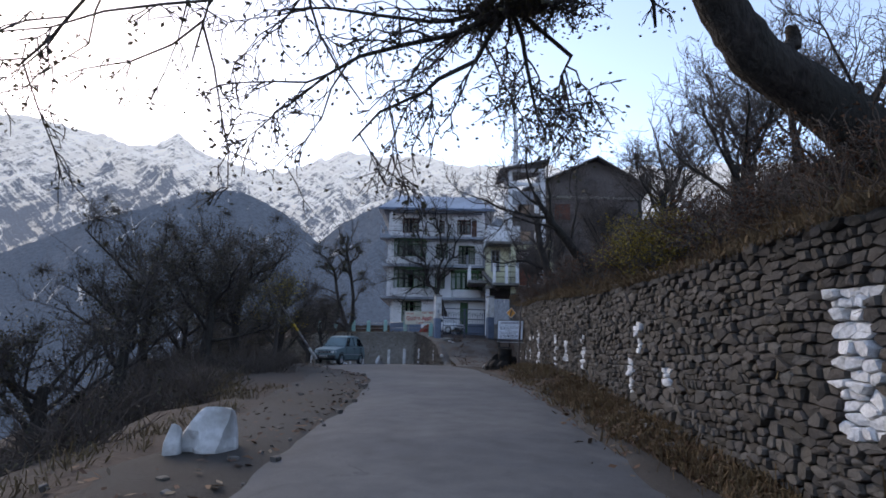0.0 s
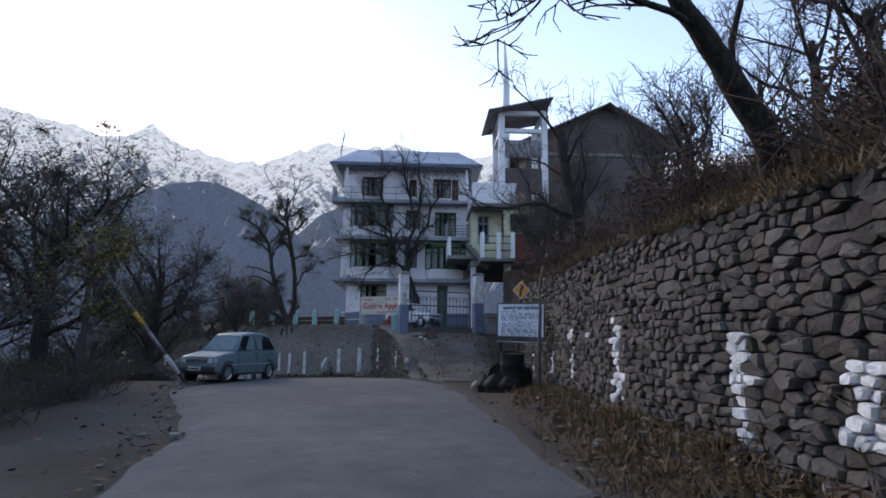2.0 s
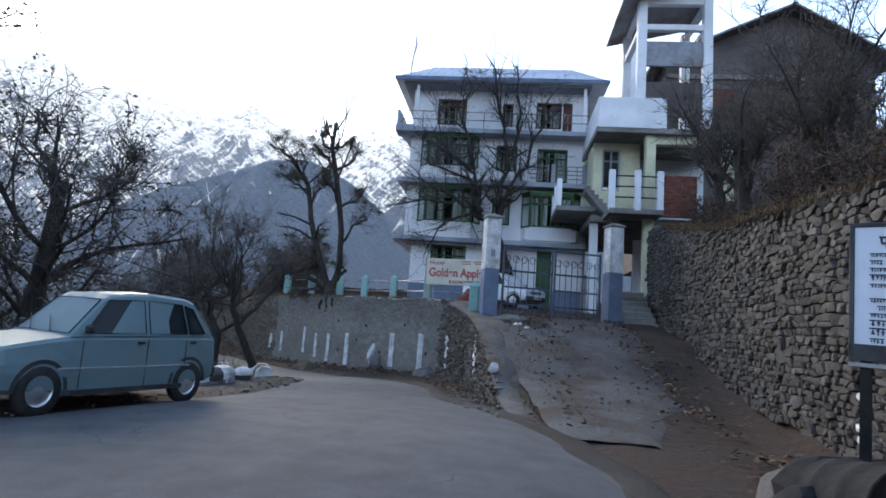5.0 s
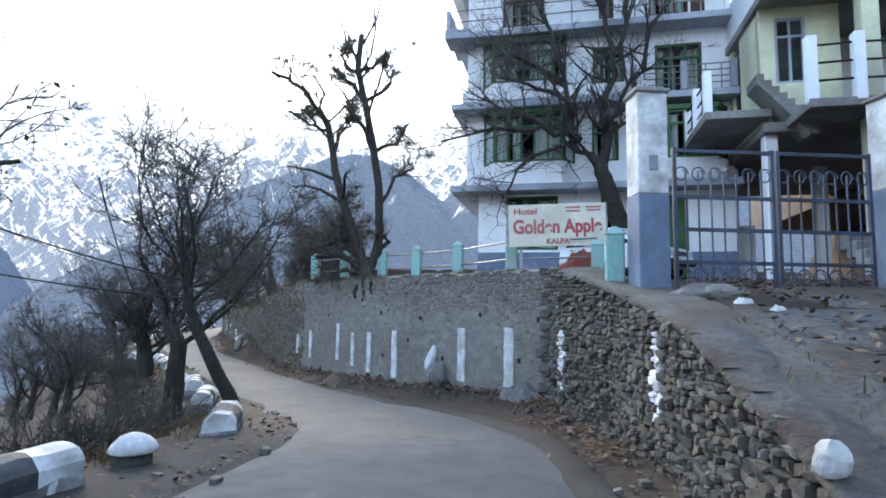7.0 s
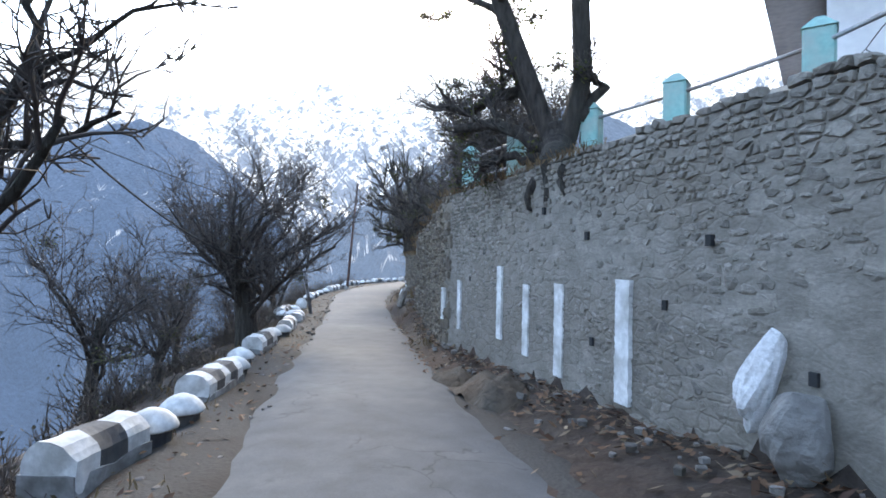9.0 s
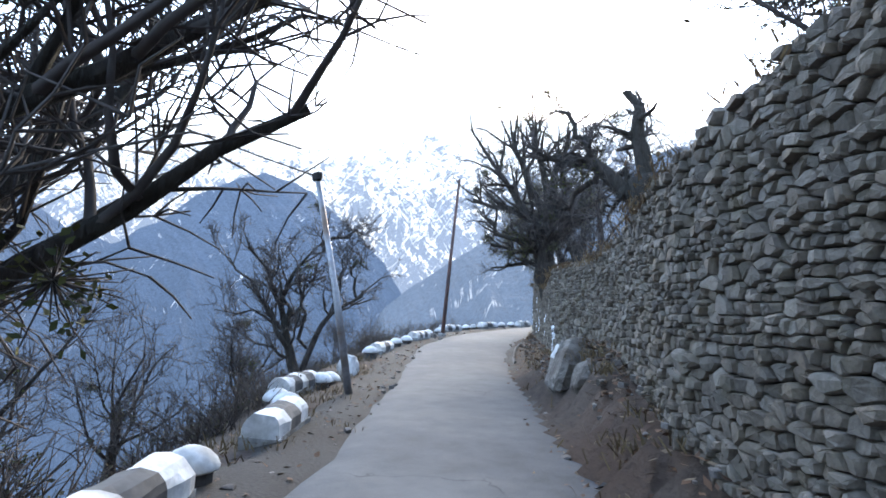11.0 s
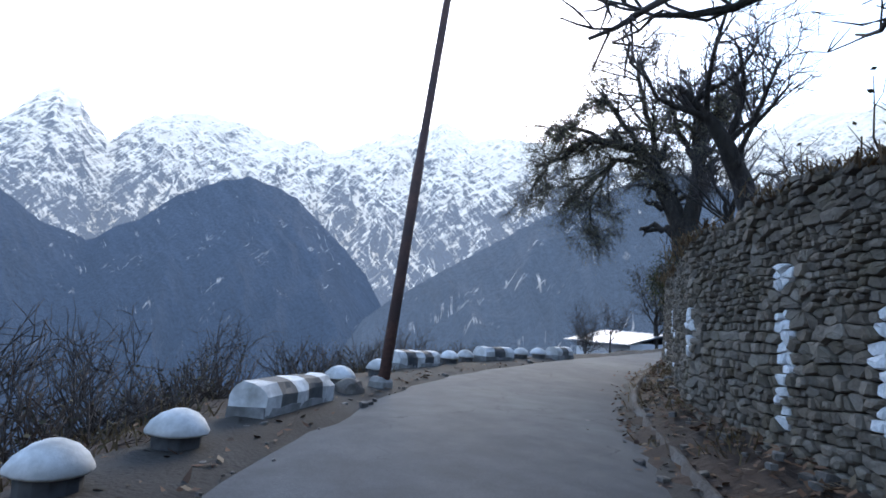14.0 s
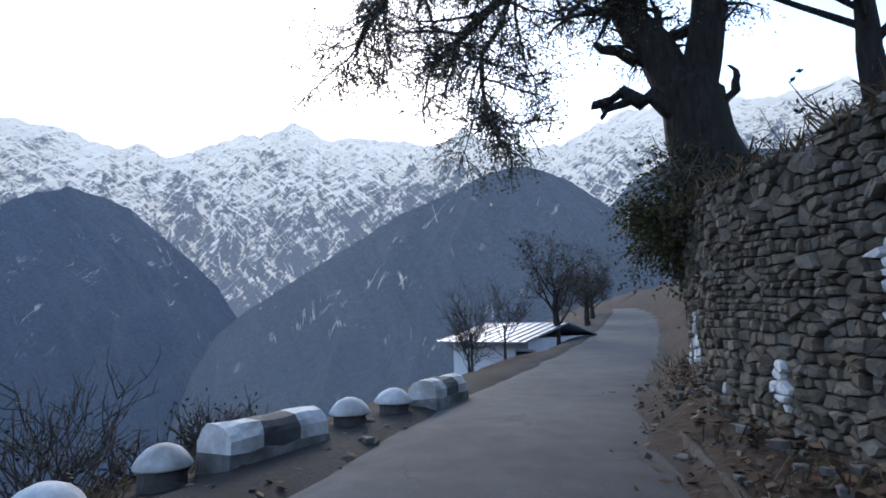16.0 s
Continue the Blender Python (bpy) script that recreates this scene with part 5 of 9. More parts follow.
for row, (h, x0, x1) in enumerate(((0.028, -0.54, -0.1), (0.03, -0.54, 0.56), (0.03, -0.54, 0.5), (0.042, -0.54, 0.58), (0.028, -0.54, -0.02), (0.03, -0.1, 0.5), (0.03, -0.54, 0.4), (0.03, -0.5, 0.44), (0.03, -0.54, 0.4), (0.042, -0.54, 0.42), (0.05, -0.54, 0.46), (0.034, -0.54, 0.44))):
    x = x0
    while x < x1 - 0.05:
        w = min(rnd.uniform(0.06, 0.2) if h < 0.05 else rnd.uniform(0.15, 0.26), x1 - x)
        bm = bmesh.new()
        add_box(bm, (x + w / 2, -0.012, z + h * 0.42), (w, 0.004, h * 0.2))
        u = x + 0.01
        while u < x + w - 0.012:
            gw = rnd.uniform(0.25, 0.5) * h
            add_box(bm, (u + gw / 2, -0.012, z - 0.02 * h), (gw * 0.45, 0.004, h * rnd.uniform(0.5, 0.9)))
            add_box(bm, (u + gw / 2, -0.0125, z - h * rnd.uniform(-0.2, 0.3)), (gw, 0.004, h * 0.22))
            u += gw * 1.5
        part("text_bar", bm, SIGNBLUE, BD)
        x += w + rnd.uniform(0.025, 0.06)
    z -= h * 0.5 + 0.034
for q in range(6):
    part("text_bar", box_bm((-0.42 + q * 0.17, -0.024, 0.035), (0.1, 0.006, 0.03)), RUST, BD)

# diamond warning sign with a bent arrow
DI = empty("road_sign", Matrix.Translation((3.04, 24.75, 3.1)) @ Matrix.Rotation(math.atan2(-0.6, 0.95), 4, "Z") @ Matrix.Rotation(radians(4), 4, "Y"), "orange diamond warning sign with a dark bent arrow", "sign")
dia = Matrix.Rotation(radians(45), 4, "Y")
part("plate_edge", box_bm((0, 0, 0), (0.33, 0.012, 0.33), dia, 0.003), WHITE, DI, "pale border")
part("plate", box_bm((0, -0.009, 0), (0.3, 0.012, 0.3), dia, 0.003), ORANGE, DI, "orange plate")
bm = bmesh.new()
pts = [(-0.02, -0.15), (0.0, -0.055), (-0.02, -0.01), (0.035, 0.045), (0.01, 0.11)]
for (x0, z0), (x1, z1) in zip(pts, pts[1:]):
    ln = math.hypot(x1 - x0, z1 - z0)
    add_box(bm, (0, 0, 0), (ln + 0.022, 0.004, 0.06), Matrix.Translation(((x0 + x1) / 2, -0.018, (z0 + z1) / 2)) @ Matrix.Rotation(-math.atan2(z1 - z0, x1 - x0), 4, "Y"))
part("arrow", bm, BLACKP, DI, "dark bent arrow")
bm = bmesh.new()
add_tube(bm, [(0, 0.03, -2.3), (0, 0.03, 0.1)], [0.03, 0.03], 8)
part("post", bm, TAR, DI)
bm = bmesh.new()
add_tube(bm, [(3.16, 23.35, 0.7), (3.2, 23.5, 1.6), (3.3, 23.75, 2.5), (3.3, 23.82, 3.1), (3.4, 23.85, 3.6)], [0.045, 0.042, 0.036, 0.03, 0.02], 8)
tagged(part("wooden_stake", bm, SHEDWALL, smooth=True), "thin grey crooked wooden stake beside the notice board", "stake")

# tar drums and stones in front of the board
for q, (x, y, lay) in enumerate(((2.72, 24.3, 0), (2.45, 24.75, 1))):
    dr = empty("tar_drum", Matrix.Translation((x, y, ground_at(x, y) + (0.02 if not lay else 0.3))) @ (Matrix.Rotation(radians(8), 4, "X") if not lay else Matrix.Rotation(radians(82), 4, "X") @ Matrix.Translation((0, 0, -0.42))), "blackened tar drum among stones" if not lay else "blackened tar drum lying on its side", "drum", "tar drums")
    bm = bmesh.new()
    hs = [(0.28, 0.0), (0.29, 0.02), (0.28, 0.04), (0.28, 0.27), (0.295, 0.29), (0.28, 0.31), (0.28, 0.56), (0.295, 0.58), (0.28, 0.6), (0.28, 0.83), (0.29, 0.86), (0.27, 0.86), (0.265, 0.82)]
    rows = [[bm.verts.new((r * math.cos(k * math.pi / 10) * (1 + 0.04 * noise.noise((k, zz * 3, q))), r * math.sin(k * math.pi / 10), zz)) for k in range(20)] for r, zz in hs]
    for a, b in zip(rows, rows[1:]):
        for k in range(20):
            bm.faces.new((a[k], a[(k + 1) % 20], b[(k + 1) % 20], b[k]))
    bm.faces.new(list(reversed(rows[0])))
    part("shell", bm, TAR, dr, smooth=True)
    bm = bmesh.new()
    bmesh.ops.create_circle(bm, cap_ends=True, radius=0.265, segments=20, matrix=Matrix.Translation((0, 0, 0.82)))
    part("lid", bm, TAR, dr)
for q, (x, y, s) in enumerate(((2.5, 25.1, 0.42), (2.35, 24.2, 0.3), (2.9, 25.0, 0.38), (2.15, 24.55, 0.26), (2.0, 24.9, 0.2), (2.4, 25.5, 0.3), (2.6, 23.95, 0.25), (2.95, 24.75, 0.4), (2.2, 24.95, 0.3))):
    tarry = q in (0, 1, 3, 6, 7, 8)
    boulder("boulder", x, y, ground_at(x, y) + s * 0.5, (s, s * 0.8, s), 20 + q * 1.7, TAR if tarry else FIELDSTONE, "tar-blackened stone heaped in front of the notice board" if tarry else "grey stone heaped in front of the notice board", "boulder", "heaped stones")


# ---- parked cars ----
def loft(bm, rings, close=True):
    vr = [[bm.verts.new(p) for p in r] for r in rings]
    n = len(vr[0])
    for a, b in zip(vr, vr[1:]):
        for k in range(n if close else n - 1):
            bm.faces.new((a[k], a[(k + 1) % n], b[(k + 1) % n], b[k]))
    return vr


def hatchback(m, paint, label):
    """A small boxy five-door hatchback, 3.33 m long; its front is towards +x."""
    car = empty("car", m, label, "car")
    # lower body: stations of x, floor z, belt z, half width at the sill, at the belt
    st = [(-1.63, 0.42, 0.80, 0.60, 0.58), (-1.60, 0.30, 0.86, 0.68, 0.66), (-1.30, 0.22, 0.88, 0.71, 0.70), (-0.5, 0.20, 0.875, 0.72, 0.71), (0.35, 0.20, 0.865, 0.72, 0.71), (0.75, 0.20, 0.855, 0.715, 0.70),
          (1.10, 0.22, 0.81, 0.71, 0.68), (1.50, 0.26, 0.745, 0.69, 0.66), (1.64, 0.32, 0.70, 0.66, 0.62), (1.67, 0.40, 0.64, 0.60, 0.58)]
    bm = bmesh.new()
    rings = []
    for x, zf, zb, ws, wb in st:
        hh = zb - zf
        half = [(ws * 0.92, zf), (ws, zf + 0.10 * hh), (ws + 0.015, zf + 0.42 * hh), (ws + 0.005, zf + 0.62 * hh), (wb, zf + 0.93 * hh), (wb * 0.94, zb), (wb * 0.45, zb + 0.02)]
        rings.append([(x, w, z) for w, z in half] + [(x, -w, z) for w, z in reversed(half)])
    vr = loft(bm, rings)
    bm.faces.new(list(reversed(vr[0])))
    bm.faces.new(vr[-1])
    part("body", bm, paint, car)
    # cabin: the pillars and roof, with glass set in it
    cab = [(0.78, 0.86, 0.66), (0.30, 1.30, 0.545), (0.16, 1.36, 0.53), (-0.45, 1.405, 0.535), (-1.05, 1.375, 0.53), (-1.22, 1.33, 0.53), (-1.56, 0.87, 0.64)]
    base = [(x, w, z) for x, z, w in ((0.78, 0.85, 0.68), (0.42, 0.86, 0.695), (0.2, 0.865, 0.70), (-0.45, 0.87, 0.70), (-1.05, 0.875, 0.69), (-1.3, 0.875, 0.68), (-1.58, 0.86, 0.64))]
    bm = bmesh.new()
    rings = []
    for (x, z, w), b in zip(cab, base):
        rings.append([b, (x, w, z - 0.03), (x, w - 0.05, z), (x, 0, z + 0.015), (x, -w + 0.05, z), (x, -w, z - 0.03), (b[0], -b[1], b[2])])
    loft(bm, rings, close=False)
    part("roof", bm, paint, car)
    def quad(name, pts, material, th=0.012, label=""):
        bm2 = bmesh.new()
        ps = [Vector(p) for p in pts]
        nrm = (ps[1] - ps[0]).cross(ps[-1] - ps[0]).normalized()
        a = [bm2.verts.new(p + nrm * th) for p in ps]
        b = [bm2.verts.new(p - nrm * 0.01) for p in ps]
        bm2.faces.new(a)
        for k in range(len(ps)):
            bm2.faces.new((a[k], b[k], b[(k + 1) % len(ps)], a[(k + 1) % len(ps)]))
        return part(name, bm2, material, car, label)
    quad("windscreen", [(0.76, 0.60, 0.885), (0.32, 0.49, 1.29), (0.32, -0.49, 1.29), (0.76, -0.60, 0.885)][::-1], GLASS)
    quad("rear_window", [(-1.53, 0.54, 0.92), (-1.27, 0.46, 1.27), (-1.27, -0.46, 1.27), (-1.53, -0.54, 0.92)], GLASS)
    for sd in (1, -1):
        def side(name, xz, material, th=0.012, label=""):
            pts = []
            for x, z in xz:
                u = (z - 0.87) / 0.48
                pts.append((x, sd * (0.705 + (0.542 - 0.705) * u + 0.004), z))
            return quad(name, pts if sd < 0 else pts[::-1], material, th, label)
        side("front_side_window", [(0.60, 0.90), (-0.30, 0.90), (-0.30, 1.31), (0.25, 1.29)], GLASS)
        side("rear_side_window", [(-0.37, 0.90), (-1.02, 0.905), (-0.96, 1.29), (-0.37, 1.315)], GLASS)
        side("quarter_window", [(-1.07, 0.905), (-1.36, 0.91), (-1.16, 1.24), (-1.01, 1.28)], GLASS)
        for nm, x, z, sx, sz, mm in (("door_handle", -0.22, 0.79, 0.12, 0.03, PLASTIC), ("door_handle", -1.12, 0.80, 0.12, 0.03, PLASTIC), ("side_strip", -0.1, 0.50, 2.0, 0.022, CHROME), ("sill", -0.15, 0.235, 1.7, 0.06, PLASTIC),
                                     ("door_seam", 0.62, 0.55, 0.008, 0.55, PLASTIC), ("door_seam", -0.335, 0.55, 0.008, 0.58, PLASTIC), ("door_seam", -1.0, 0.62, 0.008, 0.42, PLASTIC)):
            part(nm, box_bm((x, sd * 0.728, z), (sx, 0.014, sz), bevel=0.003), mm, car)
        part("wing_mirror", box_bm((0.60, sd * 0.76, 0.95), (0.06, 0.13, 0.09), bevel=0.02), PLASTIC, car)
        part("headlight", box_bm((1.645, sd * 0.49, 0.60), (0.06, 0.2, 0.13), bevel=0.02), LENSM, car, "square headlight")
        part("indicator", box_bm((1.60, sd * 0.635, 0.60), (0.09, 0.06, 0.12), bevel=0.015), LENSM, car)
        part("tail_light", box_bm((-1.615, sd * 0.56, 0.66), (0.05, 0.14, 0.18), bevel=0.015), SIGNRED, car)
        for nm, wx in (("front_wheel", 1.08), ("rear_wheel", -1.095)):
            bm = bmesh.new()
            prof = [(0.165, -0.07), (0.255, -0.075), (0.275, -0.05), (0.275, 0.05), (0.255, 0.075), (0.165, 0.07)]
            rings = [[(wx + r * math.cos(k * math.pi / 14), sd * 0.655 + o, 0.275 + r * math.sin(k * math.pi / 14)) for r, o in prof] for k in range(29)]
            loft(bm, rings, close=False)
            wheel = part(nm, bm, RUBBER, car, "black tyre", smooth=True)
            bm = bmesh.new()
            rings = [[(wx + r * math.cos(k * math.pi / 12), sd * (0.655 + o), 0.275 + r * math.sin(k * math.pi / 12)) for r, o in ((0.17, 0.06), (0.15, 0.035), (0.09, 0.05), (0.04, 0.06), (0.001, 0.062))] for k in range(25)]
            loft(bm, rings, close=False)
            part("rim", bm, CHROME, wheel, "dull steel rim", smooth=True)
            bm = bmesh.new()
            arcs = []
            for k in range(12):
                a0 = math.pi * k / 11
                arcs.append([(wx + r * math.cos(a0), sd * o, 0.275 + r * math.sin(a0)) for r, o in ((0.29, 0.60), (0.29, 0.725), (0.335, 0.725), (0.335, 0.60))])
            loft(bm, arcs)
            part("wheel_arch", bm, PLASTIC, car)
    part("front_bumper", box_bm((1.68, 0, 0.38), (0.12, 1.36, 0.17), bevel=0.04), PLASTIC, car)
    part("rear_bumper", box_bm((-1.65, 0, 0.40), (0.12, 1.34, 0.17), bevel=0.04), PLASTIC, car)
    part("grille", box_bm((1.655, 0, 0.60), (0.04, 0.74, 0.12), bevel=0.01), PLASTIC, car)
    for q in range(4):
        part("grille_bar", box_bm((1.68, 0, 0.555 + q * 0.03), (0.012, 0.72, 0.008)), CHROME, car)
    pl = part("number_plate", box_bm((1.75, 0, 0.40), (0.015, 0.46, 0.11), bevel=0.004), WHITE, car)
    part("plate_bar", box_bm((1.76, 0, 0.40), (0.006, 0.36, 0.045)), BLACKP, pl)
    for sd in (0.25, -0.2):
        bm = bmesh.new()
        add_tube(bm, [(0.80, sd, 0.90), (0.60, sd - 0.38, 1.06)], [0.008, 0.006], 5)
        part("wiper", bm, PLASTIC, car)
    return car


hatchback(Matrix.Translation((-4.8, 27.45, 0.655)) @ Matrix.Rotation(radians(249), 4, "Z") @ Matrix.Diagonal((0.82, 0.88, 0.97, 1)), CARPAINT, "small grey-green hatchback parked at the roadside")
hatchback(Matrix.Translation((0.1, 44.3, 2.76)) @ Matrix.Rotation(radians(-38), 4, "Z"), WHITECAR, "white hatchback parked in the hotel yard")

# ---- the hotel ----
HX0, HX1, HY = -4.55, 3.45, 46.0
HOTEL = empty("hotel", Matrix.Translation((0, 46, 2.72)), "four-storey white plastered hotel with green windows and a tin roof", "building")


def hpart(owner, name, bm, material, label="", smooth=False):
    ob = part(name, bm, material, owner, label, smooth)
    root = owner
    while root.parent:
        root = root.parent
    if owner == root:
        ob.matrix_parent_inverse = root.matrix_world.inverted()
    return ob


FL = [2.72, 5.72, 8.36, 10.72, 12.95]                # floor levels and eaves
OPEN = {0: [(-3.25, -1.65, 3.75, 5.45), (-0.35, 0.15, 3.6, 5.45), (1.5, 2.15, 2.74, 5.4)],
        1: [(-3.7, -1.4, 6.45, 8.0), (-0.6, 0.2, 6.5, 7.75), (1.05, 2.95, 6.4, 7.9)],
        2: [(-3.8, -1.6, 9.0, 10.45), (-0.55, 0.4, 9.0, 10.2), (1.3, 2.65, 8.55, 10.1)],
        3: [(-3.4, -2.05, 11.1, 12.35), (-0.35, 0.1, 11.1, 12.2), (1.15, 2.3, 11.05, 12.3), (2.36, 2.78, 10.74, 12.3)]}


def wall_with_openings(owner, x0, x1, z0, z1, y, th, holes, material, name="wall"):
    """A wall in the x-z plane whose openings go through it: piers between them, sills and lintels."""
    bm = bmesh.new()
    xs = sorted({x0, x1, *[h[0] for h in holes], *[h[1] for h in holes]})
    for a, b in zip(xs, xs[1:]):
        mine = sorted([h for h in holes if h[0] <= a + 1e-6 and h[1] >= b - 1e-6], key=lambda h: h[2])
        z = z0
        for h in mine:
            if h[2] - z > 0.01:
                add_box(bm, ((a + b) / 2, y + th / 2, (z + h[2]) / 2), (b - a, th, h[2] - z))
            z = h[3]
        if z1 - z > 0.01:
            add_box(bm, ((a + b) / 2, y + th / 2, (z + z1) / 2), (b - a, th, z1 - z))
    bmesh.ops.remove_doubles(bm, verts=bm.verts, dist=0.001)
    return hpart(owner, name, bm, material)


def window(owner, x0, x1, z0, z1, y, cols, material, curtain=True, transom=0.72, split=True):
    """A casement window in an opening: frame, transom light, panes and what hangs behind."""
    t = 0.07
    bm = bmesh.new()
    ring = [[bm.verts.new((x, y + d, z)) for x, z in ((x0 + o, z0 + o), (x1 - o, z0 + o), (x1 - o, z1 - o), (x0 + o, z1 - o))] for o, d in ((0, -0.05), (t, -0.05), (t, 0.05), (0, 0.05))]
    for a, b in zip(ring, ring[1:] + ring[:1]):
        for k in range(4):
            bm.faces.new((a[k], a[(k + 1) % 4], b[(k + 1) % 4], b[k]))
    win = hpart(owner, "window", bm, material)
    zt = z0 + (z1 - z0) * transom
    part("transom", box_bm(((x0 + x1) / 2, y, zt), (x1 - x0 - 2 * t, 0.09, 0.06)), material, win)
    for k in range(1, cols):
        part("mullion", box_bm((x0 + t / 2 + (x1 - x0 - t) * k / cols, y, (z0 + z1) / 2), (0.055, 0.096, z1 - z0 - 2 * t)), material, win)
    for k in range(cols):
        a, b = x0 + t + (x1 - x0 - 2 * t) * k / cols + 0.03, x0 + t + (x1 - x0 - 2 * t) * (k + 1) / cols - 0.03
        for c, d in ((z0 + t, zt - 0.03), (zt + 0.03, z1 - t)):
            p = part("pane", box_bm(((a + b) / 2, y, (c + d) / 2), (b - a, 0.012, d - c)), PANE, win)
            p.visible_shadow = False
    if curtain:
        bm = bmesh.new()
        n = int((x1 - x0) / 0.06)
        top, bot = [], []
        for k in range(n + 1):
            x = x0 + 0.08 + (x1 - x0 - 0.16) * k / n
            o = y + 0.16 + 0.04 * math.sin(k * 1.9)
            top.append(bm.verts.new((x, o, z1 - 0.1)))
            bot.append(bm.verts.new((x, o + 0.02, z0 + 0.08)))
        for k in range(n):
            if abs((k + 0.5) / n - 0.5) > 0.1 and abs((k + 0.5) / n - 0.22) > 0.05:
                bm.faces.new((bot[k], bot[k + 1], top[k + 1], top[k]))
        part("curtain", bm, CURTAIN, win, "pale gathered curtain")
    return win


for f in range(4):
    z0, z1 = FL[f] + (0.0 if f == 0 else 0.0), FL[f + 1] - 0.2
    x0 = HX0 + (0.4 if f == 0 else 0.0)
    wall_with_openings(HOTEL, x0, HX1, z0, z1, HY, 0.22, OPEN[f], WALLWHITE)
    for nm, c, s in (("side_wall", (x0 + 0.11, HY + 5.1, (z0 + z1) / 2), (0.22, 9.76, z1 - z0)), ("side_wall", (HX1 - 0.11, HY + 5.1, (z0 + z1) / 2), (0.22, 9.76, z1 - z0)), ("back_wall", ((x0 + HX1) / 2, HY + 10.1, (z0 + z1) / 2), (HX1 - x0, 0.22, z1 - z0))):
        hpart(HOTEL, nm, box_bm(c, s), WALLWHITE)
    # Near-black sheet in each storey: the unlit room's shade put in as colour
    hpart(HOTEL, "room_back", box_bm(((x0 + HX1) / 2, HY + 2.2, (z0 + z1) / 2), (HX1 - x0 - 0.5, 0.1, z1 - z0)), SHADEBLACK)
    # slab with its painted edge
    hpart(HOTEL, "floor_slab", box_bm(((HX0 - 0.35 + HX1) / 2, HY + 4.75, FL[f + 1] - 0.1), (HX1 - HX0 + 0.45, 10.9, 0.2), bevel=0.01), SLABGREY, "grey painted floor slab")
hpart(HOTEL, "plinth_band", box_bm(((-0.35 + HX0 + 0.4) / 2, HY - 0.02, 3.2), (3.9 - 0.1, 0.04, 0.95)), SLATEBLUE, "slate-blue band at the foot of the wall")
hpart(HOTEL, "plinth_band", box_bm(((2.15 + HX1) / 2, HY - 0.02, 3.2), (HX1 - 2.15, 0.04, 0.95)), SLATEBLUE, "slate-blue band at the foot of the wall")


def bay(x0, x1, zs, z0, z1, cols):
    """A bay window on a white panelled base, with splayed sides."""
    y = HY - 0.5
    bm = bmesh.new()
    ring = [(x0 - 0.35, HY), (x0, y), (x1, y), (x1 + 0.35, HY)]
    lo = [bm.verts.new((a, b, zs)) for a, b in ring]
    hi = [bm.verts.new((a, b, z0)) for a, b in ring]
    for k in range(3):
        bm.faces.new((lo[k], lo[k + 1], hi[k + 1], hi[k]))
    bm.faces.new(hi)
    bm.faces.new(list(reversed(lo)))
    hpart(HOTEL, "bay_base", bm, WALLWHITE, "white panelled bay base")
    bm = bmesh.new()
    lo = [bm.verts.new((a * 1.0 + (-0.05 if k < 2 else 0.05), b - 0.05, z1)) for k, (a, b) in enumerate(ring)]
    hi = [bm.verts.new((a + (-0.05 if k < 2 else 0.05), b - 0.05, z1 + 0.14)) for k, (a, b) in enumerate(ring)]
    for k in range(3):
        bm.faces.new((lo[k], lo[k + 1], hi[k + 1], hi[k]))
    bm.faces.new(hi)
    bm.faces.new(list(reversed(lo)))
    hpart(HOTEL, "bay_head", bm, GREENP, "green bay head")
    window(HOTEL, x0, x1, z0, z1, y + 0.05, cols, GREENP)
    for sx, xa in ((-1, x0), (1, x1)):
        xo = xa + sx * 0.35
        bm = bmesh.new()
        for k in range(2):
            a = Vector((xa, y + 0.05, 0)).lerp(Vector((xo, HY, 0)), k)
            add_box(bm, (a.x, a.y, (z0 + z1) / 2), (0.07, 0.07, z1 - z0))
        for zz in (z0 + 0.04, z0 + 0.72 * (z1 - z0), z1 - 0.04):
            mid = (Vector((xa, y + 0.05, zz)) + Vector((xo, HY, zz))) / 2
            add_box(bm, (0, 0, 0), (0.62, 0.06, 0.06), Matrix.Translation(mid) @ Matrix.Rotation(math.atan2(HY - y - 0.05, xo - xa), 4, "Z"))
        win = hpart(HOTEL, "side_casement", bm, GREENP)
        mid = (Vector((xa, y + 0.05, (z0 + z1) / 2)) + Vector((xo, HY, (z0 + z1) / 2))) / 2
        p = part("pane", box_bm((0, 0, 0), (0.52, 0.012, z1 - z0 - 0.1), Matrix.Translation(mid) @ Matrix.Rotation(math.atan2(HY - y - 0.05, xo - xa), 4, "Z")), PANE, win)
        p.visible_shadow = False


bay(-3.6, -1.5, 5.74, 6.45, 8.0, 5)
bay(1.1, 2.9, 5.74, 6.4, 7.85, 4)
bay(-3.65, -1.75, 8.40, 9.02, 10.4, 4)
for (x0, x1, z0, z1), cols, m in (((-3.25, -1.65, 3.75, 5.45), 3, GREENP), ((-0.35, 0.15, 3.6, 5.45), 1, GREENP), ((-0.6, 0.2, 6.5, 7.75), 2, GREENP), ((-0.55, 0.4, 9.0, 10.2), 2, GREENP), ((1.3, 2.65, 8.55, 10.1), 3, GREENP),
                                  ((-3.4, -2.05, 11.1, 12.35), 3, BROWNP), ((-0.35, 0.1, 11.1, 12.2), 1, BROWNP), ((1.15, 2.3, 11.05, 12.3), 3, BROWNP)):
    window(HOTEL, x0, x1, z0, z1, HY + 0.08, cols, m)
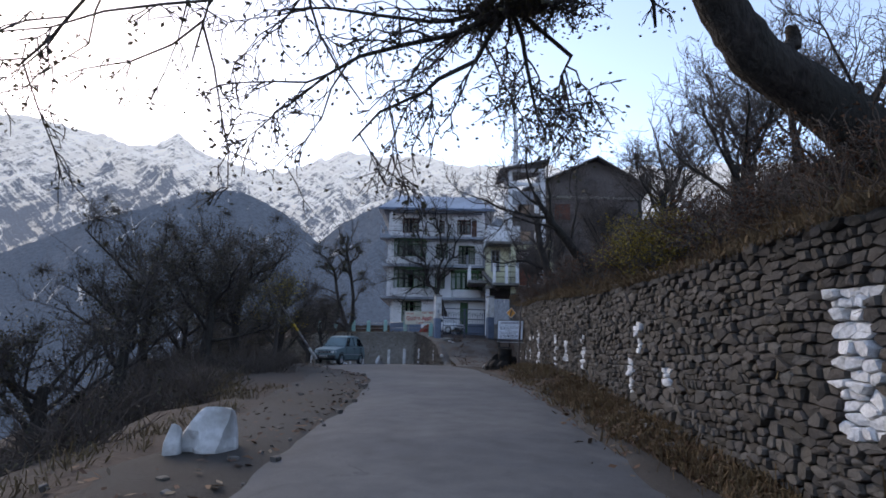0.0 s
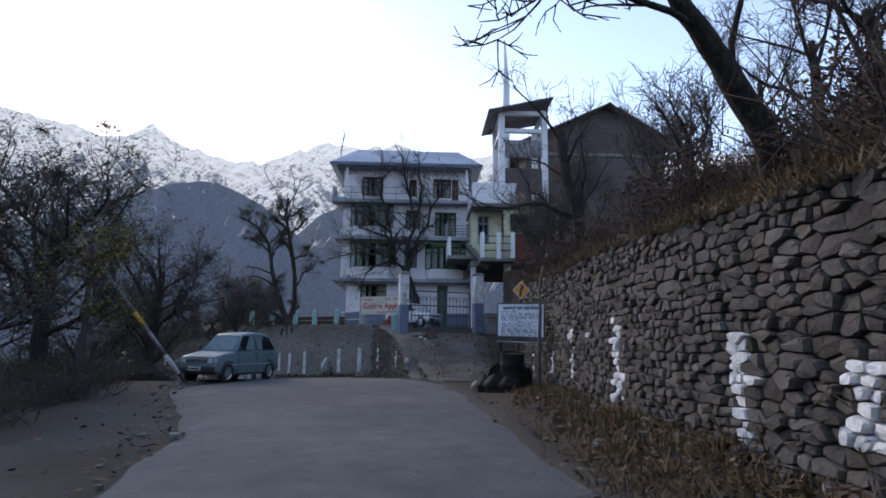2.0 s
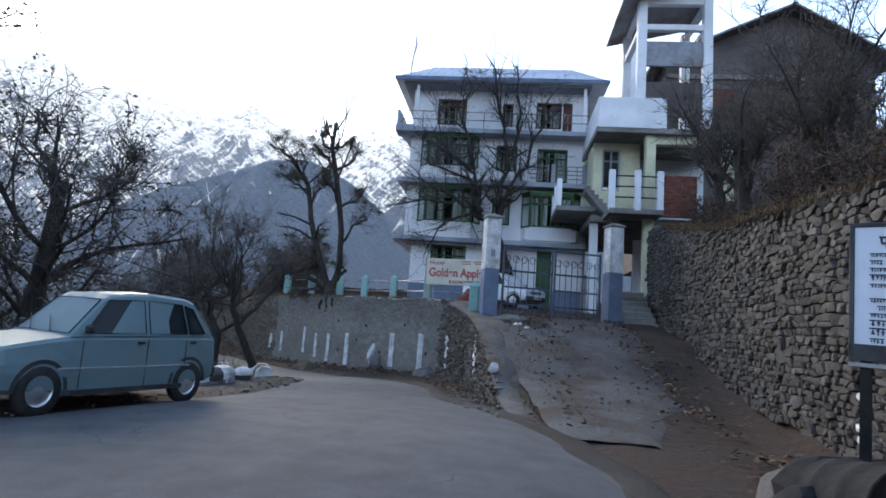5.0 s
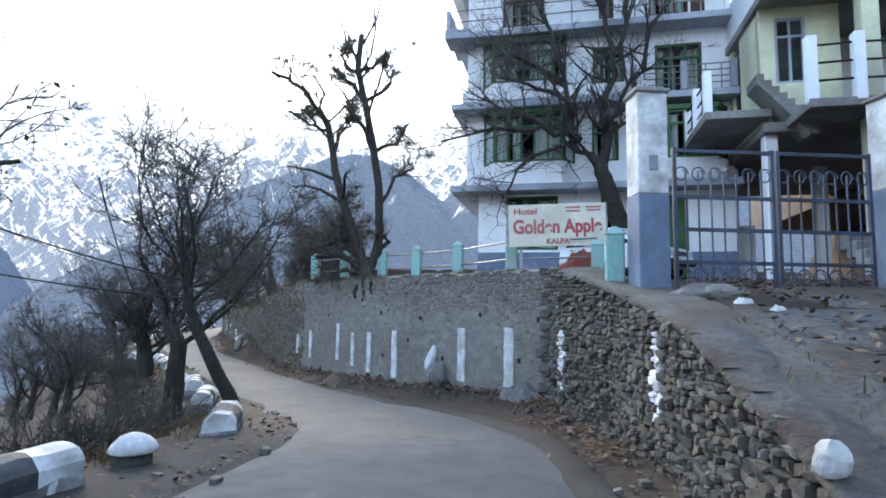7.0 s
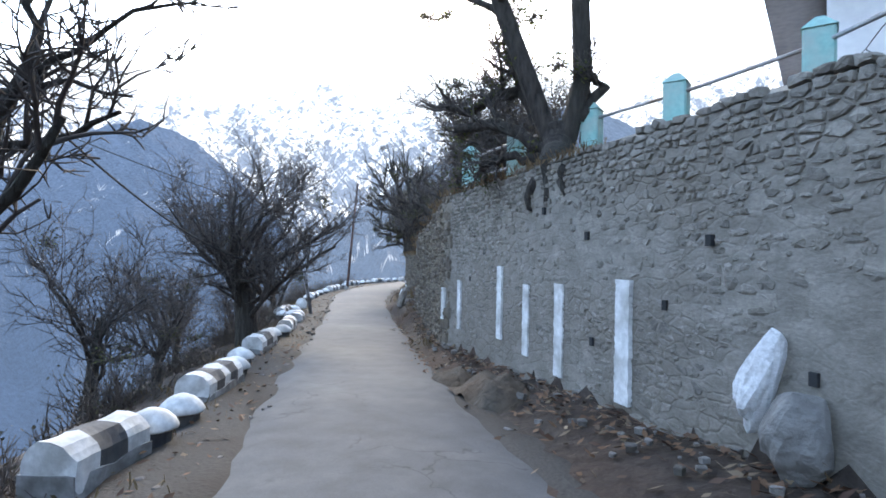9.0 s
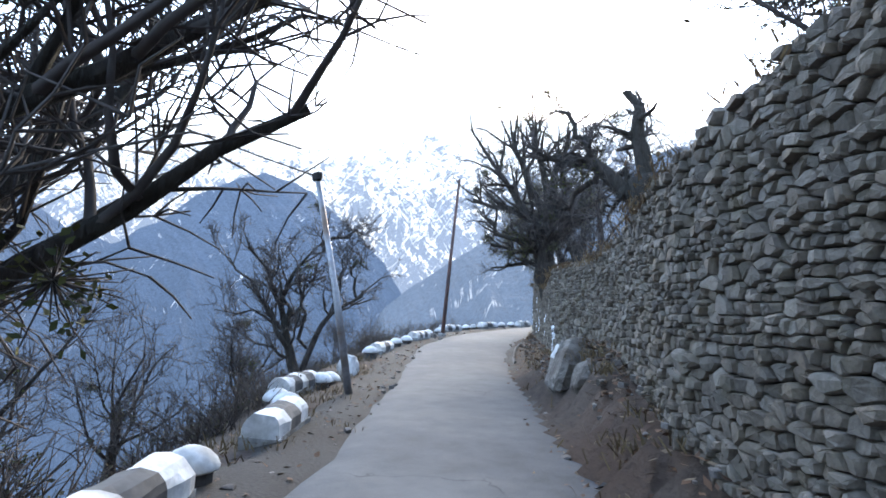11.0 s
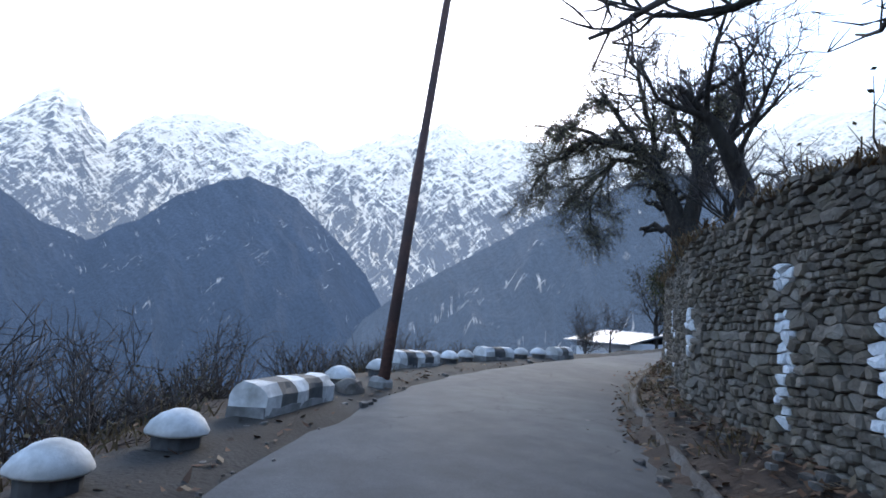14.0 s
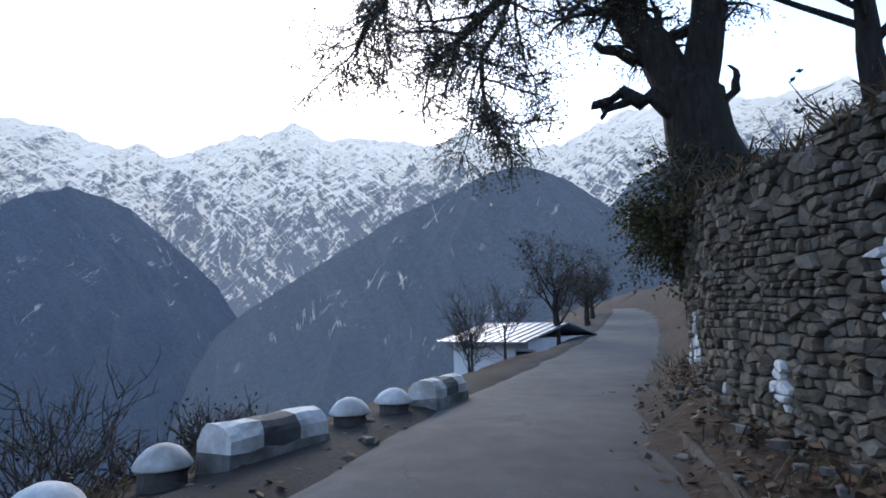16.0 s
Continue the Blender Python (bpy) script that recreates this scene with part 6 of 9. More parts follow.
for x0, x1, z0, z1, m, lb in ((1.5, 2.15, 2.74, 5.4, GREENP, "green panelled door"), (2.36, 2.78, 10.74, 12.3, BROWNP, "brown wooden door")):
    bm = bmesh.new()
    add_box(bm, ((x0 + x1) / 2, HY + 0.1, (z0 + z1) / 2), (x1 - x0, 0.05, z1 - z0))
    for k in range(3):
        add_box(bm, ((x0 + x1) / 2, HY + 0.07, z0 + (k + 0.5) * (z1 - z0) / 3), ((x1 - x0) * 0.7, 0.03, (z1 - z0) / 3 * 0.75), bevel=0.01)
    d = hpart(HOTEL, "door", bm, m, lb)
    part("door_handle", box_bm((x0 + 0.08, HY + 0.045, z0 + 1.0), (0.03, 0.04, 0.12)), CHROME, d)


def railing(owner, a, b, h, material, bars=2, posts=4, name="railing"):
    """Uprights and level bars from a to b."""
    a, b = Vector(a), Vector(b)
    bm = bmesh.new()
    for k in range(bars):
        z = Vector((0, 0, h * (k + 1) / bars))
        add_tube(bm, [a + z, b + z], [0.02, 0.02], 6)
    for k in range(posts + 1):
        p = a.lerp(b, k / posts)
        add_tube(bm, [p, p + Vector((0, 0, h))], [0.018, 0.018], 6)
    return hpart(owner, name, bm, material)


# terraces on the upper floors
railing(HOTEL, (-4.9, HY - 0.62, 10.74), (HX1, HY - 0.62, 10.74), 0.75, STEEL, 2, 9)
railing(HOTEL, (0.9, HY - 0.62, 8.38), (HX1, HY - 0.62, 8.38), 0.75, STEEL, 4, 6)
hpart(HOTEL, "terrace_parapet", box_bm((-5.1, HY + 0.35, 11.1), (0.14, 2.0, 0.85), bevel=0.02), SLABGREY, "grey terrace parapet")
hpart(HOTEL, "terrace_corner", box_bm((-4.75, HY - 0.4, 10.62), (0.85, 0.9, 0.34), bevel=0.03), SLABGREY)
hpart(HOTEL, "terrace_wall", box_bm((-1.8, HY - 0.66, 8.55), (5.6, 0.1, 0.34), bevel=0.02), WALLWHITE)
for x in (0.6, 2.0, HX1 - 0.1):
    hpart(HOTEL, "terrace_post", box_bm((x, HY - 0.62, 8.8), (0.18, 0.18, 0.85), bevel=0.02), SLABGREY)
hpart(HOTEL, "flower_panel", box_bm((2.0, HY - 0.56, 6.05), (2.2, 0.03, 0.5), bevel=0.01), WALLWHITE)
# hipped tin roof with standing seams
ex0, ex1, ey0, ey1, ez, rz = -5.35, 4.25, 45.05, 57.2, 12.95, 14.75
bm = bmesh.new()
e = [bm.verts.new(p) for p in ((ex0, ey0, ez + 0.04), (ex1, ey0, ez + 0.04), (ex1, ey1, ez + 0.04), (ex0, ey1, ez + 0.04))]
r0, r1 = bm.verts.new(((ex0 + 1.4), (ey0 + 2.7), rz)), bm.verts.new(((ex1 - 1.4), (ey0 + 2.7), rz))
r2, r3 = bm.verts.new(((ex1 - 1.4), (ey1 - 2.7), rz)), bm.verts.new(((ex0 + 1.4), (ey1 - 2.7), rz))
bm.faces.new((e[0], e[1], r1, r0)), bm.faces.new((e[1], e[2], r2, r1)), bm.faces.new((e[2], e[3], r3, r2)), bm.faces.new((e[3], e[0], r0, r3)), bm.faces.new((r0, r1, r2, r3))
roof = hpart(HOTEL, "roof", bm, TIN, "pale blue-grey tin roof")
bm = bmesh.new()
for k in range(25):
    x = ex0 + 0.25 + k * (ex1 - ex0 - 0.5) / 24
    u = min(1.0, (x - ex0) / 1.4, (ex1 - x) / 1.4)
    add_tube(bm, [(x, ey0, ez + 0.06), (x, ey0 + 2.7 * u, ez + 0.06 + (rz - ez - 0.04) * u)], [0.02, 0.02], 4)
part("roof_seams", bm, TIN, roof)
hpart(HOTEL, "soffit", box_bm(((ex0 + ex1) / 2, (ey0 + ey1) / 2, ez - 0.03), (ex1 - ex0 - 0.04, ey1 - ey0 - 0.04, 0.1)), WALLWHITE)
hpart(HOTEL, "fascia", box_bm(((ex0 + ex1) / 2, ey0 - 0.02, ez - 0.02), (ex1 - ex0, 0.04, 0.18)), SLATEBLUE)
for x in (-4.3, HX1 - 0.2):
    hpart(HOTEL, "verandah_post", box_bm((x, HY - 0.55, 11.83), (0.14, 0.14, 2.2), bevel=0.01), WALLWHITE)
for k in range(5):
    hpart(HOTEL, "outdoor_lamp", box_bm((-3.9 + k * 1.8, HY - 0.03, 12.6), (0.1, 0.08, 0.12), bevel=0.02), WHITE)
bm = bmesh.new()
add_tube(bm, [(-4.9, 46.2, 12.9), (-4.85, 46.2, 14.2), (-4.7, 46.2, 15.2), (-4.8, 46.2, 15.7)], [0.05, 0.045, 0.06, 0.02], 7)
hpart(HOTEL, "prayer_flag", bm, WHITE, "white prayer flag on a thin pole", True)

# yard fence of short turquoise posts with two rails
FP = [(-9.9, 46.4), (-8.4, 45.4), (-6.85, 44.6), (-5.6, 43.95), (-4.2, 43.0), (-2.6, 41.2), (-0.72, 40.6), (-0.66, 36.75)]
FENCE = empty("fence", Matrix.Translation((-5.6, 43.9, 2.72)), "yard fence of turquoise concrete posts and steel rails", "fence")
for q, (x, y) in enumerate(FP):
    zb = (2.55, 2.55, 2.55, 2.55, 2.55, 2.5, 2.28, 2.0)[q]
    bm = bmesh.new()
    add_box(bm, (x, y, zb + 0.5), (0.26, 0.26, 1.05), bevel=0.02)
    bmesh.ops.create_cone(bm, cap_ends=True, segments=4, radius1=0.2, radius2=0.05, depth=0.12, matrix=Matrix.Translation((x, y, zb + 1.08)) @ Matrix.Rotation(radians(45), 4, "Z"))
    hpart(FENCE, "post", bm, TURQ)
for (xa, ya), (xb, yb) in zip(FP[:-1], FP[1:-1]):
    for h in (0.45, 0.85):
        bm = bmesh.new()
        add_tube(bm, [(xa, ya, 2.6 + h), (xb, yb, 2.6 + h)], [0.022, 0.022], 7)
        hpart(FENCE, "rail", bm, STEEL)

# ---- the gate ----
for x, y, zb, zt, w in ((-0.25, 36.3, 1.9, 4.95, 0.42), (3.2, 37.3, 2.2, 5.05, 0.42)):
    gp = empty("gate_pillar", Matrix.Translation((x, y, zb)) @ Matrix.Rotation(math.atan2(1.0, 3.45), 4, "Z"), "white masonry gate pillar with a slate-blue foot", "pillar", "gate pillars")
    h = zt - zb
    part("lower_shaft", box_bm((0, 0, 0.26 * h), (w, w, 0.52 * h), bevel=0.015), SLATEBLUE, gp, "slate-blue painted foot")
    bm = box_bm((0, 0, 0.75 * h), (w - 0.006, w - 0.006, 0.46 * h), bevel=0.015)
    part("upper_shaft", bm, WHITE, gp)
    bm = bmesh.new()
    prof = [(0.0, 0.975), (0.03, 0.985), (0.02, 1.0), (-0.06, 1.012), (-0.12, 1.02)]
    rings = [[bm.verts.new((sx * (w / 2 + o) + 0.012 * noise.noise((sx * 3, sy * 2, z * 9 + x)), sy * (w / 2 + o), h * z + 0.02 * noise.noise((sx * 2, sy * 3 + x, z * 4)))) for sx, sy in ((-1, -1), (0, -1.04), (1, -1), (1.04, 0), (1, 1), (0, 1.04), (-1, 1), (-1.04, 0))] for o, z in prof]
    for a, b in zip(rings, rings[1:]):
        for k in range(8):
            bm.faces.new((a[k], a[(k + 1) % 8], b[(k + 1) % 8], b[k]))
    bm.faces.new(rings[-1])
    part("capital", bm, CONCRETE, gp, "worn bare concrete top")
    if x < 0:
        part("emblem", box_bm((0, -w / 2 - 0.004, 0.66 * h), (0.12, 0.008, 0.2), bevel=0.003), SLABGREY, gp, "faint grey painted emblem")
GATE = empty("gate", Matrix.Translation((1.5, 36.82, 2.1)) @ Matrix.Rotation(math.atan2(0.83, 2.87), 4, "Z"), "two-leaved blue-grey steel bar gate with scrollwork, shut", "gate")
for sx in (-1, 1):
    L0, L1 = (-1.46, -0.02) if sx < 0 else (0.02, 1.4)
    leaf = part("leaf", bmesh.new(), GATEBLUE, GATE)
    for nm, zz in (("rail", 0.14), ("rail", 0.5), ("rail", 0.95), ("rail", 1.4), ("rail", 2.05)):
        part(nm, box_bm(((L0 + L1) / 2, 0, zz), (L1 - L0, 0.04, 0.05)), GATEBLUE, leaf)
    for x in (L0 + 0.02, L1 - 0.02):
        part("stile", box_bm((x, 0, 1.1), (0.05, 0.05, 1.98)), GATEBLUE, leaf)
    n = 8
    for k in range(1, n):
        part("bar", box_bm((L0 + (L1 - L0) * k / n, 0, 0.95), (0.018, 0.018, 1.64)), GATEBLUE, leaf)
    for zz, rr in ((1.72, 0.11), (0.32, 0.12)):
        for k in range(6):
            bm = bmesh.new()
            cxx = L0 + (L1 - L0) * (k + 0.5) / 6
            pts = [(cxx + rr * 0.9 * math.cos(a) * (1 - 0.05 * a), 0, zz + rr * math.sin(a) * (1 - 0.05 * a)) for a in np.linspace(0, 7.5, 20)]
            add_tube(bm, pts, [0.011] * 20, 4)
            part("scroll", bm, GATEBLUE, leaf)

# steps beside the right pillar
for k in range(7):
    st = tagged(part("step", box_bm((4.05, 37.9 + k * 0.3, 2.2 + k * 0.17), (1.1, 0.34, 0.3), bevel=0.02), CONCRETE), "worn concrete step beside the gate", "step", "steps by the gate")

# ---- the unfinished house beside the hotel ----
HOUSE = empty("unfinished_house", Matrix.Translation((5.4, 44, 2.72)), "unfinished cream and white house on stilts with bare balconies", "building")
hp = lambda n, c, s, m, lb="", bv=0.015: hpart(HOUSE, n, box_bm(c, s, bevel=bv), m, lb)
hp("floor_slab", (5.9, 46.9, 6.35), (5.2, 8.2, 0.24), CONCRETE, "bare concrete floor slab")
hp("roof_slab", (5.9, 46.2, 9.68), (5.2, 8.4, 0.22), CONCRETE)
hp("roof_parapet", (3.42, 45.6, 10.35), (0.16, 7.2, 1.2), WALLWHITE)
hp("roof_parapet", (4.6, 42.05, 10.35), (2.5, 0.16, 1.2), WALLWHITE)
for x, y in ((3.5, 43.2), (3.5, 46.6), (3.5, 50.2), (5.9, 46.6), (7.9, 46.6)):
    hp("stilt", (x, y, 4.48), (0.3, 0.3, 3.52), WALLWHITE)
hp("cream_column", (5.35, 42.35, 6.2), (0.36, 0.36, 6.9), CREAM, "cream painted column")
hp("cream_column", (8.2, 42.45, 6.8), (0.34, 0.34, 6.2), CREAM, "cream painted column")
hp("cream_beam", (6.8, 42.4, 9.4), (3.3, 0.3, 0.34), CREAM, "cream painted beam")
wall_with_openings(HOUSE, 3.4, 5.2, 6.47, 9.57, 43.3, 0.2, [(3.75, 4.45, 7.6, 9.3)], CREAM)
window(HOUSE, 3.75, 4.45, 7.6, 9.3, 43.38, 2, SLABGREY, curtain=False)
hp("side_wall", (3.5, 44.2, 8.02), (0.2, 1.55, 3.1), CREAM)
hp("side_wall", (3.5, 48.0, 8.02), (0.2, 4.6, 3.1), CREAM)
hp("side_wall", (3.5, 45.35, 6.95), (0.2, 0.75, 0.95), CREAM)
hp("side_glass", (3.5, 45.35, 8.45), (0.05, 0.7, 2.0), GLASS, "dark side window")
hp("inner_wall", (6.8, 45.4, 8.02), (3.0, 0.2, 3.1), WALLWHITE)
hp("back_wall", (5.9, 50.8, 8.0), (5.0, 0.2, 3.2), WALLWHITE)
hp("balcony_slab", (4.7, 42.15, 6.42), (1.9, 1.5, 0.2), CONCRETE, "bare concrete balcony slab")
for x, y in ((3.85, 41.55), (4.75, 41.5), (5.55, 41.55)):
    hp("balcony_post", (x, y, 7.2), (0.22, 0.22, 1.5), WALLWHITE, "white balcony post")
for z in (6.95, 7.35, 7.75):
    bm = bmesh.new()
    add_tube(bm, [(3.85, 41.55, z), (4.75, 41.5, z)], [0.025, 0.025], 6)
    hpart(HOUSE, "balcony_rail", bm, TAR)
    bm = bmesh.new()
    add_tube(bm, [(4.75, 41.5, z), (5.75, 41.55, z)], [0.025, 0.025], 6)
    hpart(HOUSE, "balcony_rail", bm, TAR)
hp("landing_slab", (2.75, 44.6, 6.75), (1.5, 3.4, 0.2), CONCRETE, "bare concrete landing")
for y in (43.1, 44.3, 45.6):
    hp("landing_post", (2.1, y, 7.35), (0.2, 0.2, 1.2), WALLWHITE, "white landing post")
for z in (7.1, 7.4, 7.75):
    bm = bmesh.new()
    add_tube(bm, [(2.1, 43.1, z), (2.1, 46.2, z)], [0.022, 0.022], 6)
    hpart(HOUSE, "landing_rail", bm, TAR)
bm = bmesh.new()
prof = [(0.0, -0.22), (0.0, 0.0)]
for k in range(8):
    prof += [(0.16 * (k + 1), -0.16 * k), (0.16 * (k + 1), -0.16 * (k + 1))]
prof += [(1.28, -1.5), (1.1, -1.5)]
lo, hi = [bm.verts.new((3.05 + x, 42.45, 7.55 + z)) for x, z in prof], [bm.verts.new((3.05 + x, 43.25, 7.55 + z)) for x, z in prof]
for k in range(len(prof)):
    j = (k + 1) % len(prof)
    bm.faces.new((lo[j], lo[k], hi[k], hi[j]))
bm.faces.new(lo)
bm.faces.new(list(reversed(hi)))
hpart(HOUSE, "stair_flight", bm, CONCRETE, "bare concrete stair flight")
hp("lattice_screen", (3.2, 47.6, 3.7), (2.4, 0.06, 1.9), WALLWHITE, "white pierced screen wall")
for r in range(12):
    for k in range(5):
        hpart(HOUSE, "brick", box_bm((6.0 + k * 0.24 + (0.12 if r % 2 else 0) - 0.06, 42.5, 6.55 + r * 0.135), (0.225, 0.11, 0.12), bevel=0.006), BRICK)
hp("brick_backing", (6.5, 42.56, 7.3), (1.3, 0.06, 1.62), MORTAR)
# roof-top tank stand
for x, y in ((5.3, 44.0), (7.95, 44.0), (5.3, 47.0), (7.95, 47.0)):
    hp("stand_column", (x, y, 13.0), (0.36, 0.36, 6.4), WALLWHITE, "white stand column")
for z in (14.9, 16.05):
    hp("stand_beam", (6.62, 44.0, z), (2.9, 0.24, 0.26), WALLWHITE)
    hp("stand_beam", (5.3, 45.5, z), (0.24, 2.8, 0.26), WALLWHITE)
    hp("stand_beam", (7.95, 45.5, z), (0.24, 2.8, 0.26), WALLWHITE)
hp("stand_infill", (6.62, 44.02, 13.75), (2.3, 0.14, 1.1), RUSTTIN, "brownish infill panel")
hp("stand_infill", (6.62, 44.02, 11.75), (2.3, 0.14, 1.5), SHEDWALL)
hpart(HOUSE, "stand_roof", box_bm((0, 0, 0), (4.1, 4.4, 0.07), Matrix.Translation((6.4, 45.3, 16.35)) @ Matrix.Rotation(radians(-13), 4, "Y")), RUSTTIN, "tilted tin sheet roof")

# barn up the slope and a mast
BARN = empty("barn", Matrix.Translation((13, 50, 8)), "tall grey-brown barn with a gabled tin roof on the slope", "building")
bm = bmesh.new()
f = [bm.verts.new(p) for p in ((7.9, 50, 6), (18.1, 50, 6), (18.1, 50, 16.8), (14.0, 50, 19.2), (7.9, 50, 16.4))]
b = [bm.verts.new((v.co.x, 60, v.co.z)) for v in f]
bm.faces.new(f)
bm.faces.new(list(reversed(b)))
for k in range(5):
    bm.faces.new((f[k], b[k], b[(k + 1) % 5], f[(k + 1) % 5]))
hpart(BARN, "wall", bm, SHEDWALL)
for x0, z0, x1, z1 in ((7.2, 16.1, 14.05, 19.3), (14.0, 19.3, 18.9, 16.4)):
    ln = math.hypot(x1 - x0, z1 - z0)
    hpart(BARN, "roof", box_bm((0, 0, 0), (ln + 0.2, 11.4, 0.1), Matrix.Translation(((x0 + x1) / 2, 55, (z0 + z1) / 2 + 0.08)) @ Matrix.Rotation(-math.atan2(z1 - z0, x1 - x0), 4, "Y")), RUSTTIN)
hpart(BARN, "string_course", box_bm((13, 49.96, 15.6), (10.0, 0.1, 0.25)), RENDER)
hpart(BARN, "window", box_bm((10.8, 49.95, 14.2), (1.4, 0.1, 1.5), bevel=0.02), BROWNP)
# Solid near-black panels: the dark inside of two windows put in as colour
for q, (x, zz) in enumerate(((9.3, 12.0), (15.6, 13.0))):
    hpart(BARN, "window", box_bm((x, 49.95, zz), (0.9, 0.1, 1.2), bevel=0.02), SHADEBLACK)
bm = bmesh.new()
add_tube(bm, [(6.7, 52, 9), (6.75, 52, 17), (6.85, 52, 22), (6.7, 52, 25.6)], [0.36, 0.32, 0.24, 0.07], 10)
tagged(part("prayer_mast", bm, WALLWHITE, smooth=True), "tall pole wrapped in white prayer cloth", "pole")

# low house below the far stretch of road
LOWH = empty("low_house", Matrix.Translation((-36.6, 84.45, -2.7)) @ Matrix.Rotation(radians(-10), 4, "Z"), "low white house with a long pale tin roof below the road", "building")
part("wall", box_bm((-0.2, 2.9, 1.45), (3.2, 5.6, 2.9)), WALLWHITE, LOWH)
for sd in (-1, 1):
    roof = part("roof", box_bm((0, 0, 0), (3.8, 3.4, 0.07), Matrix.Translation((-0.35, 2.9 + sd * 1.6, 3.1)) @ Matrix.Rotation(radians(-11 * sd), 4, "X")), TIN, LOWH, "pale tin roof sheet")
    for k in range(10):
        part("roof_seam", box_bm((0, 0, 0), (0.03, 3.36, 0.03), Matrix.Translation((-2.1 + k * 0.38, 2.9 + sd * 1.6, 3.15)) @ Matrix.Rotation(radians(-11 * sd), 4, "X")), TIN, roof)
w = part("window", box_bm((1.3, 0.08, 2.1), (0.8, 0.06, 0.9), bevel=0.02), SLABGREY, LOWH)
part("pane", box_bm((1.3, 0.04, 2.1), (0.66, 0.03, 0.76)), GLASS, w)
# concrete kerb along the far wall
tagged(strip("kerb", _k[17], _k[20], 0.3, lambda c: c[5] + 0.02, lambda c: c[5] + 0.18, 0.11, DRIVEM, 3, 0.06, 0.16), "low worn concrete kerb below the terrace wall", "kerb", kind="structure")
# the drive's cracked concrete surface
bm = bmesh.new()
rows = []
for y in np.arange(27.9, 37.4, 0.3):
    zc = float(np.interp(y, DRIVE_Y, DRIVE_Z))
    x0 = float(np.interp(y, [27.9, 29, 31, 34.3, 36.2, 37.5], [0.9, 0.8, 0.6, 0.1, -0.05, 0.1])) + 0.12 * noise.noise((y * 1.3, 0, 0))
    x1 = float(np.interp(y, [27.9, 30, 33, 37], [2.2, 2.9, 3.4, 3.3])) + 0.35 * noise.noise((y * 0.9, 5, 0))
    rows.append([bm.verts.new((x0 + (x1 - x0) * k / 8, y, zc + 0.045 + (-0.06 if k in (0, 8) else 0) + 0.02 * noise.noise((k * 0.7, y, 2)))) for k in range(9)])
for a, b in zip(rows, rows[1:]):
    for k in range(8):
        bm.faces.new((a[k], a[k + 1], b[k + 1], b[k]))
tagged(part("driveway", bm, DRIVEM, smooth=True), "cracked concrete drive climbing to the gate", "driveway", kind="structure")

# ---- trees ----
BARK = two_tone("dark_bark", (0.018, 0.015, 0.013), (0.062, 0.052, 0.046), (0.038, 0.036, 0.03), 16.0, 1.6, 0.95, 1.0, 0.09, stretch=(1, 1, 0.25))
TWIG = two_tone("grey_brown_twigs", (0.045, 0.039, 0.038), (0.093, 0.081, 0.075), (0.068, 0.057, 0.054), 8.0, 0.8, 0.95, 0.2, 0.01)
SCRUBM = two_tone("dry_scrub", (0.045, 0.038, 0.035), (0.093, 0.075, 0.066), (0.075, 0.054, 0.042), 6.0, 0.5, 0.95, 0.2, 0.01)


def leaf_mat(name, stops):
    def build(n, l, bs):
        g = n.new("ShaderNodeNewGeometry")
        l.new(ramp(n, l, g.outputs["Random Per Island"], stops), bs.inputs["Base Color"])
    return mat(name, build, 0.8, 0.0, 0.2)


LEAF_DRY = leaf_mat("withered_leaves", [(0.0, (0.05, 0.045, 0.028)), (0.5, (0.085, 0.07, 0.04)), (1.0, (0.045, 0.045, 0.03))])
LEAF_OCHRE = leaf_mat("ochre_leaves", [(0.0, (0.17, 0.13, 0.03)), (0.5, (0.25, 0.18, 0.035)), (1.0, (0.10, 0.10, 0.035))])
LEAF_OLIVE = leaf_mat("olive_leaves", [(0.0, (0.05, 0.055, 0.02)), (0.5, (0.085, 0.085, 0.025)), (1.0, (0.035, 0.045, 0.02))])
LEAF_BROWN = leaf_mat("brown_olive_leaves", [(0.0, (0.12, 0.112, 0.075)), (0.5, (0.19, 0.17, 0.115)), (1.0, (0.09, 0.09, 0.062))])
LEAF_RUST = leaf_mat("rusty_leaves", [(0.0, (0.075, 0.036, 0.022)), (0.5, (0.12, 0.06, 0.032)), (1.0, (0.05, 0.032, 0.024))])
GRASSM = leaf_mat("dry_grass", [(0.0, (0.10, 0.07, 0.035)), (0.5, (0.16, 0.115, 0.06)), (1.0, (0.075, 0.05, 0.03))])


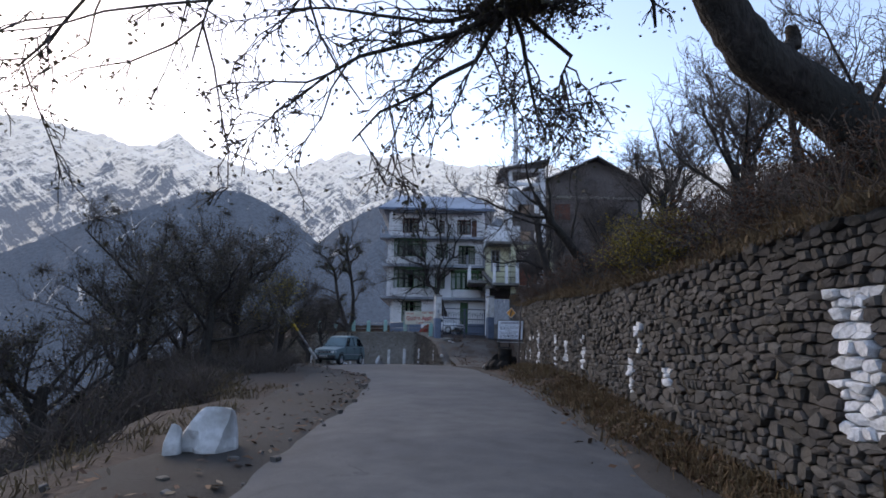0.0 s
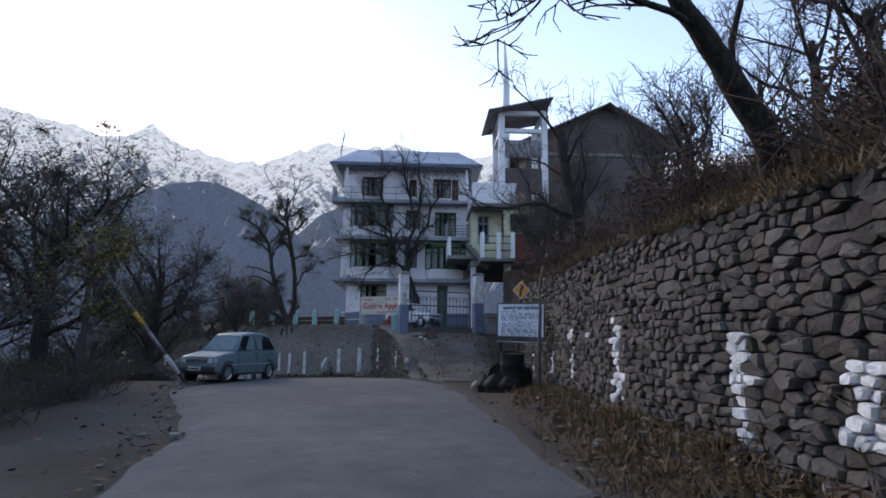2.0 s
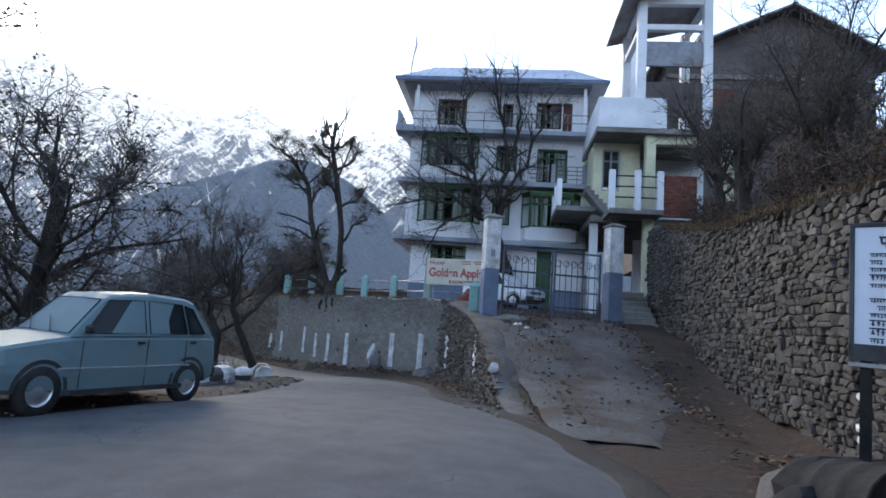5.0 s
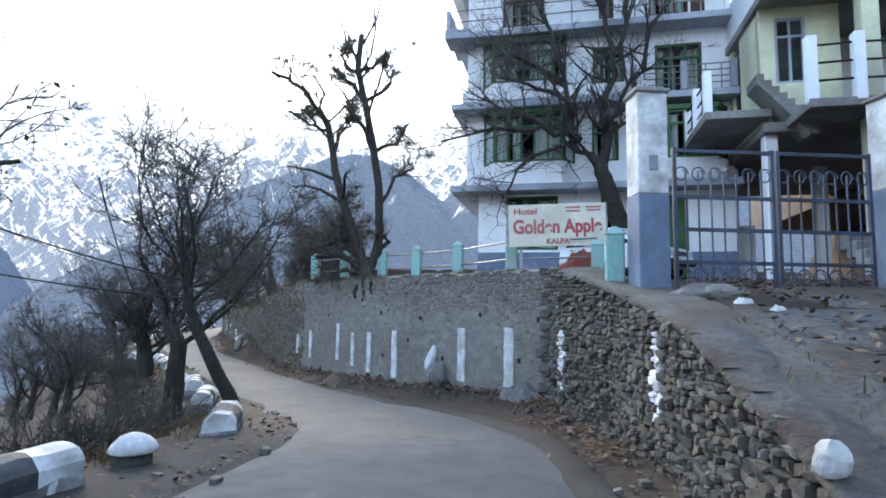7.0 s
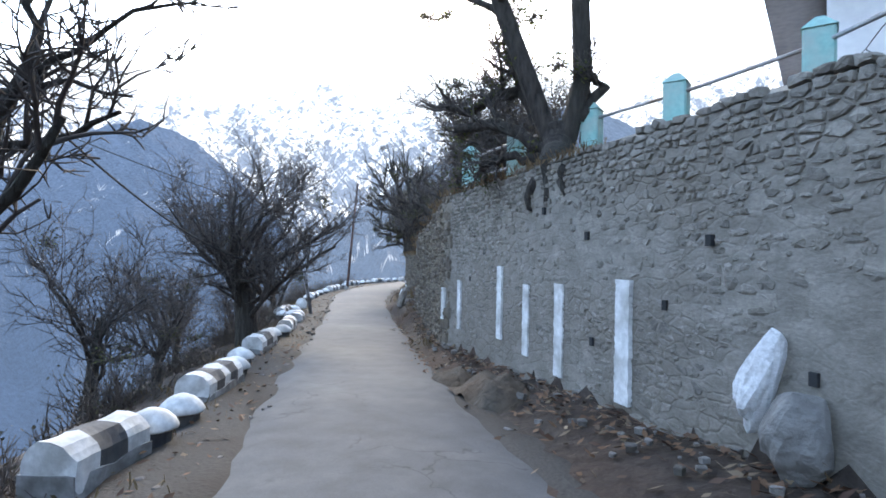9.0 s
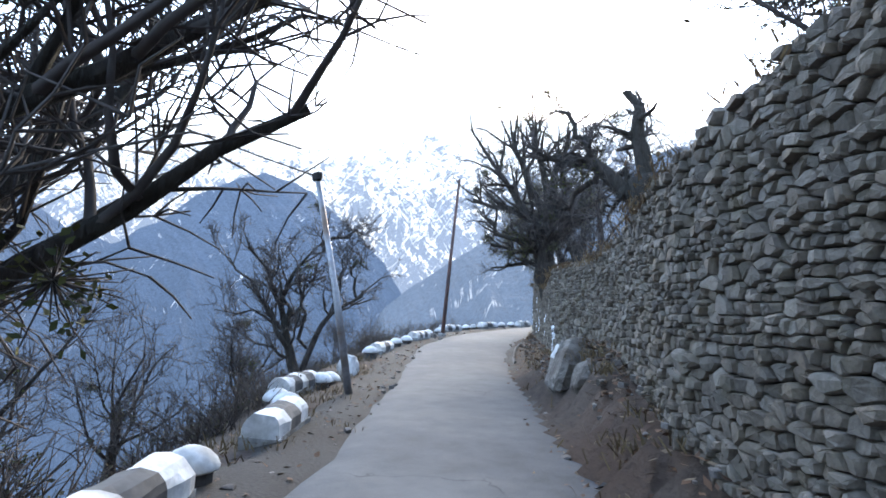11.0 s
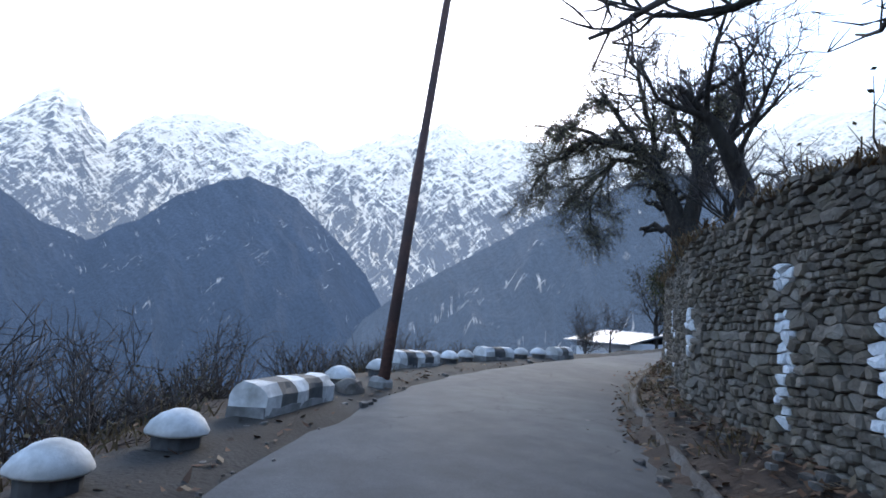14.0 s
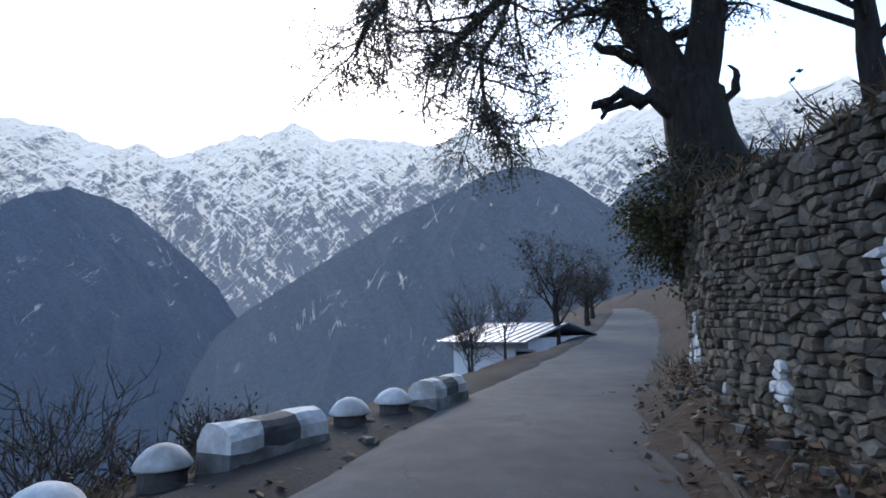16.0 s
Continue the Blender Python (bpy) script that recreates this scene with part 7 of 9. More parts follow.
class Wood:
    """Collects tapered branches as plain vertex and face lists."""
    def __init__(self):
        self.v, self.f = [], []

    def tube(self, pts, r0, r1, sides):
        n = len(pts)
        base = len(self.v)
        d0 = (pts[-1] - pts[0]).normalized()
        a = d0.cross(Vector((0.3, 0.5, 0.8)))
        a = a.normalized() if a.length > 0.05 else Vector((1, 0, 0))
        b = d0.cross(a)
        for i, p in enumerate(pts):
            r = r0 + (r1 - r0) * i / (n - 1)
            for k in range(sides):
                t = 2 * math.pi * k / sides
                self.v.append(tuple(p + a * (r * math.cos(t)) + b * (r * math.sin(t))))
        for i in range(n - 1):
            for k in range(sides):
                q, w = base + i * sides, (k + 1) % sides
                self.f.append((q + k, q + w, q + sides + w, q + sides + k))
        self.f.append(tuple(base + (n - 1) * sides + k for k in range(sides)))

    def leaf(self, p, size, rnd):
        u = Vector((rnd.gauss(0, 1), rnd.gauss(0, 1), rnd.gauss(0, 0.7))).normalized()
        w = u.cross(Vector((rnd.gauss(0, 1), rnd.gauss(0, 1), rnd.gauss(0, 1)))).normalized()
        b = len(self.v)
        for q in (p, p + u * size * 0.5 + w * size * 0.28, p + u * size, p + u * size * 0.5 - w * size * 0.28):
            self.v.append(tuple(q))
        self.f.append((b, b + 1, b + 2, b + 3))

    def mesh(self, name, material, smooth=True):
        me = bpy.data.meshes.new(name)
        me.from_pydata(self.v, [], self.f)
        me.materials.append(material)
        if smooth:
            me.polygons.foreach_set("use_smooth", [True] * len(me.polygons))
        return me


def wander(p, d, length, bend, rnd, n=5, up=0.0):
    pts = [p.copy()]
    for _ in range(n - 1):
        d = (d + Vector((rnd.gauss(0, bend), rnd.gauss(0, bend), rnd.gauss(0, bend) + up))).normalized()
        p = p + d * (length / (n - 1))
        pts.append(p.copy())
    return pts, d


def tree(trunk, radius, limbs, reach, seed, label, name="tree", fork=(6, 5, 4), up=0.06, droop=0.0, twig=0.55, leaves=None, leaf_n=0, leaf_size=0.06, aim=None, from_t=0.45, spreadz=0.55, clumps=0, fat=1.0, category="tree", bend=0.16, arms=(), clump_r=0.3, stub=0.55, taper=0.22, kink=0.04):
    """A bare tree: trunk, given as points, limbs from its upper part, then branches and twigs; leaves where they still hang."""
    rnd = random.Random(seed)
    pts = [Vector(p) for p in trunk]
    th = empty(name, Matrix.Translation(pts[0]), label, category)
    inv = Matrix.Translation(-pts[0])
    woody, fine, lf = Wood(), Wood(), Wood()
    if radius < 0.101:
        woody = fine
    # the trunk, finer along its length
    fine_pts = []
    for a, b in zip(pts, pts[1:]):
        for k in range(4):
            q = a.lerp(b, k / 4)
            fine_pts.append(q + Vector((rnd.gauss(0, 0.02), rnd.gauss(0, 0.02), 0)) * min(radius * 5, 1))
    fine_pts.append(pts[-1])
    fine_pts[0] = fine_pts[0] - Vector((0, 0, 0.4))
    woody.tube(fine_pts, radius * 1.25, radius * stub, 10)
    tips = []
    aimv = Vector(aim).normalized() if aim else None
    runs = []
    for i in range(limbs):
        t = from_t + (1 - from_t) * (i + rnd.random()) / limbs
        k = min(int(t * (len(fine_pts) - 1)), len(fine_pts) - 2)
        p = fine_pts[k]
        az = i * 2.4 + rnd.uniform(-0.5, 0.5)
        d = Vector((math.cos(az), math.sin(az), spreadz + rnd.uniform(-0.25, 0.45))).normalized()
        if aimv is not None:
            d = (d + aimv * rnd.uniform(0.5, 1.3)).normalized()
        ln = reach * rnd.uniform(0.65, 1.1)
        r = radius * 0.5 * fat * rnd.uniform(0.6, 1.0) * (1.1 - 0.4 * t)
        runs.append((wander(p, d, ln, bend, rnd, 7, up - droop * 0.3)[0], r, r * 0.35, ln))
    # limbs with a course of their own
    for r, *course in arms:
        cp = [Vector(p) for p in course]
        pts7 = []
        for q in range(7):
            u = q / 6 * (len(cp) - 1)
            a = min(int(u), len(cp) - 2)
            pts7.append(cp[a].lerp(cp[a + 1], u - a) + Vector((rnd.gauss(0, kink), rnd.gauss(0, kink), rnd.gauss(0, kink))) * (1 if q else 0))
        ln = sum((b - a).length for a, b in zip(cp, cp[1:]))
        if r < 0:  # a bare root
            woody.tube(pts7, -r, -r * 0.4, 8)
            continue
        runs.append((pts7, r * 0.82, max(r * taper, 0.01), max(ln, 0.8)))
    for lp_, r, r_end, ln in runs:
        woody.tube(lp_, r, r_end, 7)
        for _ in range(max(3, round(fork[0] * min(1.0, ln / 1.7)))):
            u = rnd.uniform(0.2, 1.0)
            k = min(int(u * 6), 5)
            q = lp_[k].lerp(lp_[k + 1], rnd.random())
            ld_ = (lp_[k + 1] - lp_[k]).normalized()
            d2 = (ld_ + Vector((rnd.gauss(0, 0.7), rnd.gauss(0, 0.7), rnd.gauss(0.15, 0.5) - droop))).normalized()
            l2 = ln * rnd.uniform(0.25, 0.5)
            r2 = max(r * 0.42 * (1.15 - 0.5 * u), 0.01)
            bp, bd = wander(q, d2, l2, 0.2, rnd, 5, up - droop * 0.5)
            (woody if r2 > 0.03 else fine).tube(bp, r2, r2 * 0.4, 5)
            for _ in range(fork[1]):
                q3 = bp[rnd.randrange(1, 5)]
                d3 = (bd + Vector((rnd.gauss(0, 0.75), rnd.gauss(0, 0.75), rnd.gauss(0.1, 0.6) - droop))).normalized()
                l3 = twig * rnd.uniform(0.6, 1.4)
                tp, td = wander(q3, d3, l3, 0.24, rnd, 4, up - droop)
                fine.tube(tp, max(r2 * 0.35, 0.009), 0.005, 3)
                for _ in range(fork[2]):
                    q4 = tp[rnd.randrange(1, 4)]
                    d4 = (td + Vector((rnd.gauss(0, 0.7), rnd.gauss(0, 0.7), rnd.gauss(0, 0.6) - droop))).normalized()
                    sp, _ = wander(q4, d4, twig * rnd.uniform(0.3, 0.75), 0.25, rnd, 3, -droop)
                    fine.tube(sp, 0.008, 0.004, 3)
                    tips.append(sp[-1])
                    tips.append(sp[1])
    for _ in range(clumps):
        c = rnd.choice(tips)
        for _ in range(int(150 * clump_r)):
            d = Vector((rnd.gauss(0, 1), rnd.gauss(0, 1), rnd.gauss(0, 0.8))).normalized()
            fine.tube([c, c + d * rnd.uniform(0.4, 1) * clump_r], 0.006, 0.003, 3)
            if leaves:
                for _ in range(2):
                    lf.leaf(c + d * rnd.uniform(0.2, 1) * clump_r, 0.06, rnd)
    for _ in range(leaf_n):
        c = rnd.choice(tips)
        lf.leaf(c + Vector((rnd.gauss(0, 0.1), rnd.gauss(0, 0.1), rnd.gauss(-0.03, 0.08))), leaf_size * rnd.uniform(0.7, 1.4), rnd)
    for nm, w, m in (("trunk", woody, BARK), ("crown", fine, TWIG), ("leaves", lf, leaves)):
        if w.v and not (nm == "trunk" and w is fine):
            ob = new(nm, w.mesh(nm, m, nm != "leaves"))
            ob.parent = th
            ob.matrix_parent_inverse = inv
    return th


def up_from(x, y, h, lean=(0, 0), dz=0.0):
    z = ground_at(x, y) + dz
    return [(x, y, z), (x + lean[0] * 0.3, y + lean[1] * 0.3, z + h * 0.4), (x + lean[0], y + lean[1], z + h)]


# the leaning tree over the road at the start, its twigs hanging from a dense broom
tree([(6.3, 6.8, 2.9), (5.7, 6.6, 3.5), (5.2, 6.5, 3.95), (4.5, 6.5, 4.55), (3.85, 6.5, 5.05), (3.5, 6.45, 5.5), (3.05, 6.25, 6.2)], 0.34, 0, 1.0, 1, "large leaning tree with withered leaves overhanging the road", fork=(7, 6, 4), droop=0.16, up=0.0, twig=0.34, leaves=LEAF_DRY, leaf_n=2600, leaf_size=0.055, stub=0.75,
     arms=[(-0.16, (4.15, 6.45, 4.8), (4.25, 6.45, 5.1), (4.33, 6.45, 5.3), (4.36, 6.45, 5.42)), (0.13, (3.05, 6.25, 6.2), (1.9, 5.8, 6.1), (1.0, 5.7, 5.6), (0.7, 5.7, 5.1)), (0.05, (0.7, 5.7, 5.1), (0, 5.6, 4.7), (-0.9, 5.5, 4.4), (-1.6, 5.5, 3.8)), (0.045, (0.7, 5.7, 5.1), (-0.2, 5.6, 4.9), (-1.8, 5.4, 4.8)),
           (0.04, (0.7, 5.7, 5.1), (0.9, 5.8, 4.5), (0.9, 5.8, 4.1), (1.1, 5.9, 3.7)), (0.04, (0.7, 5.7, 5.1), (1.3, 5.9, 4.7), (1.3, 6, 4.3), (1.4, 6, 3.9)), (0.045, (0.7, 5.7, 5.1), (0.3, 5.7, 4.4), (-0.3, 5.6, 4.0), (-1.0, 5.6, 3.5)),
           (0.06, (1.9, 5.8, 6.1), (-0.6, 5.3, 5.9), (-2.1, 5, 5), (-2.5, 5.1, 4.1)), (0.04, (-0.6, 5.3, 5.9), (-2.7, 4.9, 5.3), (-3.4, 4.8, 4.5), (-4, 4.8, 3.8))])
tree([(0.9, 5.7, 5.5), (0.75, 5.7, 5.25), (0.6, 5.7, 5.0)], 0.09, 26, 0.75, 34, "dense dark broom of twigs hanging in the leaning tree", name="twig_broom", fork=(8, 5, 3), droop=0.12, twig=0.2, leaves=LEAF_DRY, leaf_n=2600, leaf_size=0.05, from_t=0.0, spreadz=-0.1)
# the slope above the dry-stone wall
tree([(4.75, 16.9, 3.1), (4.2, 16.4, 3.9), (3.6, 16.1, 4.6), (3.0, 15.8, 5.2), (2.6, 15.6, 5.8)], 0.15, 0, 1.0, 40, "bare spreading tree leaning out above the wall", fork=(7, 5, 3), up=0.1, twig=0.45, stub=0.4,
     arms=[(0.06, (3.0, 15.8, 5.2), (2.0, 15.4, 5.2), (1.1, 15.0, 5.4), (0.6, 14.9, 5.6)), (0.05, (2.8, 15.7, 5.5), (2.0, 15.4, 5.9), (1.1, 15.1, 5.9)), (0.05, (3.5, 16.0, 4.8), (2.0, 15.5, 5.1), (1.3, 15.3, 4.8)),
           (0.06, (3.2, 16, 5.1), (3.0, 15.8, 6.3), (2.9, 15.6, 7.2)), (0.05, (3.7, 16.1, 4.4), (3.9, 16, 5.8), (3.9, 16, 7.0)), (0.05, (2.6, 15.6, 5.8), (2.3, 15.5, 6.8), (2.2, 15.4, 7.6))])
for q, (x, y, h, lean, limbs, reach) in enumerate([(8.0, 14.5, 2.2, (0.2, 0), 7, 3.0), (9.4, 22.5, 2.5, (0, 0), 7, 3.2), (7.9, 10.0, 1.8, (0.1, 0.2), 7, 2.6), (11.5, 17.5, 2.8, (0, 0.2), 6, 3.2), (6.6, 12.2, 1.4, (0, 0.1), 7, 2.4), (7.4, 18.5, 1.8, (0, 0.1), 7, 2.6),
                                                   (8.6, 29.5, 2.2, (0, 0), 7, 2.8), (10.8, 27.0, 2.8, (0.2, 0), 6, 3.0), (7.2, 33.8, 2.0, (-0.2, 0), 7, 2.6), (7.2, 4.9, 1.6, (0.2, 0), 6, 2.4), (12.5, 35.0, 2.6, (0, 0), 6, 3.0), (13.5, 24.0, 2.6, (0, 0), 6, 3.0), (5.7, 34.6, 1.2, (-0.2, 0), 9, 2.4), (6.2, 37.5, 1.4, (-0.2, 0), 9, 2.6), (5.6, 31.2, 1.0, (-0.1, 0), 8, 2.0), (6.3, 22.3, 1.4, (0, 0), 6, 2.0)]):
    tree(up_from(x, y, h, lean), 0.14, limbs, reach, 40 + q, "bare orchard tree on the slope above the wall", fork=(8, 6, 3), up=0.14, spreadz=0.9)
tree([(4.95, 26.0, 3.7), (4.86, 25.8, 5.0), (4.5, 25.7, 6.3), (4.35, 25.6, 7.6)], 0.17, 5, 2.0, 61, "pollarded bare tree with knobbly limbs above the wall", fork=(5, 4, 3), up=0.12, spreadz=0.9, from_t=0.6, stub=0.7,
     arms=[(0.09, (4.8, 25.8, 5.2), (3.9, 25.9, 5.6), (2.9, 26.0, 5.5), (2.0, 26.2, 5.6)), (0.08, (4.8, 25.8, 5.0), (5.0, 25.7, 6.4), (4.9, 25.6, 7.8)), (0.05, (4.0, 25.9, 5.6), (3.4, 25.9, 6.2), (3.1, 25.9, 6.8))])
for q, (x, y, h, m) in enumerate([(3.85, 10.2, 0.8, LEAF_OCHRE), (4.1, 11.2, 0.7, LEAF_OCHRE), (4.1, 8.2, 0.5, LEAF_RUST), (4.2, 12.4, 0.4, LEAF_RUST), (4.6, 6.3, 0.6, LEAF_RUST), (4.3, 15.0, 0.4, LEAF_RUST), (4.9, 21.0, 0.5, LEAF_RUST), (4.7, 28.0, 0.5, LEAF_RUST), (5.0, 31.0, 0.6, LEAF_RUST), (4.75, 29.5, 0.5, LEAF_RUST), (5.0, 33.0, 0.7, LEAF_RUST), (5.3, 35.5, 0.6, LEAF_RUST), (4.5, 24.2, 0.5, LEAF_RUST), (4.2, 18.2, 0.4, LEAF_RUST)]):
    tree(up_from(x, y, h), 0.04, 9, 0.9, 200 + q, "low bush with rusty leaves on top of the wall" if m is LEAF_RUST else "low bush with yellow-ochre leaves on top of the wall", name="bush", fork=(6, 5, 2), twig=0.25, spreadz=0.7, from_t=0.1, leaves=m, leaf_n=1300 if m is LEAF_RUST else 3200, leaf_size=0.05, category="shrub")
# below the road, by the parked car
for q, (x, y, h, limbs, reach, n) in enumerate([(-9.45, 26.3, 4.6, 15, 3.4, 3000), (-8.6, 21.0, 3.0, 10, 2.6, 1500), (-8.6, 30.6, 4.6, 12, 3.0, 900), (-11.5, 32.5, 5.0, 10, 3.2, 1200), (-12.2, 23.5, 5.4, 11, 3.4, 2200), (-10.0, 18.0, 3.0, 9, 2.8, 1200), (-8.6, 12.6, 2.0, 8, 2.2, 700), (-12.8, 28.4, 5.4, 11, 3.4, 2000)]):
    tree(up_from(x, y, h, (0.1 * (q % 3 - 1), 0.2)), 0.2, limbs, reach, 70 + q, "dense dark tree, nearly bare, below the road", fork=(9, 6, 3), up=0.09, spreadz=0.75, leaves=LEAF_DRY, leaf_n=int(n * 1.7), leaf_size=0.085, clumps=12, clump_r=0.45)
tree(up_from(-6.8, 23.6, 3.2), 0.08, 7, 1.1, 88, "small tree with ochre autumn leaves below the road", fork=(6, 5, 3), leaves=LEAF_OCHRE, leaf_n=1900, leaf_size=0.07, from_t=0.6)
# the bend
tree([(-7.05, 37.55, -0.1), (-7.35, 37.1, 0.9), (-7.75, 36.9, 1.9), (-7.85, 36.9, 3.0)], 0.11, 9, 2.2, 91, "bare tree leaning away from the road on a dark curved trunk", fork=(7, 5, 4), up=0.12, spreadz=0.9, from_t=0.5)
tree([(-8.8, 38.0, -0.6), (-8.7, 38.0, 1.1), (-9.7, 38.5, 2.1)], 0.17, 5, 1.8, 92, "gaunt dark tree with long crooked limbs below the road edge", fork=(7, 5, 3), up=0.1, twig=0.3, spreadz=0.8, from_t=0.5, stub=0.6,
     arms=[(0.08, (-9.7, 38.5, 2.1), (-9.3, 38.8, 2.8), (-9.2, 38.8, 3.4), (-9.2, 38.8, 3.9)), (0.04, (-9.3, 38.8, 2.8), (-8.8, 39.1, 3.2), (-8.2, 39.5, 3.4)), (0.07, (-9.7, 38.5, 2.1), (-9.1, 38.8, 2.3), (-8.5, 39.1, 2.5)), (0.05, (-9.6, 38.6, 2.6), (-9.2, 38.9, 2.8), (-8.4, 39.2, 2.7))])
tree([(-16.15, 46.05, -1.0), (-16.3, 46.0, 0.6), (-16.7, 45.8, 1.6)], 0.26, 15, 2.9, 94, "bushy bare tree of many twigs at the road edge", fork=(11, 7, 4), up=0.1, spreadz=0.7, from_t=0.25, leaves=LEAF_OLIVE, clumps=5, fat=0.8)
# the tree on the yard wall: a stout root stock over the wall head, two tall trunks with mistletoe and low crooked limbs
tree([(-7.14, 44.12, 2.75), (-7.18, 44.2, 2.95), (-7.25, 44.32, 3.15), (-7.3, 44.4, 3.35)], 0.21, 0, 1.0, 95, "old pollarded tree with clumps of mistletoe on the yard wall", fork=(8, 6, 4), up=0.1, leaves=LEAF_OLIVE, clumps=70, clump_r=0.32, stub=0.85, twig=0.4, taper=0.5,
     arms=[(0.18, (-7.3, 44.35, 3.05), (-7.74, 44.2, 4.27), (-7.99, 44.06, 5.1), (-8.25, 43.91, 6.03), (-8.25, 43.83, 6.5), (-8.44, 43.75, 7.3), (-8.7, 43.66, 7.87)), (0.1, (-8.6, 43.7, 7.6), (-9.13, 43.5, 8.5), (-9.6, 43.3, 8.8), (-10.05, 43.14, 8.9)), (0.07, (-8.7, 43.66, 7.8), (-8.6, 43.7, 8.4), (-8.9, 43.6, 9.0)), (0.07, (-8.4, 43.75, 7.2), (-9.0, 43.6, 7.3), (-9.5, 43.4, 7.8)), (0.06, (-8.3, 43.8, 6.6), (-7.9, 43.9, 7.3), (-7.8, 43.9, 7.5)),
           (0.18, (-7.15, 44.4, 3.05), (-6.92, 44.48, 4.04), (-6.94, 44.36, 5.57), (-7.2, 44.19, 6.84), (-7.4, 44.1, 8.1), (-7.6, 44.05, 9.2), (-7.55, 44.08, 10.3)), (0.1, (-7.5, 44.1, 8.3), (-8.0, 43.9, 8.8), (-8.4, 43.76, 9.2)), (0.09, (-7.45, 44.1, 8.1), (-6.8, 44.35, 8.7), (-6.6, 44.4, 9.2)), (0.09, (-7.6, 44.05, 9.1), (-7.1, 44.25, 9.5), (-6.75, 44.36, 9.8)), (0.08, (-7.6, 44.05, 9.0), (-8.1, 43.9, 9.4), (-8.2, 43.8, 9.7)), (0.08, (-7.1, 44.25, 6.6), (-6.5, 44.48, 6.9), (-6.1, 44.6, 7.6)), (0.07, (-7.2, 44.2, 7.2), (-7.7, 44.0, 7.5), (-7.9, 43.9, 8.1)),
           (0.13, (-7.4, 44.4, 3.2), (-7.75, 44.5, 3.75), (-8.0, 44.6, 4.1), (-8.25, 44.6, 4.7)), (0.12, (-7.95, 44.55, 4.0), (-8.35, 44.5, 4.0), (-8.75, 44.3, 3.7), (-9.2, 44.3, 3.9)),
           (0.14, (-7.4, 44.4, 3.0), (-7.83, 44.3, 3.35), (-8.19, 44.2, 3.5), (-8.7, 44.1, 3.4)), (0.1, (-7.35, 44.3, 2.9), (-7.82, 44.27, 2.95), (-8.31, 44.2, 2.85)), (0.12, (-7.0, 44.5, 3.4), (-6.75, 44.7, 3.85), (-6.85, 44.7, 4.1)), (0.08, (-6.93, 44.4, 5.0), (-6.5, 44.6, 5.8), (-6.0, 44.9, 6.3)),
           (-0.2, (-7.1, 44.05, 2.95), (-7.04, 43.72, 2.72), (-7.04, 43.66, 2.5), (-7.02, 43.68, 2.2)), (-0.13, (-7.15, 44.0, 2.85), (-7.35, 43.85, 2.65), (-7.4, 43.82, 2.45), (-7.42, 43.84, 2.2)), (-0.12, (-7.0, 43.9, 2.85), (-6.75, 43.45, 2.7), (-6.7, 43.32, 2.5), (-6.68, 43.32, 2.25))])
# in front of the hotel
tree([(0.5, 45.7, 2.6), (0.2, 45.4, 4.2), (-0.2, 45.06, 5.4), (-0.4, 44.95, 6.1)], 0.27, 0, 1.0, 98, "spreading bare tree in front of the hotel", fork=(12, 6, 3), up=0.1, twig=0.6, kink=0.1, stub=0.75, taper=0.3,
     arms=[(0.1, (-1.5, 44.5, 9.0), (-2.0, 44.5, 10.6), (-2.1, 44.5, 13.0)), (0.1, (0.05, 45.0, 9.4), (-0.4, 44.8, 11.6), (-1.2, 44.6, 14.0)), (0.09, (0.1, 45.0, 9.4), (0.3, 44.8, 11.4), (0.1, 44.7, 13.5)), (0.09, (0.85, 45.0, 8.9), (1.3, 44.8, 10.6), (1.5, 44.8, 12.0)), (0.08, (-1.5, 44.5, 8.6), (-2.8, 44.6, 9.6), (-3.1, 44.6, 10.9)),
           (0.22, (-0.4, 44.95, 6.0), (-0.33, 44.91, 7.0), (-0.2, 44.9, 8.2), (0.1, 45.0, 9.6)), (0.18, (-0.32, 44.98, 5.9), (-0.87, 44.78, 6.38), (-1.0, 44.7, 6.94), (-1.15, 44.62, 7.8), (-1.6, 44.5, 9.2)), (0.11, (-0.95, 44.71, 6.8), (-1.74, 44.45, 7.03), (-2.73, 44.11, 7.5), (-3.8, 43.8, 7.9)),
           (0.09, (-0.95, 44.71, 6.9), (-2.17, 44.35, 6.5), (-2.71, 44.22, 6.0), (-3.24, 44.12, 5.1)), (0.09, (-1.74, 44.45, 7.03), (-2.51, 44.2, 7.15), (-3.59, 43.86, 7.0), (-4.67, 43.54, 6.7)), (0.14, (-0.25, 44.96, 6.6), (0.1, 44.96, 7.7), (0.9, 45.0, 9.0)), (0.1, (-1.1, 44.65, 7.6), (-2.2, 44.3, 8.3), (-3.4, 44.0, 8.7)), (0.08, (-1.4, 44.55, 8.4), (-2.6, 44.4, 9.3), (-3.6, 44.2, 9.6))])
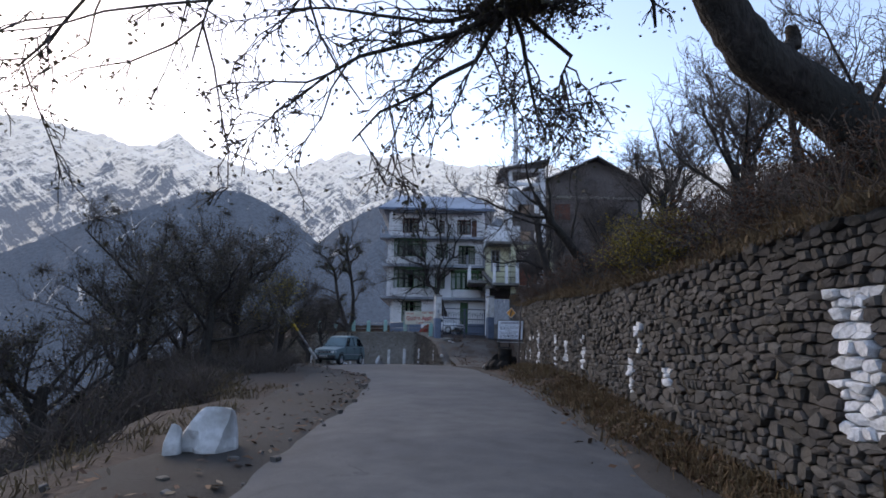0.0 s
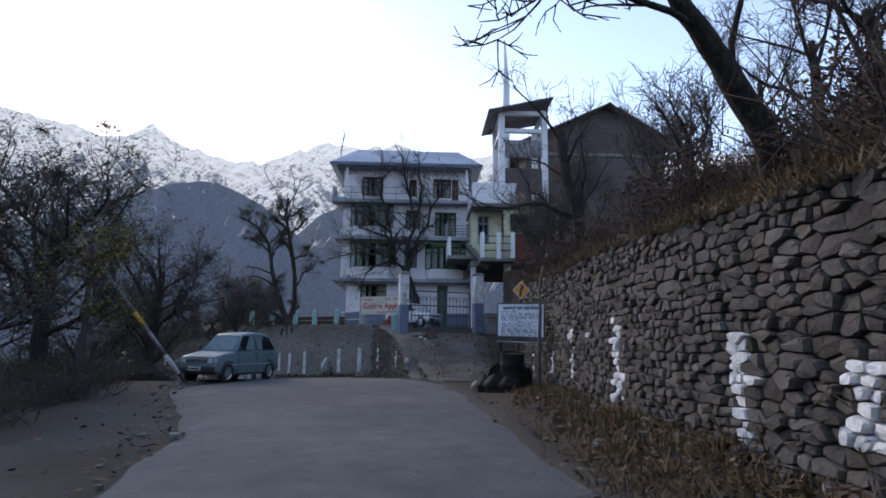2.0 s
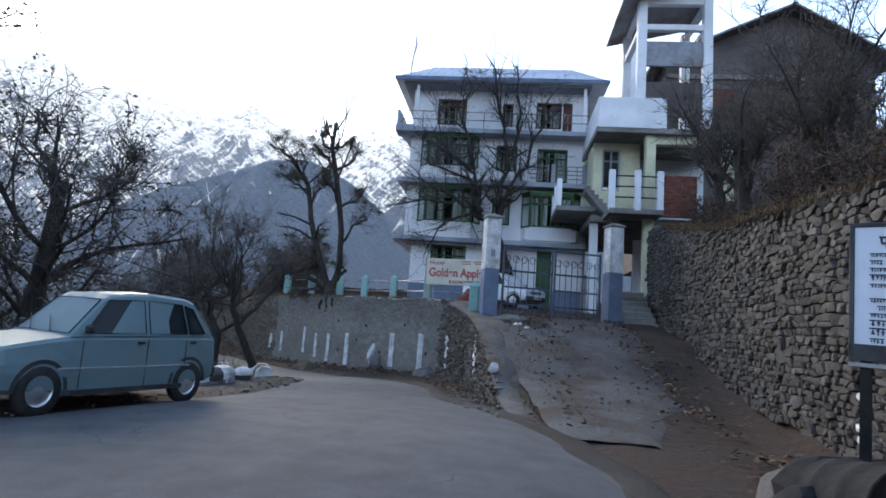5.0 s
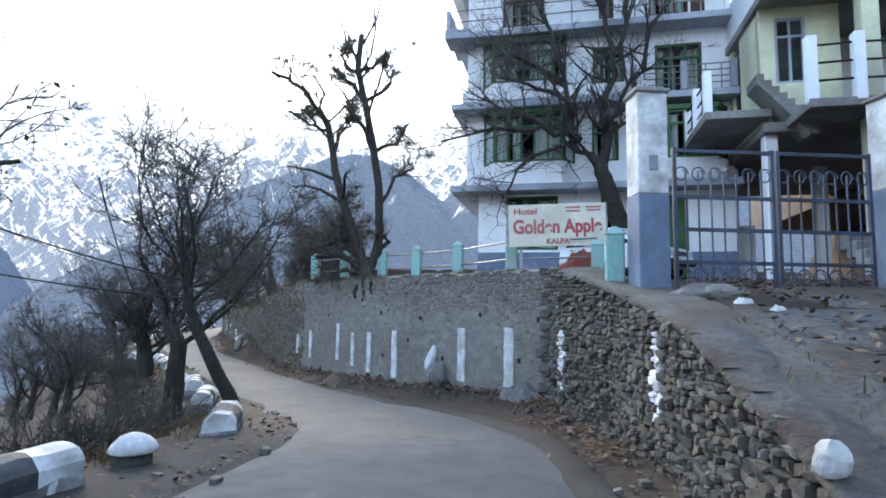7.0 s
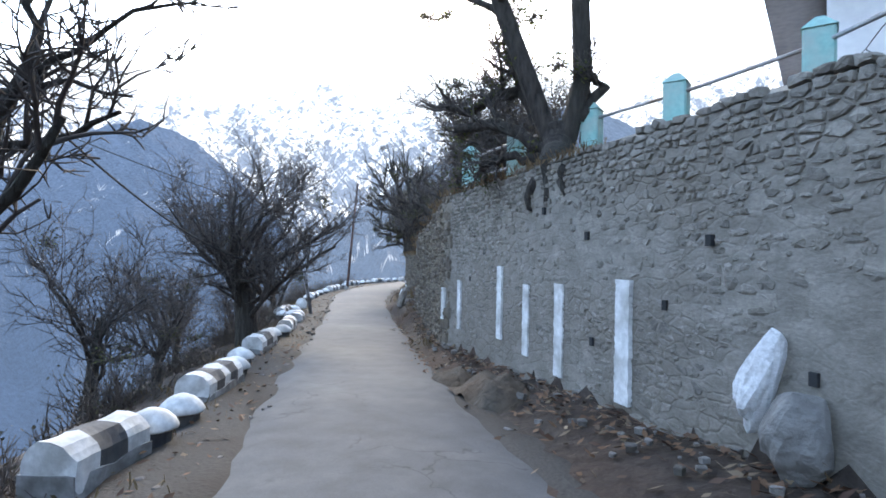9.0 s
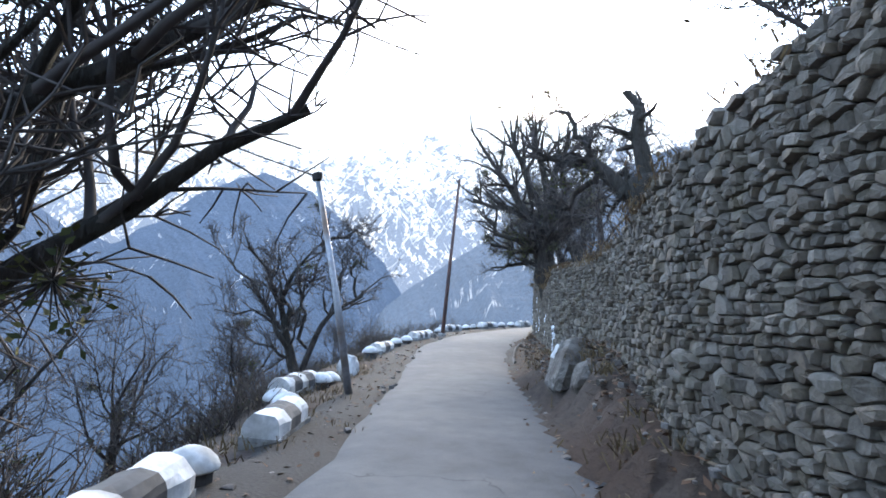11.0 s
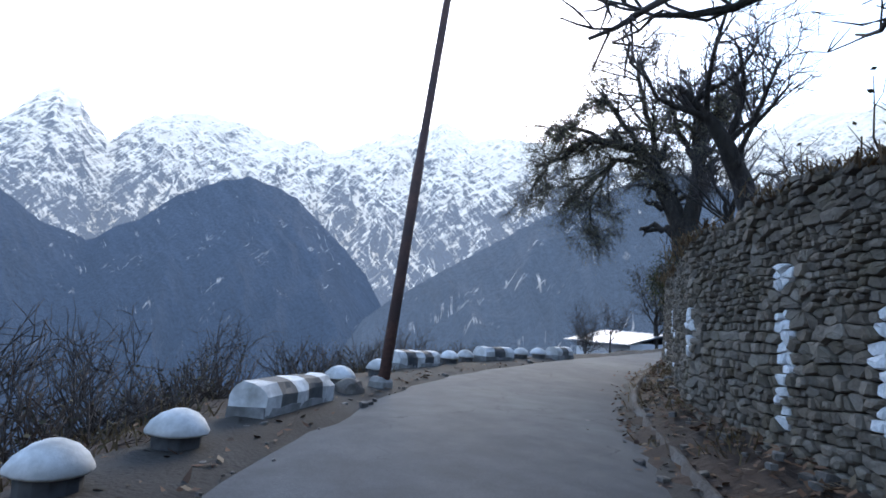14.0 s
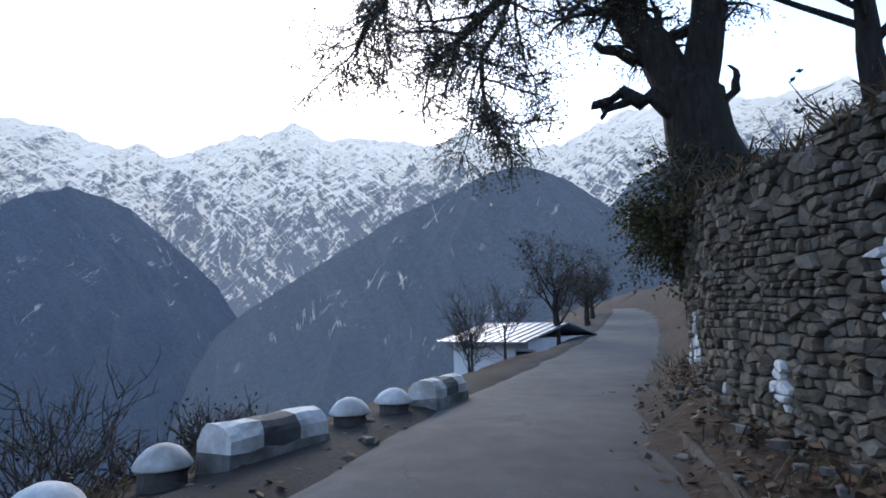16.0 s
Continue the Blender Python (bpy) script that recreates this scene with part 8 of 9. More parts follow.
# bushes and trees at the far end of the yard wall
for q, (x, y, h, reach) in enumerate([(-11.7, 49.5, 1.5, 1.7), (-10.4, 48.3, 1.6, 1.6), (-12.8, 51.5, 1.3, 1.5), (-10.9, 50.2, 2.4, 1.9), (-9.7, 48.2, 2.0, 1.7)]):
    tree(up_from(x, y, h), 0.1, 13, reach, 110 + q, "dense dark thicket on the terrace edge", name="thicket", fork=(9, 6, 4), up=0.08, spreadz=0.6, from_t=0.1, twig=0.36, leaves=LEAF_DRY, leaf_n=1500, category="shrub")
tree([(-16.7, 56.1, 1.6), (-16.85, 56.05, 2.3), (-17.0, 56.0, 2.8), (-17.1, 56.0, 3.3)], 0.3, 0, 1.0, 120, "massive dark trunk forking above the terrace wall", fork=(8, 6, 4), up=0.0, droop=0.06, stub=0.9, leaves=LEAF_OLIVE, clumps=8, twig=0.4, taper=0.4, kink=0.07,
     arms=[(0.26, (-17.05, 56.0, 2.9), (-17.4, 56.0, 3.2), (-17.95, 55.95, 3.55), (-18.5, 55.9, 3.9)), (0.22, (-17.1, 56.0, 3.2), (-17.1, 56.0, 4.0), (-17.4, 56.0, 5.0)), (0.09, (-17.95, 55.95, 3.5), (-18.3, 55.8, 3.2), (-18.5, 55.7, 2.8)), (0.1, (-18.3, 55.9, 3.8), (-18.9, 55.8, 3.9), (-19.5, 55.8, 4.1)), (0.1, (-18.0, 55.9, 3.6), (-18.4, 55.9, 4.4), (-18.9, 55.9, 5.0)), (0.08, (-17.4, 56.0, 3.2), (-17.6, 55.8, 2.8), (-17.8, 55.6, 2.6))])
# the terrace trees of the last stretch
tree([(-22.98, 61.93, 1.55), (-23.08, 61.73, 1.70), (-23.03, 61.58, 2.50), (-22.98, 61.53, 3.10)], 0.3, 14, 1.7, 121, "gnarled pollard with a stout trunk and many stubby limbs", fork=(11, 5, 3), up=0.14, spreadz=0.7, from_t=0.45, twig=0.36, leaves=LEAF_OLIVE, clumps=60, clump_r=0.26, stub=1.0, fat=0.6, taper=0.3, kink=0.13,
     arms=[(0.2, (-23.1, 61.5, 2.9), (-23.3, 61.4, 3.5), (-24.3, 61.2, 4.1), (-25.5, 61.0, 4.5)), (0.2, (-23.1, 61.5, 3.0), (-23.5, 61.4, 3.8), (-24.5, 61.2, 5.0), (-25.3, 61.1, 6.0)), (0.22, (-23.05, 61.5, 3.0), (-23.3, 61.5, 4.0), (-23.95, 61.4, 5.6), (-24.2, 61.4, 6.9)),
           (0.22, (-23.0, 61.5, 3.0), (-23.06, 61.5, 4.1), (-23.07, 61.5, 5.5), (-23.2, 61.4, 6.7)), (0.2, (-22.95, 61.55, 3.0), (-22.8, 61.6, 4.0), (-22.3, 61.7, 5.1), (-21.9, 61.8, 5.9)), (0.18, (-22.9, 61.55, 2.9), (-22.7, 61.6, 3.7), (-21.7, 61.8, 4.2), (-21.0, 62.0, 3.9)), (0.18, (-22.98, 61.5, 3.0), (-22.83, 61.4, 4.1), (-22.6, 61.3, 5.6), (-22.0, 61.3, 6.5)),
           (0.14, (-23.15, 61.4, 2.7), (-23.58, 60.6, 3.0), (-24.08, 59.9, 3.7)), (0.12, (-23.2, 61.45, 2.4), (-23.8, 61.0, 2.9), (-24.6, 60.6, 3.0)), (0.1, (-23.2, 61.4, 2.2), (-23.7, 60.8, 2.3), (-24.2, 60.4, 2.1)), (0.13, (-23.3, 61.4, 3.6), (-24.0, 61.0, 4.7), (-24.9, 60.8, 5.2))])
tree(up_from(-19.9, 59.6, 1.6, (-0.1, 0)), 0.1, 6, 2.4, 122, "slender bare tree on the terrace", fork=(6, 5, 3), up=0.12, spreadz=0.9)
tree([(-28.3, 73.3, 1.5), (-28.5, 73.25, 2.2), (-28.72, 73.2, 2.8), (-28.84, 73.2, 3.4), (-28.88, 73.2, 3.7)], 0.36, 0, 1.0, 123, "old leafy tree leaning over the road with hanging twigs", fork=(15, 9, 5), droop=0.1, up=0.03, twig=0.42, leaves=LEAF_BROWN, leaf_n=62000, leaf_size=0.042, stub=0.95, taper=0.45,
     arms=[(0.34, (-28.85, 73.2, 3.3), (-29.2, 73.2, 4.2), (-29.5, 73.15, 4.95), (-29.75, 73.1, 5.4)), (0.2, (-29.7, 73.1, 5.35), (-30.2, 73.0, 5.8), (-31.1, 72.7, 6.1), (-32.0, 72.4, 5.95)), (0.3, (-28.8, 73.2, 3.3), (-28.6, 73.2, 4.1), (-28.53, 73.2, 5.0), (-28.54, 73.2, 5.8), (-28.6, 73.15, 6.8)),
           (0.1, (-29.75, 73.1, 5.4), (-30.76, 72.9, 5.5), (-31.4, 72.7, 5.0), (-32.0, 72.5, 4.3)), (0.06, (-30.7, 72.9, 5.5), (-31.2, 72.8, 4.8), (-31.42, 72.7, 4.1), (-31.32, 72.7, 3.4)), (0.12, (-29.75, 73.1, 5.4), (-30.3, 73, 6.2), (-30.8, 72.8, 7.0), (-31.2, 72.6, 7.6)),
           (0.12, (-29.6, 73.1, 5.2), (-29.7, 72.9, 6.2), (-29.9, 72.7, 7.2), (-30.0, 72.5, 8.2)), (0.1, (-28.55, 73.2, 5.2), (-29.0, 73.0, 6.2), (-29.3, 72.9, 7.2)), (0.08, (-31.1, 72.7, 6.1), (-31.9, 72.4, 6.6), (-32.6, 72.1, 6.6)), (0.07, (-31.6, 72.5, 6.0), (-32.5, 72.2, 5.4), (-33.0, 72.0, 4.7)),
           (0.08, (-28.6, 73.2, 4.9), (-28.0, 73.3, 5.9), (-27.7, 73.3, 6.8)),
           (-0.11, (-28.95, 73.15, 3.6), (-29.35, 73.1, 3.98), (-29.65, 73.05, 4.15), (-29.92, 73.0, 4.3)), (-0.14, (-28.85, 73.1, 3.1), (-29.2, 73.0, 3.38), (-29.55, 73.0, 3.6), (-29.95, 72.95, 3.5)), (-0.07, (-29.4, 73.0, 3.5), (-29.7, 72.95, 3.42), (-29.85, 72.95, 3.25)), (-0.07, (-28.5, 73.2, 3.2), (-28.32, 73.2, 3.5), (-28.28, 73.2, 3.75))])
tree([(-27.1, 72.0, 1.8), (-27.3, 71.8, 2.9), (-27.3, 71.7, 3.5)], 0.11, 5, 1.9, 125, "tall bare tree on the bank", fork=(6, 5, 3), up=0.14, spreadz=0.9, from_t=0.7, stub=0.7,
     arms=[(0.08, (-27.3, 71.7, 3.3), (-27.5, 71.4, 4.0), (-27.7, 71.3, 4.7)), (0.08, (-27.3, 71.7, 3.4), (-27.1, 71.6, 4.0), (-27.0, 71.6, 4.8), (-27.0, 71.4, 5.7)), (0.06, (-27.1, 71.6, 4.0), (-26.7, 71.9, 4.4), (-26.2, 72.2, 4.5))])
tree([(-25.6, 66.9, 2.1), (-25.7, 66.9, 2.8), (-25.9, 66.6, 3.4), (-26.1, 66.4, 3.8), (-26.4, 66.0, 4.2)], 0.15, 4, 1.8, 127, "leaning bare tree with forked limbs on the grassy bank", fork=(7, 5, 3), up=0.12, spreadz=0.8, from_t=0.5, stub=0.4,
     arms=[(0.08, (-26.0, 66.5, 3.7), (-26.2, 66.2, 3.8), (-26.6, 65.8, 4.0), (-26.9, 65.5, 4.5)), (0.08, (-25.9, 66.6, 3.5), (-25.7, 66.6, 4.1), (-25.7, 66.4, 4.8)), (0.06, (-25.8, 66.7, 3.2), (-25.5, 66.8, 3.9), (-25.1, 67.0, 4.3))])
for q, (x, y, z, m, n) in enumerate([(-28.75, 73.5, 2.0, LEAF_OLIVE, 5200), (-28.95, 74.0, 1.9, LEAF_OCHRE, 1500), (-28.8, 73.0, 1.9, LEAF_OLIVE, 3600), (-28.9, 74.6, 1.7, LEAF_DRY, 3000), (-28.45, 72.5, 1.9, LEAF_DRY, 1500)]):
    tree([(x + 0.15, y + 0.1, z - 0.4), (x, y, z), (x - 0.2, y - 0.05, z + 0.25)], 0.03, 11, 0.7, 260 + q, "straggling leafy shrub hanging over the wall beneath the old tree", name="shrub", fork=(6, 5, 3), up=-0.02, droop=0.1, leaves=m, leaf_n=n, leaf_size=0.055, category="shrub", twig=0.3, from_t=0.3, spreadz=0.35)
tree([(-23.7, 53.1, -0.9), (-23.76, 52.97, -0.3), (-23.82, 52.85, 0.2), (-23.87, 52.7, 0.86)], 0.11, 5, 1.2, 129, "crooked spreading bare tree of several stems behind the guard stones", fork=(8, 5, 4), up=0.12, spreadz=0.9, twig=0.32, leaves=LEAF_OLIVE, clumps=7, clump_r=0.24, from_t=0.3, stub=0.5, kink=0.06,
     arms=[(0.075, (-23.73, 52.85, -0.15), (-23.89, 52.42, 0.57), (-24.05, 52.08, 1.22), (-24.25, 51.65, 1.65)), (0.065, (-23.9, 52.75, 0.72), (-24.1, 52.42, 1.26), (-24.17, 52.23, 1.8), (-24.27, 51.97, 2.19)), (0.085, (-23.81, 52.84, 0.18), (-23.79, 52.89, 1.01), (-23.72, 53.05, 1.7), (-23.54, 53.48, 2.12)),
           (0.06, (-23.54, 53.48, 2.12), (-23.32, 53.99, 2.46), (-23.08, 54.55, 2.38)), (0.035, (-23.55, 53.45, 2.1), (-23.45, 53.49, 2.53), (-23.4, 53.6, 2.85)), (0.03, (-23.4, 54.0, 2.48), (-23.26, 54.37, 2.61)), (0.095, (-23.7, 53.2, -0.8), (-23.59, 53.48, 0.19), (-23.46, 53.81, 0.56), (-23.25, 54.31, 0.96), (-23.17, 54.5, 1.08)),
           (0.05, (-23.25, 54.3, 0.96), (-23.17, 54.06, 1.46), (-23.06, 54.3, 1.94)), (0.05, (-23.46, 53.83, 0.56), (-23.45, 53.97, 1.47), (-23.39, 54.14, 2.03)), (0.06, (-23.62, 53.3, -0.22), (-23.55, 53.13, 0.47), (-23.54, 53.14, 1.09), (-23.46, 53.31, 1.61)), (0.05, (-23.8, 52.83, 0.17), (-24.19, 52.23, 0.56), (-24.42, 51.65, 0.54)),
           (0.05, (-23.74, 52.95, -0.43), (-23.95, 52.41, -0.09), (-24.16, 51.93, 0.03)), (0.05, (-23.82, 52.75, 0.59), (-23.82, 52.49, 1.32), (-23.73, 52.69, 1.97))])
for q, (x, y, h, reach) in enumerate([(-26.8, 50.4, 1.8, 2.2), (-28.2, 54.0, 1.2, 1.8), (-19.6, 45.6, 1.6, 2.2), (-22.5, 47.3, 2.2, 2.4), (-15.4, 42.0, 2.0, 2.3)]):
    tree(up_from(x, y, h, (0.2, 0.1)), 0.13, 8, reach, 130 + q, "crooked bare tree on the slope below the road", fork=(7, 5, 3), up=0.1, spreadz=0.8, leaves=LEAF_OLIVE, clumps=3)
for q, (x, y) in enumerate([(-31.5, 59.5), (-33.0, 61.0), (-34.5, 63.5), (-36.0, 70.0), (-35.2, 80.0), (-36.6, 82.6), (-34.9, 81.6), (-35.9, 81.2)]):
    tree(up_from(x, y, 1.0), 0.04, 6, 1.1, 150 + q, "thin bare sapling on the slope below the road", name="sapling", fork=(4, 4, 2), up=0.16, spreadz=1.2)
for q, (x, y) in enumerate([(-34.9, 86.5), (-36.5, 97), (-29.2, 88), (-30.5, 96), (-38.5, 106), (-40.5, 112), (-33.0, 110)]):
    tree(up_from(x, y, 2.0), 0.14, 8, 2.2, 170 + q, "dark leafless tree by the far road", fork=(6, 5, 3), up=0.1, spreadz=0.8, leaves=LEAF_DRY, leaf_n=900, leaf_size=0.1)


# ---- scrub and grass ----
def scrub(name, places, seed, label, material, height=(0.5, 1.3), twigs=46, leaves=0, leaf_m=None):
    rnd = random.Random(seed)
    w, lf = Wood(), Wood()
    for x, y, z in places:
        h = rnd.uniform(*height)
        for _ in range(twigs):
            d = Vector((rnd.gauss(0, 0.55), rnd.gauss(0, 0.55), rnd.uniform(0.4, 1.0))).normalized()
            p = Vector((x + rnd.gauss(0, 0.22), y + rnd.gauss(0, 0.22), z - 0.05))
            tp, td = wander(p, d, h * rnd.uniform(0.5, 1.1), 0.2, rnd, 4, 0.03)
            w.tube(tp, 0.011, 0.004, 3)
            q = tp[2]
            sp, _ = wander(q, (td + Vector((rnd.gauss(0, 0.8), rnd.gauss(0, 0.8), 0.2))).normalized(), h * 0.35, 0.2, rnd, 3)
            w.tube(sp, 0.006, 0.003, 3)
            for _ in range(leaves):
                lf.leaf(rnd.choice(tp) + Vector((rnd.gauss(0, 0.05), rnd.gauss(0, 0.05), rnd.gauss(0, 0.05))), 0.06, rnd)
    ob = tagged(new(name, w.mesh(name, material)), label, "scrub", kind="stuff")
    if lf.v:
        tagged(new(name + "_leaves", lf.mesh(name + "_leaves", leaf_m, False)), "withered leaves on the scrub", "leaves", kind="stuff")
    return ob


rnd = random.Random(77)
places = [(rnd.uniform(-13, -5.2), rnd.uniform(5, 24)) for _ in range(150)] + [(rnd.uniform(-13, -7.2), rnd.uniform(24, 33)) for _ in range(90)]
for _ in range(330):
    s = rnd.uniform(_k[2] + 3, _k[20])
    c = spline(s)[0]
    c2 = spline(s + 0.5)[0]
    dx, dy = c2[0] - c[0], c2[1] - c[1]
    ln = math.hypot(dx, dy)
    o = c[4] - 0.5 - rnd.random() ** 1.5 * 9
    x, y = c[0] + o * dy / ln, c[1] - o * dx / ln
    if not (29 < y < 47 and o < c[4] - 1.2):
        places.append((x, y))
zz = ground_z([p[0] for p in places], [p[1] for p in places])
scrub("scrub", [(x, y, z) for (x, y), z in zip(places, zz)], 5, "tangle of dark leafless scrub on the slope below the road", SCRUBM, (0.4, 1.1), 50, 2, LEAF_DRY)
places = [(rnd.uniform(3.9, 9.5), rnd.uniform(0, 36)) for _ in range(170)] + [(rnd.uniform(7, 16), rnd.uniform(2, 40)) for _ in range(60)]
places = [(x + float(np.interp(y, WA[:, 1], WA[:, 0])) - 3.0, y) for x, y in places]
zz = ground_z([p[0] for p in places], [p[1] for p in places])
scrub("scrub", [(x, y, z) for (x, y), z in zip(places, zz)], 6, "brown dry scrub and saplings on the slope above the wall", SCRUBM, (0.4, 1.5), 40, 2, LEAF_DRY)
places = []
for _ in range(150):
    s = rnd.uniform(SB2 - 1, SB3 - 4)
    k = np.r_[0, np.cumsum(np.hypot(*np.diff(np.array(WALL_B)[:, :2], axis=0).T))]
    x, y = float(np.interp(s, k, np.array(WALL_B)[:, 0])), float(np.interp(s, k, np.array(WALL_B)[:, 1]))
    o = 0.6 + rnd.random() ** 2 * 6
    places.append((x + 0.72 * o, y + 0.68 * o))
zz = ground_z([p[0] for p in places], [p[1] for p in places])
scrub("scrub", [(x, y, z) for (x, y), z in zip(places, zz)], 7, "low brown scrub along the top of the terrace wall", SCRUBM, (0.3, 0.8), 34, 2, LEAF_DRY)


def grass(name, places, seed, label, material, h=(0.12, 0.35), blades=26, spread=0.16):
    rnd = random.Random(seed)
    w = Wood()
    for x, y, z in places:
        for _ in range(blades):
            p = Vector((x + rnd.gauss(0, spread), y + rnd.gauss(0, spread), z - 0.03))
            d = Vector((rnd.gauss(0, 0.5), rnd.gauss(0, 0.5), 1)).normalized()
            q = d.cross(Vector((rnd.gauss(0, 1), rnd.gauss(0, 1), 0.1))).normalized() * 0.008
            t = p + d * rnd.uniform(*h)
            bend = t + Vector((rnd.gauss(0, 0.06), rnd.gauss(0, 0.06), -0.02))
            b = len(w.v)
            for u in (p - q, p + q, t + q * 0.6, t - q * 0.6, bend):
                w.v.append(tuple(u))
            w.f += [(b, b + 1, b + 2, b + 3), (b + 3, b + 2, b + 4)]
    return tagged(new(name, w.mesh(name, material, False)), label, "grass", kind="stuff")


def litter(name, places, seed, label, material, size=0.05):
    """Fallen leaves lying about on the ground."""
    rnd = random.Random(seed)
    w = Wood()
    for x, y, z in places:
        a = rnd.uniform(0, 6.28)
        u = Vector((math.cos(a), math.sin(a), rnd.gauss(0, 0.3))) * size * rnd.uniform(0.6, 1.4)
        v = Vector((-math.sin(a), math.cos(a), rnd.gauss(0, 0.4))) * size * rnd.uniform(0.3, 0.6)
        p = Vector((x, y, z + rnd.uniform(0.004, 0.035)))
        b = len(w.v)
        for q in (p - u, p + v, p + u, p - v):
            w.v.append(tuple(q))
        w.f.append((b, b + 1, b + 2, b + 3))
    return tagged(new(name, w.mesh(name, material, False)), label, "leaves", kind="stuff")


WB_P = np.array(WALL_B)
WB_K = np.r_[0, np.cumsum(np.hypot(*np.diff(WB_P[:, :2], axis=0).T))]


def by_wall_b(s, o):
    x, y = (float(np.interp(s, WB_K, WB_P[:, c])) for c in (0, 1))
    x2, y2 = (float(np.interp(s + 0.3, WB_K, WB_P[:, c])) for c in (0, 1))
    ln = math.hypot(x2 - x, y2 - y)
    return x + o * (y2 - y) / ln, y - o * (x2 - x) / ln


places = []
for _ in range(160):
    places.append(by_wall_b(rnd.uniform(1, SB1), rnd.uniform(0.15, 0.8)))
for _ in range(240):
    y = rnd.uniform(0, 27)
    places.append((float(np.interp(y, WA[:, 1], WA[:, 0])) - rnd.random() ** 1.6 * 0.7 - 0.03, y))
for _ in range(420):
    y = rnd.uniform(0, 38)
    places.append((float(np.interp(y, WA[:, 1], WA[:, 0])) + rnd.uniform(0.2, 1.8), y))
for _ in range(520):
    s = rnd.uniform(SB1 + 1, SB3 - 4)
    places.append(by_wall_b(s, rnd.uniform(0.3, 1.2) if rnd.random() < 0.8 or s < SB2 else -rnd.random() ** 2 * 0.5 - 0.03))
for _ in range(300):
    s = rnd.uniform(_k[2], _k[20])
    c, c2 = spline(s)[0], spline(s + 0.5)[0]
    dx, dy = c2[0] - c[0], c2[1] - c[1]
    ln = math.hypot(dx, dy)
    o = c[4] + rnd.gauss(0.0, 0.35)
    places.append((c[0] + o * dy / ln, c[1] - o * dx / ln))
zz = ground_z([p[0] for p in places], [p[1] for p in places])
tops = []
for _ in range(420):
    s = rnd.uniform(SB1 + 6, SB3 - 4)
    o = rnd.uniform(-0.02, 0.4)
    tops.append((*by_wall_b(s, o), float(np.interp(s, WB_K, WB_P[:, 3])) - 0.02))
for _ in range(900):
    y = rnd.uniform(2, 38)
    tops.append((float(np.interp(y, WA[:, 1], WA[:, 0])) + rnd.uniform(-0.02, 0.4), y, float(np.interp(y, WA[:, 1], WA[:, 3])) - 0.02))
TUFTM = leaf_mat("rusty_grass", [(0.0, (0.10, 0.055, 0.03)), (0.5, (0.15, 0.10, 0.05)), (1.0, (0.07, 0.045, 0.028))])
grass("wall_top_grass", tops, 19, "rusty dry grass hanging over the wall tops", TUFTM, (0.04, 0.14), 26, 0.13)
bank = []
for _ in range(800):
    y = rnd.uniform(4, 27)
    bank.append((float(np.interp(y, WA[:, 1], WA[:, 0])) + 0.35 + rnd.random() ** 1.3 * 2.6, y))
zz = ground_z([q[0] for q in bank], [q[1] for q in bank])
grass("bank_grass", [(x, y, z) for (x, y), z in zip(bank, zz)], 43, "withered reddish grass on the bank above the dry-stone wall", TUFTM, (0.12, 0.34), 30, 0.17)
weeds = []
for _ in range(260):
    y = rnd.uniform(3.5, 12.5)
    weeds.append((float(np.interp(y, WA[:, 1], WA[:, 0])) - 0.05 - rnd.random() ** 1.4 * 0.75, y))
for _ in range(90):
    y = rnd.uniform(14, 25)
    weeds.append((float(np.interp(y, WA[:, 1], WA[:, 0])) - 0.05 - rnd.random() ** 2 * 0.8, y))
zz = ground_z([q[0] for q in weeds], [q[1] for q in weeds])
grass("dry_weeds", [(x, y, z) for (x, y), z in zip(weeds, zz)], 29, "rusty withered weeds along the foot of the dry-stone wall", TUFTM, (0.05, 0.2), 26, 0.15)
zz = ground_z([q[0] for q in places], [q[1] for q in places])
grass("grass", [(x, y, z) for (x, y), z in zip(places, zz)], 9, "tufts of dry yellow-brown grass along walls and verges", GRASSM, (0.06, 0.2), 22, 0.14)
LITTERM = leaf_mat("fallen_leaves", [(0.0, (0.09, 0.045, 0.028)), (0.4, (0.15, 0.085, 0.05)), (0.7, (0.07, 0.04, 0.03)), (1.0, (0.20, 0.15, 0.10))])
places = []
for _ in range(5200):
    y = rnd.uniform(1, 28)
    places.append((float(np.interp(y, WA[:, 1], WA[:, 0])) - abs(rnd.gauss(0, 0.5)) - 0.02, y))
for _ in range(5200):
    s = rnd.uniform(6, SB3 - 4)
    places.append(by_wall_b(s, -abs(rnd.gauss(0, 0.4)) - 0.02))
for _ in range(2600):
    s = rnd.uniform(_k[2], _k[20])
    c, c2 = spline(s)[0], spline(s + 0.5)[0]
    dx, dy = c2[0] - c[0], c2[1] - c[1]
    ln = math.hypot(dx, dy)
    o = c[3] - abs(rnd.gauss(0, 0.6))
    places.append((c[0] + o * dy / ln, c[1] - o * dx / ln))
for _ in range(1500):
    y = rnd.uniform(28.5, 39)
    places.append((rnd.choice((rnd.uniform(0.6, 3.4), rnd.gauss(1.0, 0.3), rnd.gauss(3.1, 0.3))), y))
zz = ground_z([p[0] for p in places], [p[1] for p in places])
litter("fallen_leaves", [(x, y, z + 0.03 + (0.04 if y > 28.5 and x > 0.6 else 0)) for (x, y), z in zip(places, zz)], 12, "fallen reddish-brown leaves along walls and verges", LITTERM)

